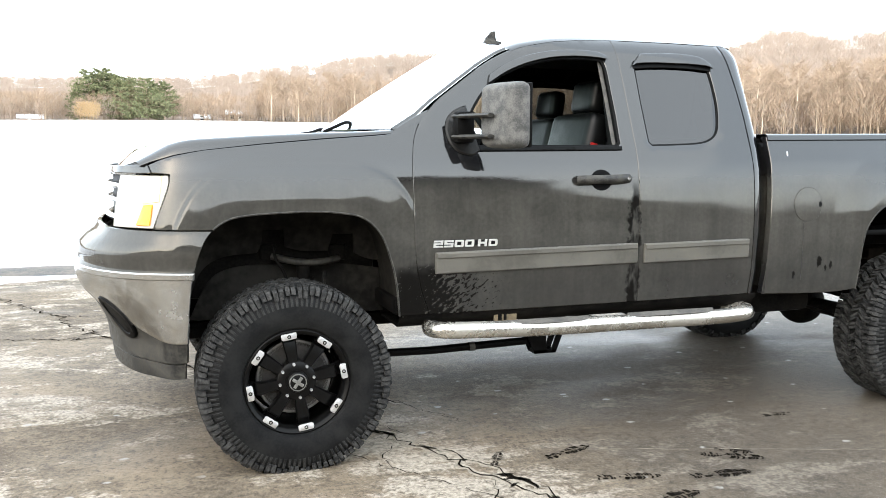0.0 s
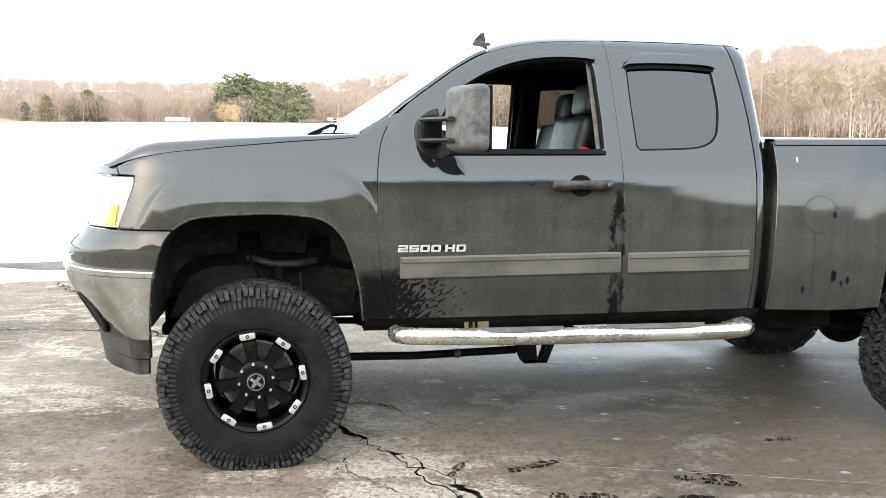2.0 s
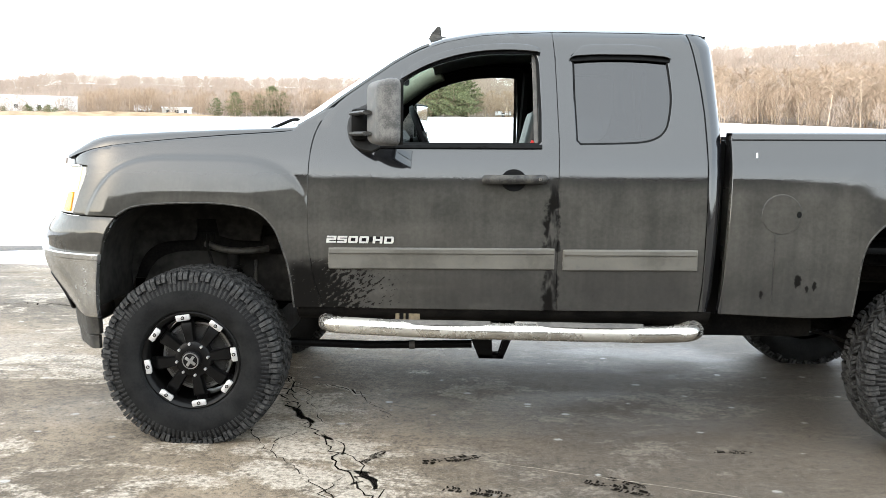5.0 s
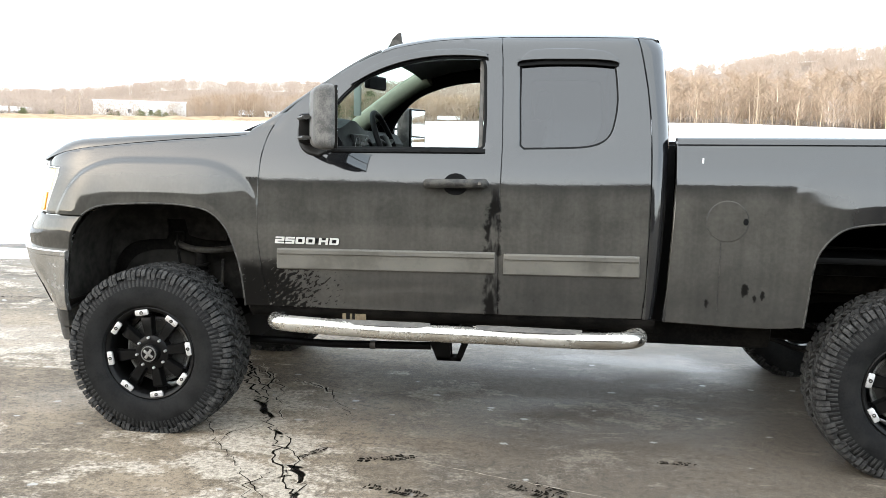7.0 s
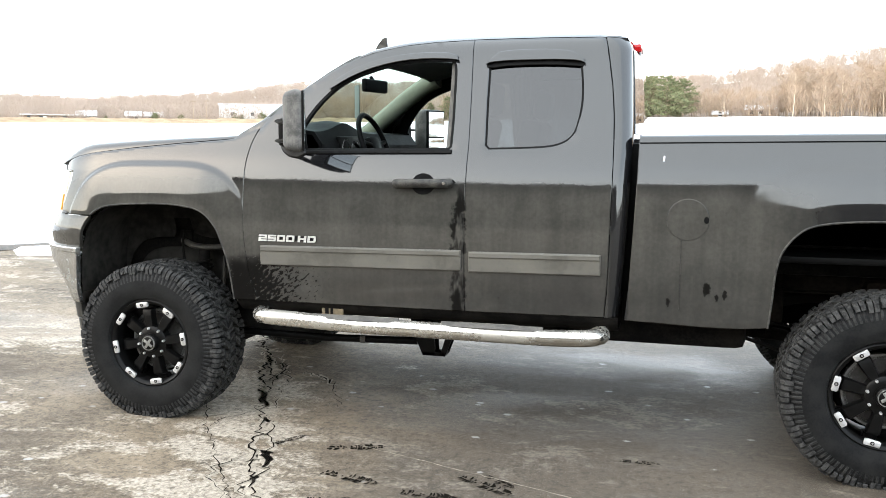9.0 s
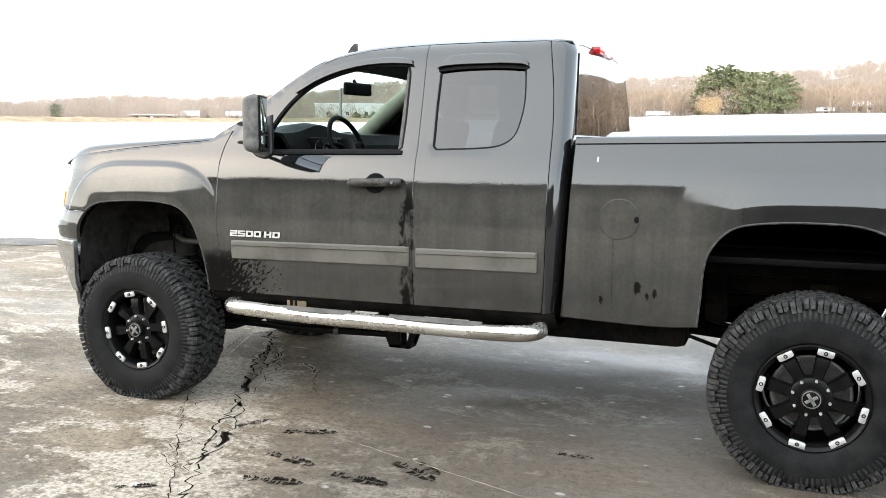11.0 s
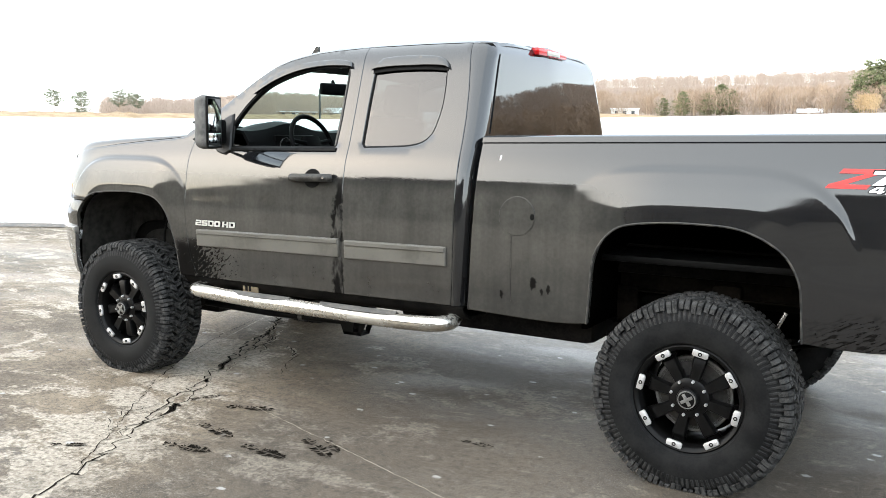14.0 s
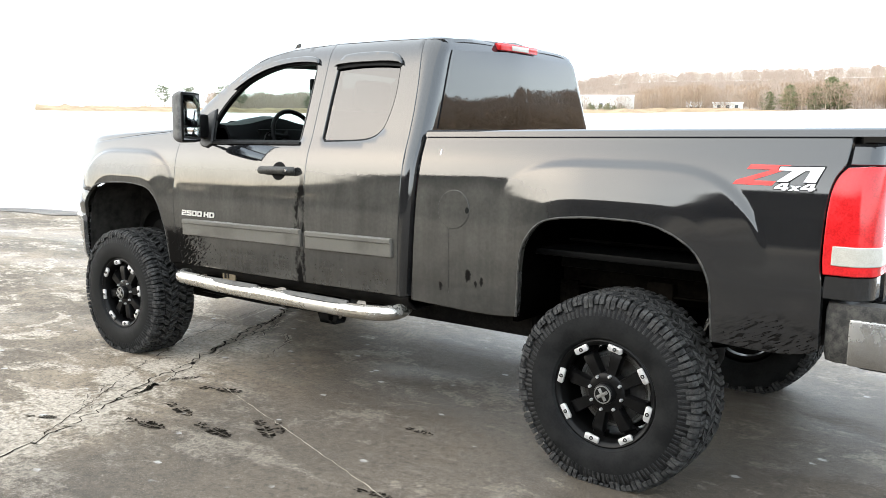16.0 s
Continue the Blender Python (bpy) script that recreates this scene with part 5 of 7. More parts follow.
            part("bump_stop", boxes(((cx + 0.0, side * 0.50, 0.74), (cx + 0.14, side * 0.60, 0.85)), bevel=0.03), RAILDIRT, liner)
            # sheet added to block a slit of daylight ahead of the rear wheel
            part("slit_blocker", boxes(((cx - 0.505, side * 0.44, 0.64), (cx - 0.475, side * 0.955, 1.0)), bevel=0.004), WELLSHADE, liner)
            part("wheel_well_back", boxes(((cx - 0.49, side * 0.44, 0.60), (cx + 0.49, side * 0.452, 1.02)), bevel=0.002), WELLSHADE, liner)

# raised letters on the door and a printed mark on the bed, each letter a part
GLYPHS = {
    "2": [((0, .76), (1, .76), (1, 1), (.04, 1)), ((.74, .62), (1, .62), (1, .76), (.74, .76)), ((0, .38), (1, .38), (1, .62), (0, .62)), ((0, .24), (.26, .24), (.26, .38), (0, .38)), ((0, 0), (1, 0), (1, .24), (0, .24))],
    "5": [((0, .76), (1, .76), (1, 1), (0, 1)), ((0, .62), (.26, .62), (.26, .76), (0, .76)), ((0, .38), (1, .38), (1, .62), (0, .62)), ((.74, .24), (1, .24), (1, .38), (.74, .38)), ((0, 0), (.96, 0), (1, .24), (0, .24))],
    "0": [((0, .76), (1, .76), (.94, 1), (.06, 1)), ((0, .24), (.26, .24), (.26, .76), (0, .76)), ((.74, .24), (1, .24), (1, .76), (.74, .76)), ((.06, 0), (.94, 0), (1, .24), (0, .24))],
    "H": [((0, 0), (.26, 0), (.26, 1), (0, 1)), ((.26, .37), (.74, .37), (.74, .63), (.26, .63)), ((.74, 0), (1, 0), (1, 1), (.74, 1))],
    "D": [((0, .76), (1, .76), (.88, 1), (0, 1)), ((0, .24), (.26, .24), (.26, .76), (0, .76)), ((.74, .24), (1, .24), (1, .76), (.74, .76)), ((0, 0), (.88, 0), (1, .24), (0, .24))],
    "Z": [((0, .77), (.70, .77), (1, .80), (1, 1), (0, 1)), ((.02, .22), (.40, .22), (1, .80), (.66, .77)), ((0, 0), (1, 0), (1, .22), (0, .22))],
    "7": [((0, .76), (1, .76), (1, 1), (0, 1)), ((.18, 0), (.60, 0), (1, .76), (.55, .76))],
    "1": [((0, .76), (.36, .76), (.36, 1), (0, 1)), ((.36, 0), (1, 0), (1, 1), (.36, 1))],
    "4": [((.58, 0), (.86, 0), (.86, .18), (.58, .18)), ((0, .18), (1, .18), (1, .42), (0, .42)), ((0, .42), (.30, .42), (.66, 1), (.36, 1)), ((.58, .42), (.86, .42), (.86, 1), (.66, 1), (.58, .86))],
    "x": [((0, 0), (.34, 0), (1, .7), (.66, .7)), ((.66, 0), (1, 0), (.67, .345), (.50, .165)), ((0, .7), (.33, .355), (.50, .535), (.34, .7))],
}


def block_letter(ch, x0, z0, wide, high, lean, lift, deep, mat, parent, label="", name="letter"):
    """One block letter laid on the truck's side, leaning by lean metres at its top."""
    bm = bmesh.new()
    for quad in GLYPHS[ch]:
        front, back = [], []
        for u, v in quad:
            x, z = x0 + u * wide + v * lean, z0 + v * high
            front.append(bm.verts.new(side_point(x, z, lift + deep)))
            back.append(bm.verts.new(side_point(x, z, lift)))
        bm.faces.new(front)
        for k in range(len(quad)):
            m = (k + 1) % len(quad)
            bm.faces.new((front[m], front[k], back[k], back[m]))
    bmesh.ops.recalc_face_normals(bm, faces=bm.faces)
    part(name, bm, mat, parent, label, smooth=False)


badge = part("badge_plate", panel([(0.655, 0.993), (0.976, 0.996), (0.976, 1.018), (0.655, 1.015)], gap=0, step=0.03, d=0.001, depth=0.002), BLACKP, truck)
for ch, x0 in zip("2500HD", (0.650, 0.702, 0.754, 0.806, 0.872, 0.926)):
    block_letter(ch, x0, 0.988, 0.046, 0.033, 0.004, 0.0025, 0.004, LETTER, badge)
block_letter("Z", 4.146, 1.338, 0.150, 0.078, 0.062, 0.001, 0.0015, REDM, truck, "red printed letter", "decal_letter")
for lift, grow, mat, name in ((0.003, 0.004, BLACKP, "decal_edge"), (0.005, 0.0, WHITEM, "decal_letter")):
    for ch, x0, z0, wide, high, lean in (("7", 4.296, 1.354, 0.096, 0.056, 0.026), ("1", 4.388, 1.355, 0.066, 0.057, 0.026), ("4", 4.304, 1.322, 0.052, 0.027, 0.010), ("x", 4.358, 1.322, 0.040, 0.027, 0.010), ("4", 4.400, 1.323, 0.052, 0.027, 0.010)):
        block_letter(ch, x0 - grow, z0 - grow, wide + 2 * grow, high + 2 * grow, lean, lift, 0.001, mat, truck, "white printed figure with a black edge" if grow == 0 else "", name)


# hood, one sheet from side to side
hood_rows = []
for i in range(25):
    t = i / 24
    row = []
    for j in range(33):
        w = math.sin((-1 + 2 * j / 32) * math.pi / 2)
        # side edge follows the fender's top, the middle runs on to the nose
        ex = 0.50 - (0.50 + 0.64) * t
        ez = float(np.interp(ex, [-0.665, -0.585, -0.5, -0.388, -0.117, 0.155, 0.373, 0.50], [1.362, 1.394, 1.420, 1.441, 1.472, 1.497, 1.513, 1.524]))
        sy = abs(side_point(along(ex), ez)[1]) - 0.012
        cxm = 0.30 - (0.30 + 0.815) * t
        bulge = (0.018 + 0.046 * t ** 1.2) * math.sqrt(max(0, 1 - (max(0, abs(w) - 0.935) / 0.065) ** 2)) * (1 - 0.6 * smooth_step(0.8, 1.0, t)) - 0.022 * (1 - w * w)
        nose = -0.05 * smooth_step(0.86, 1.0, t) * (1 - abs(w) ** 2)
        k = abs(w) ** 2.2
        row.append((cxm + (ex - cxm) * k, w * sy, ez - 0.002 + bulge + nose))
    hood_rows.append(row)
part("hood", thicken(grid(hood_rows), 0.02), PAINT, truck)
# grille bar and surround between the lamps
bm = bmesh.new()
for z0, z1 in ((1.10, 1.135), (1.19, 1.215), (1.26, 1.285), (1.325, 1.36)):
    rows = []
    for z in (z0, (z0 + z1) / 2, z1):
        rows.append([(-0.812 + 0.16 * w * w - (0.015 if z == (z0 + z1) / 2 else 0), 0.72 * w, z) for w in np.linspace(-1, 1, 13)])
    g = grid(rows)
    me = bpy.data.meshes.new("tmp")
    g.to_mesh(me)
    g.free()
    bm.from_mesh(me)
    bpy.data.meshes.remove(me)
part("grille", thicken(bm, 0.02), CHROME, truck, "chrome grille bars")
bm = grid([[(-0.785 + 0.16 * w * w, 0.76 * w, z) for w in np.linspace(-1, 1, 13)] for z in (1.09, 1.37)])
part("grille_back", thicken(bm, 0.02), BLACKP, truck)
# cowl and wipers
bm = grid([[(0.31 + 0.21 * abs(w) ** 2.2 + dx, w * 0.84, 1.535 + dz - 0.02 * abs(w) ** 2) for w in np.linspace(-1, 1, 17)] for dx, dz in ((-0.05, 0.0), (0.02, 0.012), (0.09, 0.01))])
part("cowl", thicken(bm, 0.015), BLACKP, truck, "black plastic cowl")
for y0, y1, drop in ((-0.38, 0.10, 0.0), (0.24, 0.66, 0.022)):
    back = 0.20 * (abs(y0) / 0.84) ** 2.2
    bm = tube(rounded([(0.22 + back, y0, 1.535), (0.29 + back, y0 + 0.005, 1.566 - drop), (0.345 + back, y0 + 0.01, 1.590 - drop), (0.40 + back, y0 + 0.06, 1.572 - drop)], 0.03), 0.009, 8)
    wiper = part("wiper", bm, BLACKP, truck, "black wiper arm parked on the cowl")
    part("wiper_blade", tube([(0.40 + back, y0 + 0.05, 1.578 - drop), (0.43 + 0.18 * (abs(y1) / 0.84) ** 2.2, y1, 1.600 - drop)], 0.007, 8), BLACKP, wiper)

# windscreen between the posts
def screen(v, w, lift=0.0):
    sx = 0.50 + (1.13 - 0.50) * v
    sz = roof_edge(sx) + 0.004
    sy = half_width(sz) - 0.018
    cx, cz = 0.33 + (1.10 - 0.33) * v, 1.550 + (2.046 - 1.550) * (v * (1.10 - 0.10 * v))
    k = abs(w) ** 2.2
    return (cx + (sx - cx) * k - lift * 0.55, w * sy, cz + (sz - cz) * k + lift)


part("windscreen", grid([[screen(v, w) for w in np.linspace(-1, 1, 25)] for v in np.linspace(0, 1, 17)]), CLEAR, truck, "clear curved windscreen")
for side in (-1, 1):
    bm = tube([(screen(v, side * 0.968, -0.004)) for v in np.linspace(0, 0.985, 16)], 0.012, 8)
    part("windscreen_post", bm, PAINT, truck)
# roof
rows = []
for x in np.linspace(1.13, 2.49, 22):
    ze, t = roof_edge(x) + 0.004, (x - 1.13) / 1.36
    turn = math.asin(min(0.98, max(0, (x - 2.395) / 0.118)) ** 1.1)
    ye = half_width(ze) - 0.004 - 0.085 * (1 - math.cos(turn))
    row = []
    for w in np.linspace(-1, 1, 29):
        k = abs(w) ** 2.2
        fx = x - (0.03 * (1 - k)) * (1 - smooth_step(0, 0.35, t))
        crown = 0.034 * (1 - abs(w) ** 6) + 0.012 * math.sin(math.pi * min(1, t * 1.1)) * (1 - w * w)
        crown -= 0.028 * smooth_step(0.94, 1.0, t) * (1 - 0.4 * k)
        row.append((fx, w * ye, ze + crown))
    ys = half_width(ze - 0.013) + 0.0015 - 0.085 * (1 - math.cos(turn))
    row = [(row[0][0], -ys, ze - 0.013)] + row + [(row[-1][0], ys, ze - 0.013)]
    rows.append(row)
rows.append([(x + 0.010, y * 0.97, z - 0.016) for x, y, z in rows[-1]])
part("roof", thicken(grid(rows), 0.018), PAINT, truck)
# cab corners and back wall, with the rear window's opening
def back_x(z):
    return float(np.interp(z, [0.6, 0.83, 1.10, 1.50, 1.56, 1.63, 1.77, 1.90, 1.955, 1.985, 2.03], [2.490, 2.515, 2.530, 2.543, 2.5415, 2.5372, 2.5286, 2.5205, 2.5170, 2.507, 2.481]))


def cab_back(q, z, d=0.0, sd=-1):
    """q runs from the door seam (0) round the corner (1) to the middle of the back wall (2)."""
    x0 = float(np.interp(z, [p[1] for p in SEAM_R], [p[0] for p in SEAM_R])) + 0.004
    yw, xb, r = half_width(z), back_x(z) + d, 0.085
    if q <= 1:
        a = q * math.pi / 2
        return (x0 + (xb - x0) * math.sin(a) ** 0.9, sd * (yw + d * (1 - q) - r * (1 - math.cos(a))), z)
    return (xb + 0.012 * (q - 1), sd * (yw - r) * (2 - q), z)


zrow = [0.68, 0.8, 1.0, 1.2, 1.35, 1.45, 1.52, 1.56, 1.62, 1.70, 1.78, 1.86, 1.91, 1.935, 1.955, 1.985, 2.005, 2.022]
qs = [0, 0.1, 0.22, 0.34, 0.46, 0.58, 0.70, 0.82, 0.92, 1.0, 1.06, 1.10]
for side in (-1, 1):
    part("cab_corner", thicken(grid([[cab_back(q, z, 0, side) for q in qs] for z in zrow]), 0.012), PAINT, truck)
full = [(1.10 + 0.9 * i / 8, -1) for i in range(9)] + [(2 - 0.9 * i / 8, 1) for i in range(1, 9)]
part("cab_back_wall", thicken(grid([[cab_back(q, z, 0, s) for q, s in full] for z in (0.68, 1.0, 1.3, 1.50, 1.555)]), 0.012), PAINT, truck)
part("cab_back_header", thicken(grid([[cab_back(q, z + 0.035 * (q - 1.1), 0, s) for q, s in full] for z in (1.957, 1.985, 2.005, 2.022)]), 0.012), PAINT, truck)
qq = [(1.03 + 0.97 * i / 8, -1) for i in range(9)] + [(2 - 0.97 * i / 8, 1) for i in range(1, 9)]
part("rear_window", thicken(grid([[cab_back(q, z + (0.035 * (q - 1.03) if z > 1.9 else 0), 0.006, s) for q, s in qq] for z in (1.545, 1.62, 1.70, 1.78, 1.86, 1.92, 1.958)]), 0.004), TINTR, truck, "dark tinted rear window")
bm = boxes(((2.475, -0.20, 1.992), (2.535, 0.20, 2.036)), bevel=0.012)
brake = part("high_brake_lamp", bm, REDLENS, truck, "red high-level brake lamp")
part("cargo_lens", boxes(((2.515, -0.09, 1.998), (2.539, 0.09, 2.026)), bevel=0.006), WHITELENS, brake)
# unseen black block, added to stop daylight through the gap behind the cab
part("gap_blocker", boxes(((2.510, -0.80, 0.64), (2.580, 0.80, 1.500)), bevel=0.004), BLACKP, truck)
# antenna fin on the roof
bm = bmesh.new()
fin = [(1.09, 2.02), (1.20, 2.03), (1.205, 2.066), (1.175, 2.070), (1.168, 2.12), (1.15, 2.118), (1.12, 2.085)]
f0 = [bm.verts.new((x, -0.45 - (0.010 if z > 2.06 else 0.022), z - 0.045)) for x, z in fin]
f1 = [bm.verts.new((x, -0.45 + (0.010 if z > 2.06 else 0.022), z - 0.045)) for x, z in fin]
bm.faces.new(f0)
bm.faces.new(f1[::-1])
for i in range(len(fin)):
    j = (i + 1) % len(fin)
    bm.faces.new((f0[j], f0[i], f1[i], f1[j]))
bmesh.ops.recalc_face_normals(bm, faces=bm.faces)
part("antenna_fin", bm, DUSTYBLACK, truck, "small black shark-fin antenna", smooth=False)

# bed: floor, head board, tailgate, rear bumper
part("bed_floor", boxes(((2.58, -0.83, 0.955), (4.62, 0.83, 0.985)), bevel=0.005), BLACKP, truck)
part("bed_head_board", boxes(((2.585, -0.905, 0.70), (2.62, 0.905, 1.49)), bevel=0.01), PAINT, truck)
gate = part("tailgate", boxes(((4.615, -0.795, 0.90), (4.682, 0.795, 1.51)), bevel=0.02), PAINT, truck)
part("tailgate_handle", boxes(((4.672, -0.12, 1.30), (4.697, 0.12, 1.38)), bevel=0.01), BLACKP, gate)
part("tailgate_panel", boxes(((4.672, -0.66, 0.98), (4.690, 0.66, 1.24)), bevel=0.012), PAINT, gate)
rb = part("rear_bumper", boxes(((4.60, -0.96, 0.665), (4.80, 0.96, 0.875)), bevel=0.05), MUDDY, truck, "black and chrome rear step bumper")
for side in (-1, 1):
    part("bumper_end", boxes(((4.512, side * 0.88, 0.680), (4.80, side * 0.972, 0.922)), bevel=0.045), DUSTYBLACK, rb, "dusty dark plastic bumper end")
    part("chrome_end", boxes(((4.602, side * 0.95, 0.684), (4.79, side * 0.980, 0.862)), bevel=0.016), CHROME, rb, "dull chrome bumper end")
part("chrome_face", boxes(((4.785, -0.90, 0.69), (4.812, 0.90, 0.80)), bevel=0.012), CHROME, rb)


# ---- wheels ----
TYRE_R, HUB_Z = 0.440, 0.408
wheel_disc = bmesh.new()
lathe(wheel_disc, [(0.03, -0.02), (0.16, -0.02), (0.165, 0.0), (0.165, 0.02), (0.03, 0.02)], 36)
wheel = part("wheel", wheel_disc, BRAKE, truck, "black eight-spoke wheel with bright inserts and a chunky tyre")


def squash(me, lift=0.004):
    """Flattens what would reach below the ground."""
    for v in me.vertices:
        if v.co.z < -HUB_Z + lift:
            k = -HUB_Z + lift - v.co.z
            v.co.z = -HUB_Z + lift
            v.co.y *= 1 + 0.25 * k / 0.03 * 0.2
        if v.co.y > 0:
            v.co.y *= 1.12
    return me


# outer face of the wheel is towards -y
bm = lathe(bmesh.new(), [(0.236, -0.118), (0.250, -0.140), (0.280, -0.150), (0.320, -0.153), (0.360, -0.148), (0.395, -0.136), (0.408, -0.118), (0.411, -0.08), (0.412, 0.0), (0.411, 0.08), (0.408, 0.118), (0.395, 0.136), (0.340, 0.150), (0.280, 0.148), (0.240, 0.118)], 96)
tyre = part("tyre", bm, RUBBER, wheel, "black off-road tyre, dusty")
squash(tyre.data)
# tread: staggered lugs and side biters in one mesh
V, F = [], []


def lug(a, y0, y1, da, r0, r1, skew=0.0, taper=0.82):
    """A block on the tread between two angles and two widths."""
    k = len(V)
    for r, s in ((r0, 1.0), (r1, taper)):
        for ya, t in ((y0, -1), (y0, 1), (y1, 1), (y1, -1)):
            yc = (y0 + y1) / 2
            y = yc + (ya - yc) * s
            an = a + t * da * s / 2 + skew * (ya - yc)
            V.append((r * math.sin(an), y, r * math.cos(an)))
    F.extend([(k, k + 1, k + 5, k + 4), (k + 1, k + 2, k + 6, k + 5), (k + 2, k + 3, k + 7, k + 6), (k + 3, k, k + 4, k + 7), (k + 4, k + 5, k + 6, k + 7)])


rt = random.Random(8)
NL = 48
for i in range(NL):
    a = 2 * math.pi * i / NL
    st = 2 * math.pi / NL
    j = rt.uniform(-0.1, 0.1) * st
    for e in (-0.175, 0.175):
        lug(a + j + e * st, -0.075, -0.028, st * 0.32, 0.404, TYRE_R, 1.1 if i % 2 else 1.7, 0.9)
        lug(a + st * (0.5 + e) + j, -0.026, 0.022, st * 0.30, 0.404, TYRE_R + 0.001, -1.3 if i % 2 else -0.8, 0.9)
        lug(a + j + e * st, 0.026, 0.074, st * 0.32, 0.404, TYRE_R, 1.1 if i % 2 else 1.7, 0.9)
    for s in (-1, 1):
        long = i % 2 == 0
        for e in (-0.18, 0.18):
            lug(a + st * (0.5 + e), s * 0.079, s * (0.130 if long else 0.119), st * 0.30, 0.40, TYRE_R - 0.003, 0, 0.94)
        # shoulder block running down the side wall
        rr = (0.434, 0.420, 0.384 if long else 0.400)
        for e in (-0.23, 0.23):
            k = len(V)
            for yy, sc in (((0.124, 0.144, 0.149), 1.0), ((0.110, 0.120, 0.128), 0.99)):
                for r, y in zip(rr, yy):
                    for t in (-1, 1):
                        an = a + st * (0.5 + e) + t * st * 0.18
                        V.append((r * math.sin(an) * sc, s * y, r * math.cos(an) * sc))
            F.extend([(k, k + 1, k + 3, k + 2), (k + 2, k + 3, k + 5, k + 4), (k, k + 2, k + 8, k + 6), (k + 1, k + 7, k + 9, k + 3), (k + 2, k + 4, k + 10, k + 8), (k + 3, k + 9, k + 11, k + 5), (k + 4, k + 5, k + 11, k + 10), (k, k + 6, k + 7, k + 1)])
me = from_arrays("tread", V, F)
bm = bmesh.new()
bm.from_mesh(me)
bmesh.ops.recalc_face_normals(bm, faces=bm.faces)
bpy.data.meshes.remove(me)
tread = part("tread", bm, LUGTOP, wheel, smooth=False)
squash(tread.data, 0.001)
# broad fine ribs pressed into the side wall
V, F = [], []
for i in range(104):
    a = 2 * math.pi * i / 104
    k = len(V)
    for r, y in ((0.398 if i % 2 else 0.392, -0.1345), (0.372, -0.1445), (0.348, -0.1500)):
        for t, e in ((-1, 0.0), (-0.6, 0.0022), (0.6, 0.0022), (1, 0.0)):
            an = a + t * 0.017
            V.append((r * math.sin(an), y - e - 0.0002, r * math.cos(an)))
    for q in (0, 4):
        F.extend([(k + q + m, k + q + m + 1, k + q + m + 5, k + q + m + 4) for m in range(3)])
    F.append((k + 8, k + 9, k + 10, k + 11))
me = from_arrays("side_ribs", V, F)
bm = bmesh.new()
bm.from_mesh(me)
bmesh.ops.recalc_face_normals(bm, faces=bm.faces)
bpy.data.meshes.remove(me)
side_ribs = part("sidewall_ribs", bm, RIBM, wheel, smooth=False)
squash(side_ribs.data, 0.001)
# rim: lip, barrel, back
bm = lathe(bmesh.new(), [(0.214, -0.060), (0.214, -0.112), (0.222, -0.124), (0.234, -0.130), (0.241, -0.126), (0.243, -0.112), (0.225, -0.095), (0.220, 0.0), (0.226, 0.11), (0.205, 0.11), (0.205, -0.03)], 72)
part("rim", bm, SATIN, wheel, "satin black rim")
part("brake_rotor", lathe(bmesh.new(), [(0.146, -0.014), (0.148, -0.020), (0.170, -0.020), (0.174, -0.014), (0.174, 0.0)], 40), CAPM, wheel, "bright steel brake rotor")
# spokes
spoke = bmesh.new()
prof = [(0.052, 0.023, -0.094), (0.090, 0.024, -0.100), (0.130, 0.027, -0.100), (0.168, 0.031, -0.100), (0.182, 0.031, -0.094), (0.188, 0.030, -0.070), (0.216, 0.032, -0.062)]
vs = []
for r, w, y in prof:
    vs.append([spoke.verts.new((-w * 0.8, y, r)), spoke.verts.new((w * 0.8, y, r)), spoke.verts.new((w, y + 0.010, r)), spoke.verts.new((w * 0.9, y + 0.045, r)), spoke.verts.new((-w * 0.9, y + 0.045, r)), spoke.verts.new((-w, y + 0.010, r))])
for p, q in zip(vs, vs[1:]):
    for k in range(6):
        spoke.faces.new((p[k], p[(k + 1) % 6], q[(k + 1) % 6], q[k]))
spoke.faces.new(vs[0][::-1])
spoke.faces.new(vs[-1])
bmesh.ops.recalc_face_normals(spoke, faces=spoke.faces)
sp = part("spoke", spoke, SATIN, wheel)
ins = bmesh.new()
box(ins, (-0.035, -0.133, 0.197), (0.035, -0.118, 0.227), 0.006, segs=2)
for v in ins.verts:
    if v.co.z < 0.2:
        v.co.x *= 0.86
insert = part("bright_insert", ins, BRIGHT, wheel, "bright machined insert")
bm = lathe(bmesh.new(), [(0.0045, -0.1345), (0.0055, -0.137), (0.008, -0.137), (0.009, -0.132)], 14)
bmesh.ops.translate(bm, vec=(0, 0, 0.212), verts=bm.verts)
bolt = part("insert_bolt", bm, FRAMEM, wheel)
bm = lathe(bmesh.new(), [(0.0005, -0.118), (0.005, -0.118), (0.0068, -0.114), (0.0075, -0.098)], 8)
bmesh.ops.translate(bm, vec=(0, 0, 0.0775), verts=bm.verts)
nut = part("lug_nut", bm, BRIGHT, wheel)
for k in range(1, 8):
    for src, off in ((sp, 0), (insert, 0), (bolt, 0), (nut, 0)):
        o = src.copy()
        scene.collection.objects.link(o)
        o.matrix_basis = pose(0, 0, 0, 0, 45 * k, 0)
nut.matrix_basis = pose(0, 0, 0, 0, 0, 0)
bm = lathe(bmesh.new(), [(0.0005, 0.060), (0.19, 0.060), (0.198, 0.068), (0.198, 0.085), (0.0005, 0.085)], 36)
part("backing_plate", bm, FRAMEM, wheel)
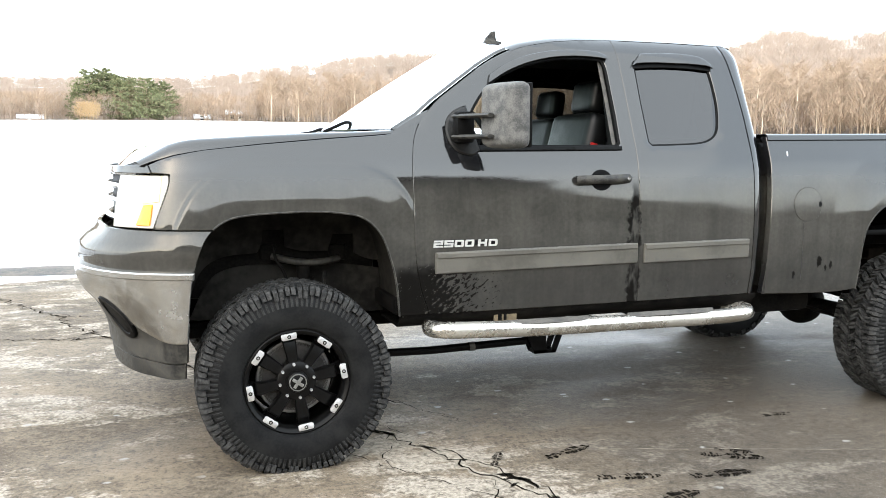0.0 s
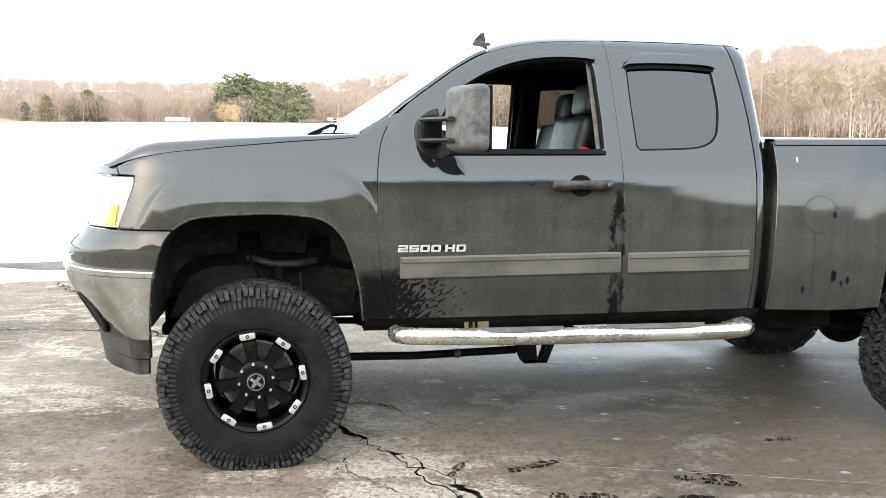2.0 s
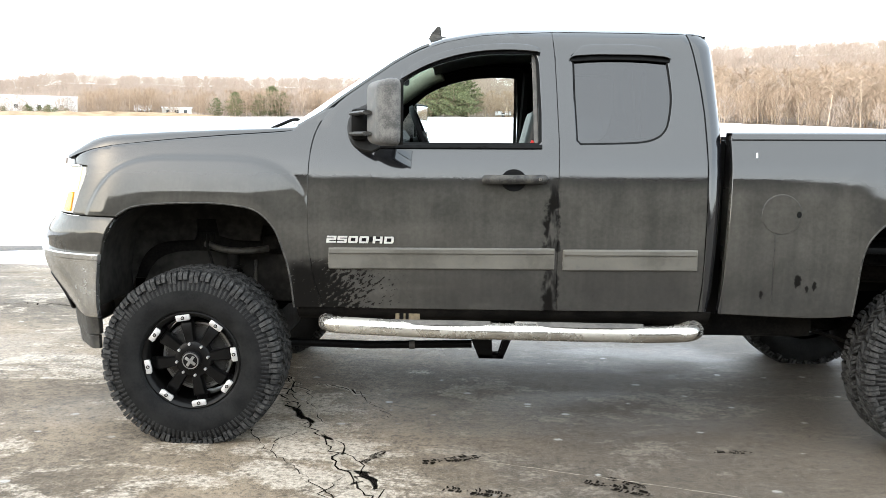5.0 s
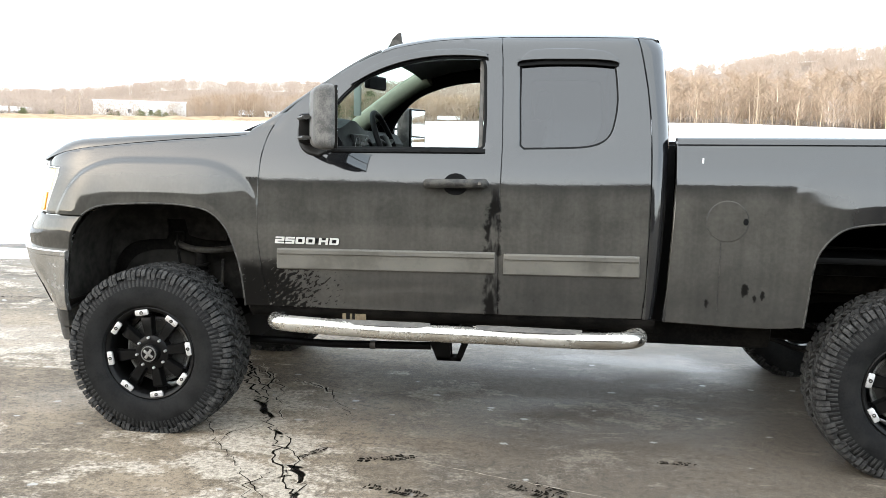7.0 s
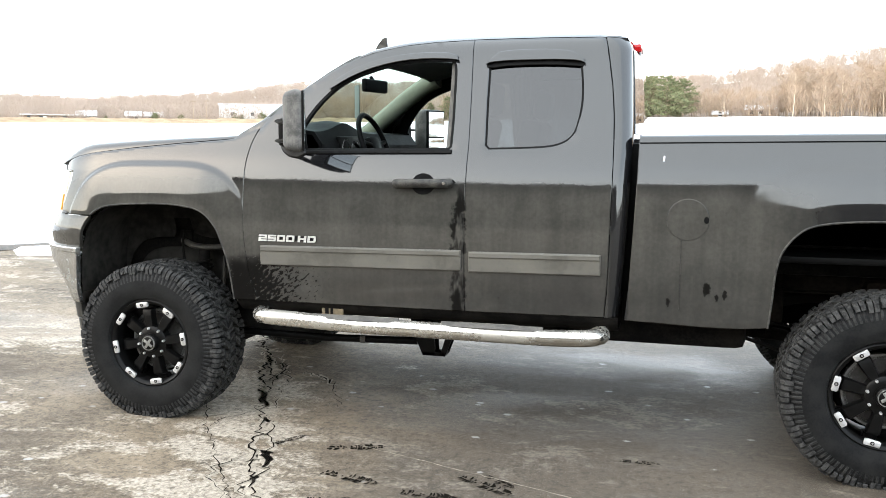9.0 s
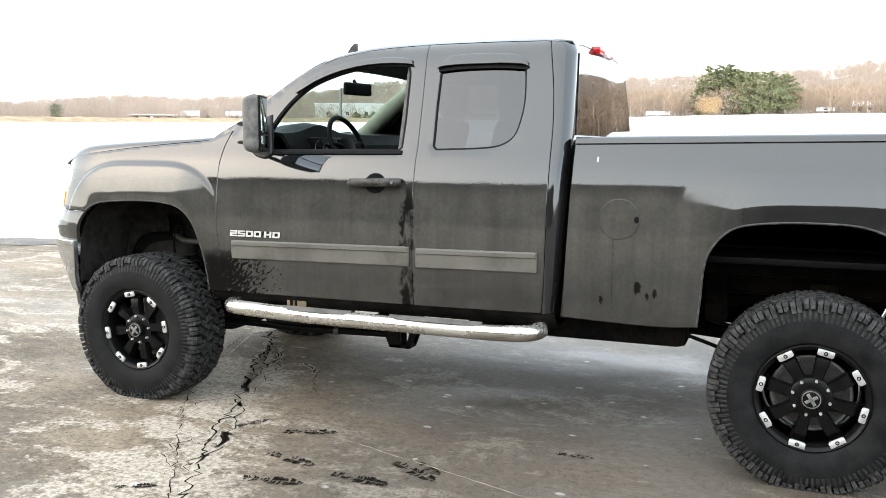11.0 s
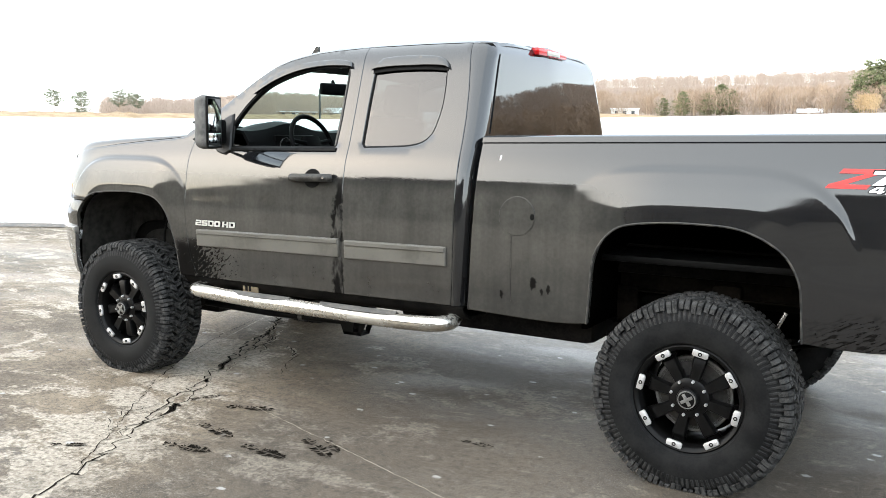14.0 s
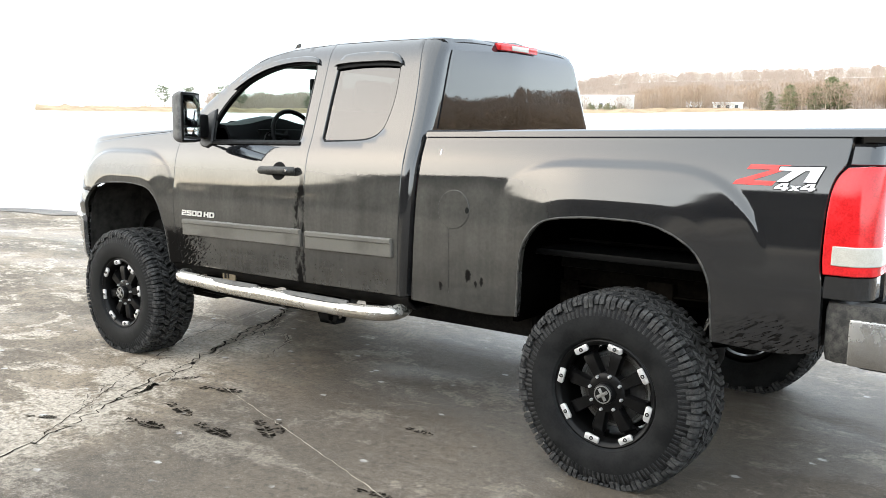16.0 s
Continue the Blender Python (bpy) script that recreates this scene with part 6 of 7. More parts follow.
bm = lathe(bmesh.new(), [(0.0005, -0.106), (0.052, -0.106), (0.080, -0.104), (0.088, -0.098), (0.090, -0.05), (0.0005, -0.05)], 40)
part("hub_face", bm, SATIN, wheel)
bm = lathe(bmesh.new(), [(0.0005, -0.138), (0.032, -0.138), (0.038, -0.135), (0.045, -0.131), (0.047, -0.126), (0.049, -0.104)], 36)
part("centre_cap", bm, SATIN, wheel, "black centre cap with a pale cross mark")
bm = lathe(bmesh.new(), [(0.0345, -0.1365), (0.0355, -0.140), (0.0385, -0.140), (0.040, -0.134)], 36)
part("cap_ring", bm, CAPM, wheel)
for an in (45, 135):
    bm = bmesh.new()
    box(bm, (-0.007, -0.1415, -0.029), (0.007, -0.137, 0.029), 0.001, m=pose(0, 0, 0, 0, an, 0))
    part("cap_mark", bm, CAPM, wheel)
WHEEL_Y = -0.918


def turn_wheel(w, deg):
    """Turns the wheel on its axle; the flattened tyre keeps its foot on the ground."""
    for o in w.children:
        if o.name.split(".")[0] not in ("tyre", "tread", "sidewall_ribs"):
            o.matrix_basis = pose(0, 0, 0, 0, deg, 0) @ o.matrix_basis


wheel.matrix_basis = pose(0, WHEEL_Y, HUB_Z, 0, 0, 0)
others = [copy_thing(wheel, pose(AXLE_R, WHEEL_Y, HUB_Z, 0, 0, 0)), copy_thing(wheel, pose(0, -WHEEL_Y, HUB_Z, 0, 0, 180)), copy_thing(wheel, pose(AXLE_R, -WHEEL_Y, HUB_Z, 0, 0, 180))]
turn_wheel(wheel, -9.5)
turn_wheel(others[0], 13)


# ---- chassis and running gear ----
for side in (-1, 1):
    bm = tube(rounded([(-0.75, side * 0.42, 0.74), (0.5, side * 0.42, 0.72), (0.75, side * 0.43, 0.60), (3.0, side * 0.43, 0.60), (3.3, side * 0.43, 0.76), (4.1, side * 0.43, 0.78), (4.6, side * 0.43, 0.72)], 0.15), 0.075, 4, 1.0)
    part("frame_rail", bm, FRAMEM, truck, "grimy black chassis rail")
    # rocker under the doors
    bm = grid([[(x, side * y, z) for x in np.linspace(0.50, 2.50, 12)] for y, z in ((0.975, 0.675), (0.968, 0.655), (0.935, 0.62), (0.90, 0.60), (0.60, 0.60))])
    part("rocker_panel", thicken(bm, 0.01), FRAMEM, truck, "muddy black rocker panel")
    # side step: polished tube with bent ends and two pads
    yb = side * 1.065
    bm = tube(rounded([(0.68, side * 0.86, 0.595), (0.635, side * 0.99, 0.600), (0.70, yb, 0.602), (1.2, yb, 0.585), (2.2, yb, 0.582), (2.38, yb, 0.590), (2.44, side * 0.98, 0.592), (2.39, side * 0.86, 0.592)], 0.11, 8), 0.040, 18)
    step = part("side_step", bm, POLISHED, truck, "polished tubular side step with worn pads")
    for x0, x1 in ((0.98, 1.44), (1.66, 2.16)):
        rows = []
        for i, x in enumerate(np.linspace(x0, x1, 14)):
            e = 0.4 + 0.6 * abs(math.sin(math.pi * i / 13)) ** 0.4
            rows.append([(x, yb + w * 0.034 * e, 0.588 + 0.0415 * math.cos(w * 0.95) + 0.004) for w in np.linspace(-1, 1, 7)])
        part("step_pad", thicken(grid(rows), 0.006), GREYSTEP, step, "worn grey step pad")
    for x in (0.86, 1.53, 2.22):
        part("step_bracket", boxes(((x - 0.03, side * 0.62, 0.565), (x + 0.03, side * 1.05, 0.59)), bevel=0.006), FRAMEM, step)
    # lift-kit arm and its drop bracket
    bm = tube([(0.12, side * 0.50, 0.385), (0.8, side * 0.49, 0.372), (1.36, side * 0.48, 0.385)], 0.022, 12)
    arm = part("support_arm", bm, BLACKP, truck, "black tubular lift-kit support arm")
    part("arm_sleeve", tube([(1.02, side * 0.487, 0.376), (1.05, side * 0.486, 0.377)], 0.026, 12), GREYSTEP, arm)
    bm = bmesh.new()
    for dy, pts in [(dy, pts) for dy in (-0.045, 0.035) for pts in ([(1.33, 0.52), (1.36, 0.41), (1.40, 0.315), (1.475, 0.315), (1.468, 0.42), (1.455, 0.52)], [(1.50, 0.315), (1.53, 0.315), (1.575, 0.43), (1.59, 0.52), (1.53, 0.52), (1.535, 0.43)])]:
        lo = [bm.verts.new((x, side * 0.475 + dy, z)) for x, z in pts]
        hi = [bm.verts.new((x, side * 0.475 + dy + 0.01, z)) for x, z in pts]
        bm.faces.new(lo)
        bm.faces.new(hi[::-1])
        for i in range(len(pts)):
            j = (i + 1) % len(pts)
            bm.faces.new((lo[j], lo[i], hi[i], hi[j]))
    box(bm, (1.40, side * 0.475 - 0.045, 0.315), (1.53, side * 0.475 + 0.045, 0.335), 0.002)
    box(bm, (1.34, side * 0.475 - 0.045, 0.45), (1.58, side * 0.475 + 0.045, 0.52), 0.004)
    bmesh.ops.recalc_face_normals(bm, faces=bm.faces)
    part("drop_bracket", bm, BLACKP, truck, "black bolted drop bracket", smooth=False)
    # front suspension: arms, knuckle, shock
    part("upper_arm", tube(rounded([(-0.05, side * 0.60, 0.925), (0.06, side * 0.66, 0.90), (0.18, side * 0.66, 0.895), (0.28, side * 0.60, 0.905)], 0.05), 0.017, 10), MUDDY, truck, "dusty grey upper control arm")
    part("lower_arm", tube(rounded([(-0.22, side * 0.42, 0.42), (0.0, side * 0.76, 0.32), (0.24, side * 0.42, 0.42)], 0.06), 0.032, 10), FRAMEM, truck)
    part("steering_knuckle", boxes(((-0.06, side * 0.70, 0.30), (0.06, side * 0.80, 0.76)), bevel=0.03), FRAMEM, truck)
    part("front_shock", tube([(0.10, side * 0.66, 0.42), (0.10, side * 0.62, 0.90)], [0.034] * 2, 12), FRAMEM, truck)
    part("brake_hose", tube(rounded([(-0.04, side * 0.60, 0.98), (-0.035, side * 0.63, 0.91), (0.0, side * 0.68, 0.86), (0.03, side * 0.70, 0.74)], 0.06), 0.008, 8), FRAMEM, truck)
    for x0, x1, z0, z1 in ((-0.10, -0.02, 0.90, 0.98), (0.24, 0.33, 0.89, 0.97)):
        part("arm_bracket", boxes(((x0, side * 0.52, z0), (x1, side * 0.56, z1)), bevel=0.01), FRAMEM, truck)
    part("tie_rod", tube([(-0.10, side * 0.74, 0.60), (-0.12, side * 0.40, 0.62)], 0.014, 8), FRAMEM, truck)
    part("sway_link", tube([(0.20, side * 0.60, 0.55), (0.21, side * 0.58, 0.84)], 0.010, 8), MUDDY, truck)
    bm = bmesh.new()
    coil = [(0.10 + 0.05 * math.cos(a), side * 0.63 + 0.05 * math.sin(a), 0.60 + 0.22 * a / 31.4) for a in np.linspace(0, 31.4, 70)]
    sweep(bm, coil, 0.008, 6)
    part("coil_spring", bm, FRAMEM, truck)
    # leaf springs and rear shock
    bm = bmesh.new()
    for k in range(4):
        ln = 0.72 - 0.13 * k
        rows = [[(AXLE_R + ln * t, side * 0.53 + w, 0.565 - 0.018 * k + 0.09 * t * t) for w in (-0.035, 0.035)] for t in np.linspace(-1, 1, 13)]
        g = thicken(grid(rows), 0.012)
        me = bpy.data.meshes.new("leaf")
        g.to_mesh(me)
        g.free()
        bm.from_mesh(me)
        bpy.data.meshes.remove(me)
    part("leaf_spring", bm, FRAMEM, truck, "stack of rusty leaf springs")
    bm = tube([(AXLE_R + 0.16, side * 0.66, 0.42), (AXLE_R + 0.315, side * 0.61, 0.75)], 0.010, 12)
    sh = part("rear_shock", bm, CHROME, truck, "bright rear shock absorber")
    part("shock_body", tube([(AXLE_R + 0.15, side * 0.662, 0.40), (AXLE_R + 0.235, side * 0.635, 0.66)], 0.026, 12), WHITEM, sh)
bm = tube([(AXLE_R, -0.80, HUB_Z), (AXLE_R, -0.2, HUB_Z), (AXLE_R, 0.2, HUB_Z), (AXLE_R, 0.80, HUB_Z)], 0.05, 14)
ax = part("rear_axle", bm, FRAMEM, truck)
bm = bmesh.new()
bmesh.ops.create_uvsphere(bm, u_segments=20, v_segments=12, radius=0.17, matrix=Matrix.Translation((AXLE_R, 0.0, HUB_Z)) @ Matrix.Diagonal((0.95, 0.85, 0.9, 1)))
part("differential", bm, FRAMEM, ax)
part("front_axle", tube([(0, -0.80, HUB_Z), (0, 0.80, HUB_Z)], 0.035, 12), FRAMEM, truck)
part("front_crossmember", boxes(((-0.18, -0.45, 0.30), (0.26, 0.45, 0.50)), bevel=0.04), FRAMEM, truck)
part("skid_plate", boxes(((-0.50, -0.42, 0.50), (-0.18, 0.42, 0.56)), bevel=0.02), FRAMEM, truck)
part("gearbox", boxes(((0.5, -0.22, 0.46), (1.5, 0.22, 0.80)), bevel=0.08), FRAMEM, truck)
part("transfer_case", boxes(((1.42, -0.20, 0.44), (1.72, 0.26, 0.72)), bevel=0.08), FRAMEM, truck)
part("drive_shaft", tube([(1.7, 0.0, 0.58), (AXLE_R - 0.15, 0.0, 0.44)], 0.045, 14), FRAMEM, truck)
part("fuel_tank", boxes(((1.95, -0.72, 0.50), (3.10, -0.10, 0.78)), bevel=0.05), FRAMEM, truck)
part("exhaust_pipe", tube(rounded([(0.9, 0.30, 0.56), (2.2, 0.32, 0.56), (3.1, 0.36, 0.62), (3.5, 0.42, 0.78), (4.1, 0.55, 0.66), (4.5, 0.95, 0.60)], 0.12), 0.04, 12), FRAMEM, truck)
part("spare_tyre", lathe(bmesh.new(), [(0.20, -0.10), (0.36, -0.12), (0.39, -0.08), (0.39, 0.08), (0.36, 0.12), (0.20, 0.10)], 40, True), RUBBER, truck, matrix=pose(4.22, 0, 0.72, 90, 0, 0))
part("engine_bay", boxes(((-0.50, -0.54, 0.72), (0.48, 0.54, 1.38)), bevel=0.03), FRAMEM, truck)
part("cab_floor", boxes(((0.48, -0.93, 0.66), (2.48, 0.93, 0.74)), bevel=0.02), FRAMEM, truck)
part("bed_underbody", boxes(((2.60, -0.56, 0.86), (4.50, 0.56, 0.95)), bevel=0.02), FRAMEM, truck)
part("brake_cable", tube(rounded([(2.9, -0.50, 0.58), (3.2, -0.53, 0.50), (3.5, -0.56, 0.40)], 0.2), 0.010, 8), FRAMEM, truck)
tag = part("hanging_tag", boxes(((0.98, -0.955, 0.600), (1.10, -0.945, 0.655)), bevel=0.003), simple("brown_tag", (0.15, 0.115, 0.07), 0.8), truck, "worn brown sticker under the sill")
for x0, x1, z0, z1 in ((1.0, 1.02, 0.612, 0.643), (1.03, 1.045, 0.612, 0.643)):
    part("tag_bar", boxes(((x0, -0.9565, z0), (x1, -0.954, z1))), BLACKP, tag)

# ---- towing mirrors ----
for side in (-1, 1):
    ym = 1.02
    bm = bmesh.new()
    box(bm, (0.858, side * 1.06, 1.450), (0.966, side * 1.268, 1.750), 0.042, segs=4)
    for v in bm.verts:
        # the shell is rounded off towards the nose
        k = (0.966 - v.co.x) / 0.11
        if k > 0.4:
            v.co.z += (1.60 - v.co.z) * 0.16 * (k - 0.4)
            v.co.y += (side * 1.18 - v.co.y) * 0.22 * (k - 0.4)
        v.co.x += 0.42 * (abs(v.co.y) - 1.06) - 0.02
    bmesh.ops.subdivide_edges(bm, edges=bm.edges[:], cuts=1, use_grid_fill=True)
    shell = part("side_mirror", bm, SHELL, truck, "large towing mirror in scratched dusty grey plastic")
    glass = bmesh.new()
    box(glass, (0.966, side * 1.085, 1.548), (0.973, side * 1.248, 1.732), 0.02)
    box(glass, (0.966, side * 1.085, 1.466), (0.973, side * 1.248, 1.540), 0.02)
    for v in glass.verts:
        v.co.x += 0.42 * (abs(v.co.y) - 1.06) - 0.02
    part("mirror_pane", glass, MIRROR, shell)
    bm = boxes(((0.958, side * 1.073, 1.456), (0.971, side * 1.258, 1.743)), bevel=0.02)
    for v in bm.verts:
        v.co.x += 0.42 * (abs(v.co.y) - 1.06) - 0.02
    part("pane_surround", bm, BLACKP, shell)
    for z in (1.505, 1.600):
        bm = bmesh.new()
        sweep(bm, [(0.775, side * 0.95, z), (0.812, side * 1.06, z), (0.865, side * 1.18, z)], [0.026, 0.024, 0.022], 10, True, 0.45)
        part("mirror_arm", bm, DUSTYBLACK, shell)
    base = [(0.745, 1.53), (0.752, 1.58), (0.78, 1.615), (0.82, 1.638), (0.85, 1.648), (0.872, 1.52), (0.895, 1.445), (0.86, 1.425), (0.80, 1.435), (0.762, 1.47)]
    part("mirror_base", panel(base, gap=0, step=0.03, d=0.014, depth=0.03, side=side, round_edge=0.008), SAIL, shell)
    part("base_gasket", panel(inset(base, -0.006), gap=0, step=0.03, d=0.006, depth=0.01, side=side), BLACKP, shell)
    part("mirror_foot", boxes(((0.765, side * 0.93, 1.475), (0.86, side * 1.0, 1.625)), bevel=0.025), BLACKP, shell)

# ---- cab interior ----
def seat(y, x=1.42):
    bm = bmesh.new()
    box(bm, (x - 0.28, y - 0.26, 0.98), (x + 0.24, y + 0.26, 1.14), 0.06, segs=3)
    s = part("seat_cushion", bm, LEATHER, truck, "black leather front seat")
    bm = bmesh.new()
    box(bm, (-0.07, -0.25, 0.0), (0.07, 0.25, 0.58), 0.055, m=pose(x + 0.22, y, 1.08, 0, 14, 0), segs=3)
    part("backrest", bm, LEATHER, s)
    bm = bmesh.new()
    box(bm, (-0.05, -0.135, 0.0), (0.05, 0.135, 0.18), 0.05, m=pose(x + 0.385, y, 1.65, 0, 8, 0), segs=3)
    part("headrest", bm, LEATHER, s)
    for dy in (-0.06, 0.06):
        part("headrest_post", tube([(x + 0.36, y + dy, 1.58), (x + 0.385, y + dy, 1.69)], 0.007, 8), CHROME, s)
    bm = bmesh.new()
    box(bm, (-0.04, -0.256, 0.395), (0.0, -0.250, 0.412), 0.001, m=pose(x + 0.22, y, 1.08, 0, 14, 0))
    part("seat_mark", bm, REDM, s, "small red embroidered mark")


seat(-0.42, 1.36)
seat(0.42, 1.52)
bm = boxes(((2.02, -0.72, 0.98), (2.40, 0.72, 1.14)), bevel=0.05)
bench = part("rear_bench", bm, LEATHER, truck, "black leather rear bench")
part("bench_back", boxes(((2.36, -0.72, 1.08), (2.46, 0.72, 1.52)), bevel=0.04), LEATHER, bench)
# dash with hood over the dials
rows = []
for x, z in ((0.50, 1.49), (0.66, 1.555), (0.80, 1.57), (0.90, 1.555), (0.945, 1.49), (0.93, 1.30), (0.90, 1.05), (0.80, 0.85)):
    rows.append([(x, y, z + (0.055 * math.exp(-((y + 0.42) / 0.2) ** 2) if 0.6 < x < 0.94 and z > 1.4 else 0)) for y in np.linspace(-0.84, 0.84, 27)])
dash = part("dashboard", thicken(grid(rows), 0.02), CABBLACK, truck, "dark dashboard")
for y in (-0.66, -0.2, 0.1, 0.62):
    bm = lathe(bmesh.new(), [(0.045, 0.0), (0.045, 0.02), (0.038, 0.024), (0.034, 0.012), (0.001, 0.010)], 20)
    part("air_vent", bm, DUSTYBLACK, dash, matrix=pose(0.94, y, 1.42, 0, 0, 0) @ pose(0, 0, 0, 0, 0, -90))
part("gauge_panel", boxes(((0.925, -0.61, 1.395), (0.950, -0.23, 1.535)), bevel=0.018), BLACKP, dash, "dark gauge panel")
for y, r in ((-0.52, 0.048), (-0.40, 0.030), (-0.30, 0.048)):
    bm = lathe(bmesh.new(), [(r, 0.0), (r + 0.001, 0.004), (r + 0.005, 0.004), (r + 0.006, 0.0)], 24)
    part("gauge_ring", bm, BRIGHT, dash, matrix=pose(0.951, y, 1.468, 0, 0, 0) @ pose(0, 0, 0, 0, 0, 90))
part("column_stalk", tube([(1.02, -0.49, 1.47), (1.03, -0.60, 1.50)], 0.009, 8), BLACKP, dash)
part("centre_stack", boxes(((0.90, -0.14, 1.0), (0.965, 0.14, 1.42)), bevel=0.02), BLACKP, dash)
bm = bmesh.new()
ringpts = [(0.0, 0.19 * math.cos(a), 0.19 * math.sin(a)) for a in np.linspace(0, 2 * math.pi, 41)]
sweep(bm, ringpts, 0.015, 10, False)
wm = pose(1.09, -0.42, 1.476, 0, -22, 0)
bmesh.ops.transform(bm, matrix=wm, verts=bm.verts)
sw = part("steering_wheel", bm, CABBLACK, truck, "black steering wheel")
bm = bmesh.new()
box(bm, (-0.03, -0.075, -0.06), (0.015, 0.075, 0.06), 0.025)
for a, b in (((0, 0.06, 0.01), (0, 0.185, 0.03)), ((0, -0.06, 0.01), (0, -0.185, 0.03)), ((0, 0.03, -0.05), (0, 0.06, -0.18)), ((0, -0.03, -0.05), (0, -0.06, -0.18))):
    sweep(bm, [a, b], 0.014, 8)
bmesh.ops.transform(bm, matrix=wm, verts=bm.verts)
part("wheel_spokes", bm, CABBLACK, sw)
part("steering_column", tube([(1.07, -0.42, 1.465), (0.88, -0.42, 1.39)], 0.045, 12), CABBLACK, truck)
bm = bmesh.new()
box(bm, (-0.02, -0.13, -0.04), (0.015, 0.13, 0.04), 0.03, m=pose(0.93, 0.02, 1.847, 0, 0, -12), segs=3)
rv = part("rear_view_mirror", bm, CABBLACK, truck)
part("mirror_stem", tube([(0.915, 0.02, 1.88), (0.90, 0.02, 1.905)], 0.012, 8), CABBLACK, rv)
# headliner, sun visors, inner posts, inner door skins
rows = [[(x, w * 0.68, roof_edge(x) + 0.025 - 0.02 * abs(w) ** 3 - 0.02) for w in np.linspace(-1, 1, 9)] for x in np.linspace(1.10, 2.42, 8)]
part("headliner", thicken(grid(rows), 0.012), HEADL, truck, "dark grey headliner")
for y in (-0.36, 0.36):
    bm = bmesh.new()
    box(bm, (0, -0.19, -0.008), (0.15, 0.19, 0.008), 0.006, m=pose(1.07, y, 1.955, 0, -6, 0))
    part("sun_visor", bm, BEIGE, truck)
for side in (-1, 1):
    part("inner_post", tube([screen(v, side * 0.93, -0.03) for v in np.linspace(0.1, 1.0, 10)], 0.060 if side > 0 else 0.022, 10), BEIGE if side > 0 else CABBLACK, truck)
    part("window_channel", panel([(1.640, 1.470), (1.656, 1.470), (1.650, 1.75), (1.644, 1.895), (1.628, 1.900), (1.634, 1.75)], gap=0, step=0.03, d=-0.022, depth=0.006, side=side), GREYSTEP, truck, "grey felt window channel")
    bm = panel([(0.64, 0.74), (1.73, 0.74), (1.73, 1.452), (0.80, 1.445), (0.66, 1.42)], gap=0, step=0.08, d=-0.07, depth=0.02, side=side)
    part("door_inner_skin", bm, CABBLACK, truck)
    bm = panel([(1.78, 0.74), (2.43, 0.74), (2.43, 1.46), (1.78, 1.46)], gap=0, step=0.08, d=-0.06, depth=0.02, side=side)
    part("door_inner_skin", bm, CABBLACK, truck)
    bm = tube([(1.70, side * 0.83, 1.44), (1.715, side * 0.73, 1.75), (1.72, side * 0.65, 1.94)], 0.04, 8)
    part("inner_post", bm, CABBLACK, truck)
    part("door_frame_inner", panel([(p[0], p[1]) for p in inset(WIN_F, -0.05)], [inset(WIN_F, 0.004)], gap=0, step=0.04, d=-0.035, depth=0.01, side=side), CABBLACK, truck)
part("passenger_pane", panel(inset(WIN_F, 0.004), gap=0, step=0.06, d=-0.02, depth=0.004, side=1), SIDEGLASS, truck)
bm = bmesh.new()
box(bm, (-0.003, -0.055, -0.10), (0.003, 0.055, 0.10), 0.002, m=pose(0.83, -0.03, 1.75, 0, 0, 35))
part("hanging_card", bm, CARDM, truck, "grey card hanging from the rear-view mirror")


# ---- cracks, prints and crumbs on the lot ----
def crack(pts, width, seed, wander=0.03, rim=0.0, mat=None):
    """A jagged dark crack along a line, with a ragged width."""
    rs = random.Random(seed)
    fine = []
    for a, b in zip(pts, pts[1:]):
        n = max(2, int(math.dist(a, b) / 0.035))
        for k in range(n):
            t = k / n
            fine.append((a[0] + (b[0] - a[0]) * t + rs.gauss(0, wander * 0.55), a[1] + (b[1] - a[1]) * t + rs.gauss(0, wander * 0.55)))
    if rim:
        bm, last = bmesh.new(), None
        for i, (x, y) in enumerate(fine):
            q, p = fine[min(i + 3, len(fine) - 1)], fine[max(i - 3, 0)]
            d = Vector((q[0] - p[0], q[1] - p[1])).normalized() if q != p else Vector((1, 0))
            k = min(1, (i + 1) / 5, (len(fine) - i) / 5) * (0.35 + 0.65 * abs(noise.noise(Vector((x * 4, y * 4, seed)))) * 2)
            w0, w1 = rim * k * rs.uniform(0.3, 1.0), rim * k * rs.uniform(0.3, 1.0)
            pair = bm.verts.new((x - d.y * w0, y + d.x * w0, 0.0015)), bm.verts.new((x + d.y * w1, y - d.x * w1, 0.0015))
            if last:
                bm.faces.new((last[0], last[1], pair[1], pair[0]))
            last = pair
        bmesh.ops.recalc_face_normals(bm, faces=bm.faces)
        part("salt_rim", bm, SALT, pave, smooth=False)
    bm = bmesh.new()
    prev = None
    for i, (x, y) in enumerate(fine):
        q = fine[min(i + 1, len(fine) - 1)]
        p = fine[max(i - 1, 0)]
        d = Vector((q[0] - p[0], q[1] - p[1])).normalized() if q != p else Vector((1, 0))
        w = width * rs.uniform(0.15, 1.0) * min(1, (i + 1) / 4, (len(fine) - i) / 4)
        a, b = bm.verts.new((x - d.y * w, y + d.x * w, 0.0045)), bm.verts.new((x + d.y * w, y - d.x * w, 0.0045))
        if prev:
            bm.faces.new((prev[0], prev[1], b, a))
        prev = (a, b)
    bmesh.ops.recalc_face_normals(bm, faces=bm.faces)
    part("crack", bm, mat or CRACKM, pave, smooth=False)


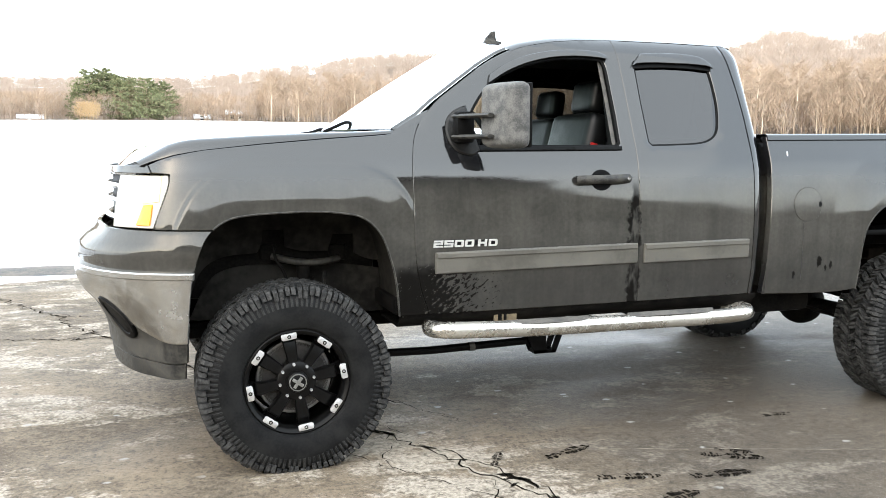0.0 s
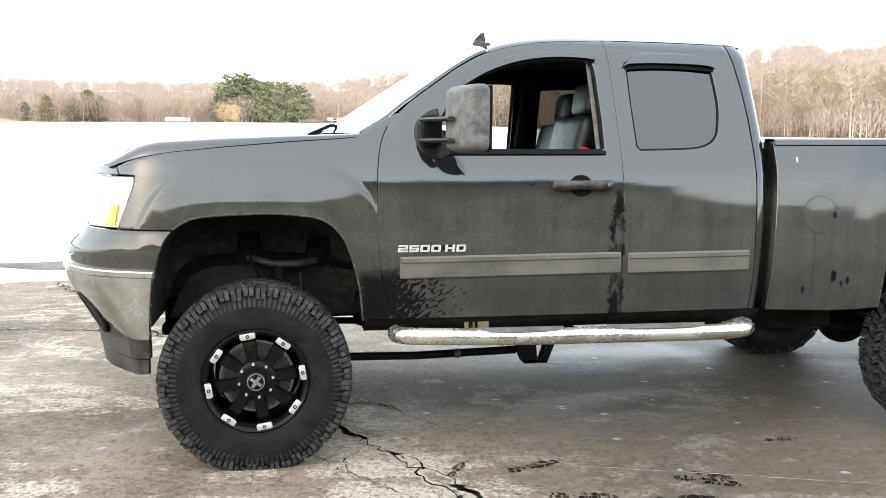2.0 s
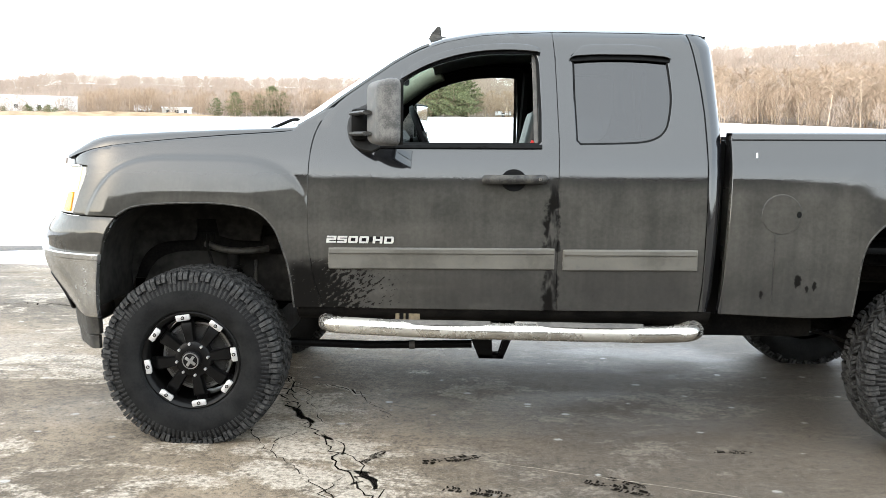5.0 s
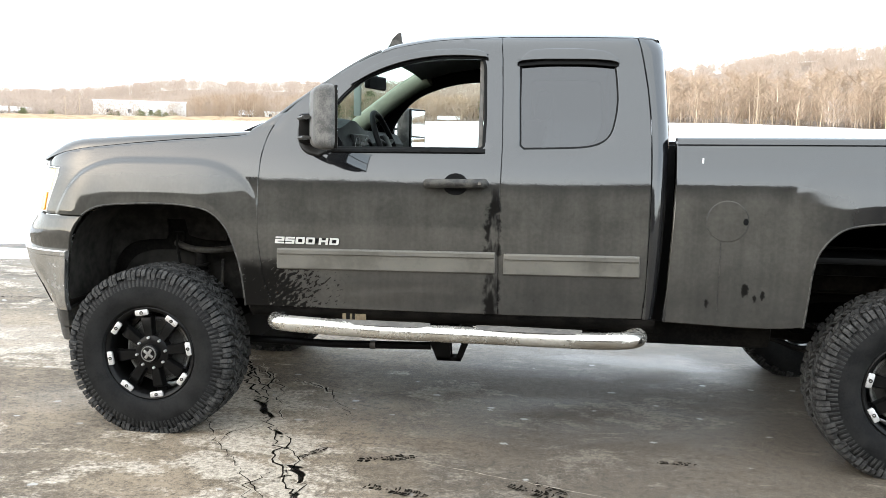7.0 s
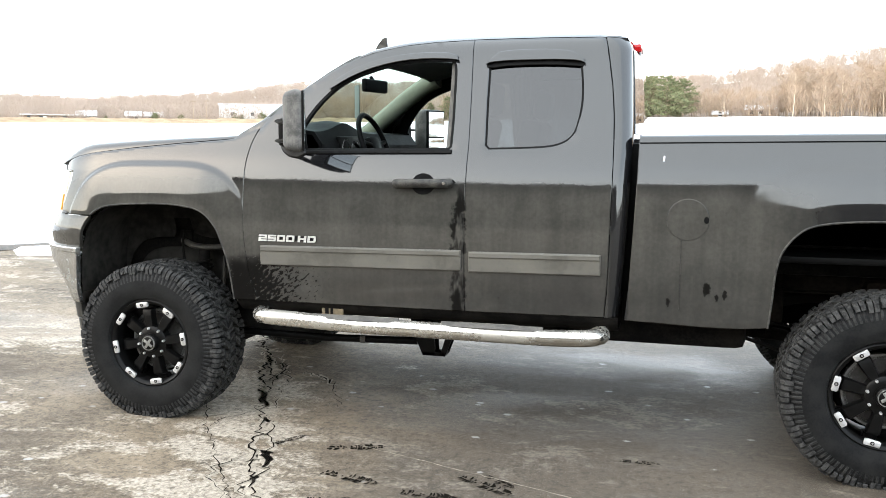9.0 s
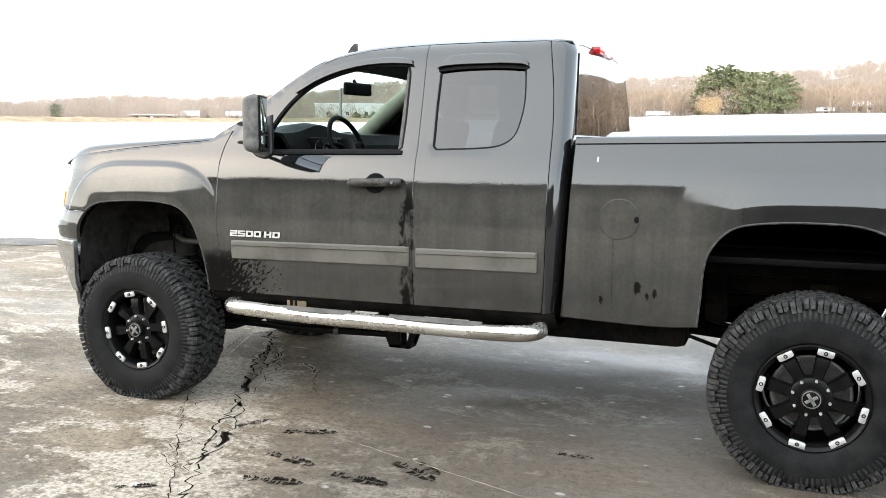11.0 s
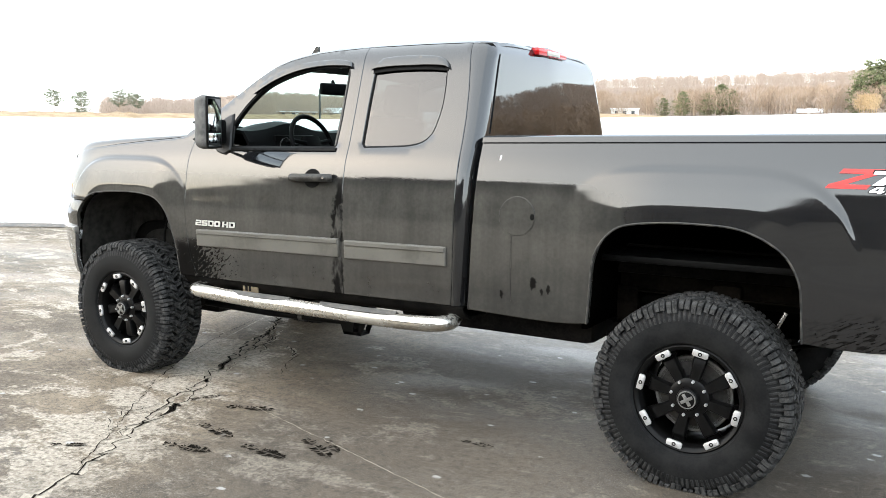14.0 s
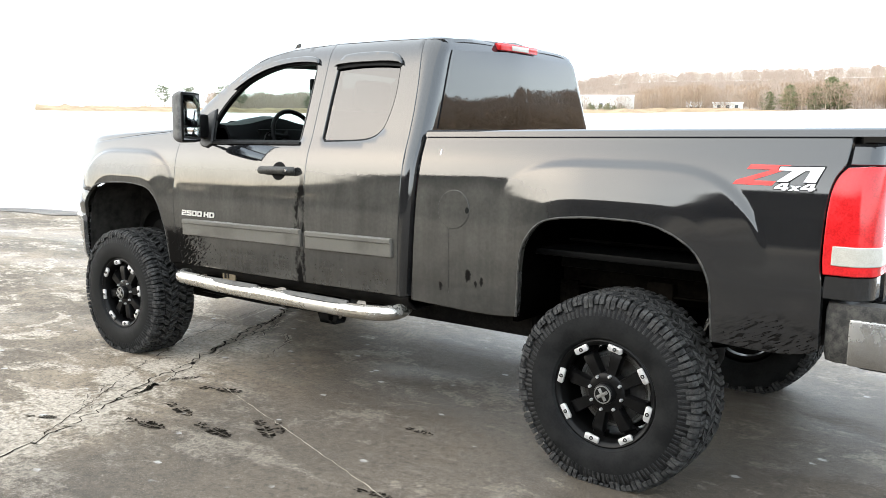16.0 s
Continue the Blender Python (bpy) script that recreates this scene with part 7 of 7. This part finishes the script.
crack([(-0.10, 0.50), (0.26, -0.12), (0.346, -0.285), (0.424, -0.52), (0.525, -0.77), (0.607, -0.88), (0.664, -1.06), (0.774, -1.35), (0.893, -1.6), (1.11, -1.98), (1.32, -2.5), (1.5, -3.1)], 0.007, 1, 0.03, 0.085)
crack([(0.05, 0.45), (0.36, -0.05), (0.44, -0.25), (0.52, -0.55), (0.60, -0.80)], 0.0050, 2, 0.03, 0.03)
crack([(0.607, -0.88), (0.74, -1.06), (0.86, -1.30), (0.95, -1.62)], 0.0050, 3, 0.03, 0.06)
crack([(0.503, -0.04), (0.687, -0.147), (0.81, -0.362), (0.96, -0.653)], 0.0043, 4)
crack([(0.525, -0.77), (0.42, -0.95), (0.40, -1.2)], 0.0036, 5)
crack([(0.78, -1.35), (0.90, -1.42), (0.98, -1.60), (0.93, -1.78), (1.05, -1.95)], 0.0043, 6, 0.03, 0.06)
crack([(0.80, -1.45), (0.72, -1.62), (0.82, -1.80), (1.0, -2.0)], 0.0043, 7, 0.03, 0.06)
crack([(0.55, -0.80), (0.517, -0.705), (0.341, -0.456), (0.267, -0.282), (0.129, -0.009), (0.05, 0.266), (-0.11, 0.527), (-0.131, 0.709)], 0.012, 12, 0.03, 0.05)
crack([(0.267, -0.282), (0.331, -0.192), (0.253, 0.057), (0.085, 0.285)], 0.008, 13, 0.03, 0.04)
crack([(0.42, 0.027), (0.58, -0.059), (0.768, -0.228)], 0.012, 14, 0.03, 0.07)
crack([(1.25, -1.17), (1.548, -1.266), (2.10, -1.445), (2.629, -1.622), (3.2, -1.81)], 0.0036, 15, 0.006, 0.0, SALT)
crack([(0.12, -0.60), (0.054, -0.451), (-0.16, 0.12), (-0.37, 0.689)], 0.007, 16, 0.006, 0.0, SALT)
crack([(-2.4, 4.9), (-1.43, 3.24), (-1.25, 2.67), (-0.93, 2.12), (-0.49, 1.24), (-0.10, 0.50)], 0.012, 8, 0.06)
crack([(-1.43, 3.24), (-0.6, 2.9), (0.3, 2.4)], 0.010, 9, 0.05)
crack([(-3.6, 2.2), (-2.6, 2.4), (-1.5, 2.3), (-0.93, 2.12)], 0.010, 10, 0.06)
crack([(-0.38, 0.57), (-0.19, -0.01), (0.047, -0.56), (0.373, -1.11), (0.936, -1.88), (1.286, -2.38)], 0.004, 11, 0.012)


def footprint(x, y, turn, seed, size=1.0):
    """Wet marks of a boot's cleats."""
    rs = random.Random(seed)
    bm = bmesh.new()
    u = -0.15
    while u < 0.15:
        u += rs.uniform(0.011, 0.016)
        if -0.055 < u < -0.02 and rs.random() < 0.7:
            continue
        w = 0.046 * math.sqrt(max(0.05, 1 - ((u - 0.06) / 0.10) ** 2)) if u > -0.03 else 0.034 * math.sqrt(max(0.05, 1 - ((u + 0.10) / 0.058) ** 2))
        for v0, v1 in ((-w, -0.1 * w), (0.1 * w, w)):
            if rs.random() < 0.18:
                continue
            v0, v1 = v0 * rs.uniform(0.7, 1.1), v1 * rs.uniform(0.7, 1.1)
            thick, lean = rs.uniform(0.003, 0.0065), rs.uniform(0.1, 0.45)
            ring = [(u - thick - lean * abs(v0), v0), (u - thick * 1.3, (v0 + v1) / 2), (u - thick - lean * abs(v1), v1), (u + thick - lean * abs(v1), v1), (u + thick * 1.2, (v0 + v1) / 2), (u + thick - lean * abs(v0), v0)]
            bm.faces.new([bm.verts.new((a * size, b * size, 0.0036)) for a, b in ring])
    bmesh.ops.recalc_face_normals(bm, faces=bm.faces)
    part("wet_footprint", bm, CRACKM, pave, smooth=False, matrix=pose(x, y, 0, 0, 0, turn))


for i, (x, y, turn) in enumerate(((1.26, -1.21, 20), (1.79, -1.68, -4), (1.43, -1.84, 8), (1.98, -1.50, -28), (1.37, -1.58, -12), (0.92, -2.12, 30), (2.03, -1.44, -35), (2.62, -1.03, 0), (0.90, -1.20, 60), (2.95, -1.75, 10))):
    footprint(x, y, turn, 40 + i, 0.95 if i < 5 else 0.6)


# ---- buildings and poles on the far shore ----
WALLW = simple("white_siding", (0.62, 0.61, 0.58), 0.8, 0, 0.06, 0.6, 0.2, 0.02)
WALLB = simple("brown_siding", (0.22, 0.15, 0.10), 0.8, 0, 0.15, 0.6, 0.2, 0.02)
WALLP = simple("pale_brown_siding", (0.40, 0.32, 0.25), 0.8, 0, 0.1, 0.6, 0.2, 0.02)
ROOFS = simple("snowy_roof", (0.7, 0.71, 0.73), 0.8, 0, 0.1, 0.4, 0.2, 0.03)
PANE = simple("dark_far_window", (0.05, 0.055, 0.06), 0.2, 0, 0.2, 1.0)


def building(name, label, az, r, wide, high, deep, wall, gable, windows):
    """A far house or hall with its storey, windows, door and roof, facing the lot."""
    x, y, z = at_bearing(az, interp(az, SHORE_R) + r)
    root = empty(name)
    tagged(root, label, "building", "buildings on the far shore")
    root.matrix_basis = pose(x, y, z, 0, 0, az)
    part("wall", boxes(((-wide / 2, 0, -1.5), (wide / 2, deep, high)), bevel=0.05), wall, root)
    bm = bmesh.new()
    if gable:
        rows = [[(sx * (wide / 2 + 0.4), sy, sz) for sy, sz in ((-0.5, high - 0.1), (deep / 2, high + deep * 0.28), (deep + 0.5, high - 0.1))] for sx in (-1, 1)]
        bm.free()
        bm = thicken(grid(rows), 0.25)
        part("roof", bm, ROOFS, root, smooth=False)
        g = bmesh.new()
        for sx in (-1, 1):
            g.faces.new([g.verts.new((sx * wide / 2, yy, zz)) for yy, zz in ((0, high), (deep, high), (deep / 2, high + deep * 0.26))])
        part("gable_wall", thicken(g, 0.1), wall, root, smooth=False)
    else:
        box(bm, (-wide / 2 - 0.3, -0.3, high), (wide / 2 + 0.3, deep + 0.3, high + 0.35), 0.05)
        part("roof", bm, ROOFS, root)
    for i in range(windows):
        cx = -wide / 2 + wide * (i + 0.7) / (windows + 0.4)
        part("window", boxes(((cx - 0.55, -0.06, high * 0.40), (cx + 0.55, 0.05, high * 0.40 + 1.2)), bevel=0.02), PANE, root)
    part("door", boxes(((-wide * 0.04 - 0.5, -0.05, 0.0), (-wide * 0.04 + 0.5, 0.06, 2.05)), bevel=0.02), WALLB if wall is WALLW else WALLW, root)


for args in (("long_hall", "long white hall with a flat snowy roof", 27.1, 22, 30, 6.4, 12, WALLW, False, 4),
             ("trailer", "small white trailer by the shore", 18.6, 8, 9.5, 3.0, 3, WALLW, False, 3),
             ("shed", "low brown shed with a snowy roof", 39.9, 12, 14, 2.3, 7, WALLB, False, 4),
             ("house", "small white house with a snowy roof", 37.7, 16, 5.5, 2.4, 6, WALLW, True, 2),
             ("house", "small white house with a snowy roof", 35.0, 18, 4.5, 2.6, 5, WALLW, True, 2),
             ("house", "small white house with a snowy roof", 33.8, 20, 5.5, 2.5, 5, WALLW, True, 2),
             ("house", "small white house with a snowy roof", 20.6, 14, 5, 2.4, 6, WALLW, True, 2),
             ("house", "pale brown house half hidden by bare trees", -4.8, 20, 9, 2.6, 5, WALLP, True, 3),
             ("shed", "low pale shed under bare trees", -2.4, 14, 4.5, 1.2, 4, WALLP, True, 1),
             ("shed", "low pale shed by the pines", 7.5, 6, 7, 0.9, 4, WALLP, True, 0)):
    building(*args)
for az in (31.4, 30.6, 24.3, 21.4):
    x, y, z = at_bearing(az, interp(az, SHORE_R) + 5)
    pl = empty("utility_pole")
    tagged(pl, "pale wooden utility pole on the far shore", "pole", "utility poles")
    pl.matrix_basis = pose(x, y, z, 0, 0, az)
    part("post", tube([(0, 0, -1), (0, 0, 7.5)], [0.16, 0.11], 8), BARK, pl)
    part("cross_arm", boxes(((-0.9, -0.06, 6.9), (0.9, 0.06, 7.05)), bevel=0.01), BARK, pl)
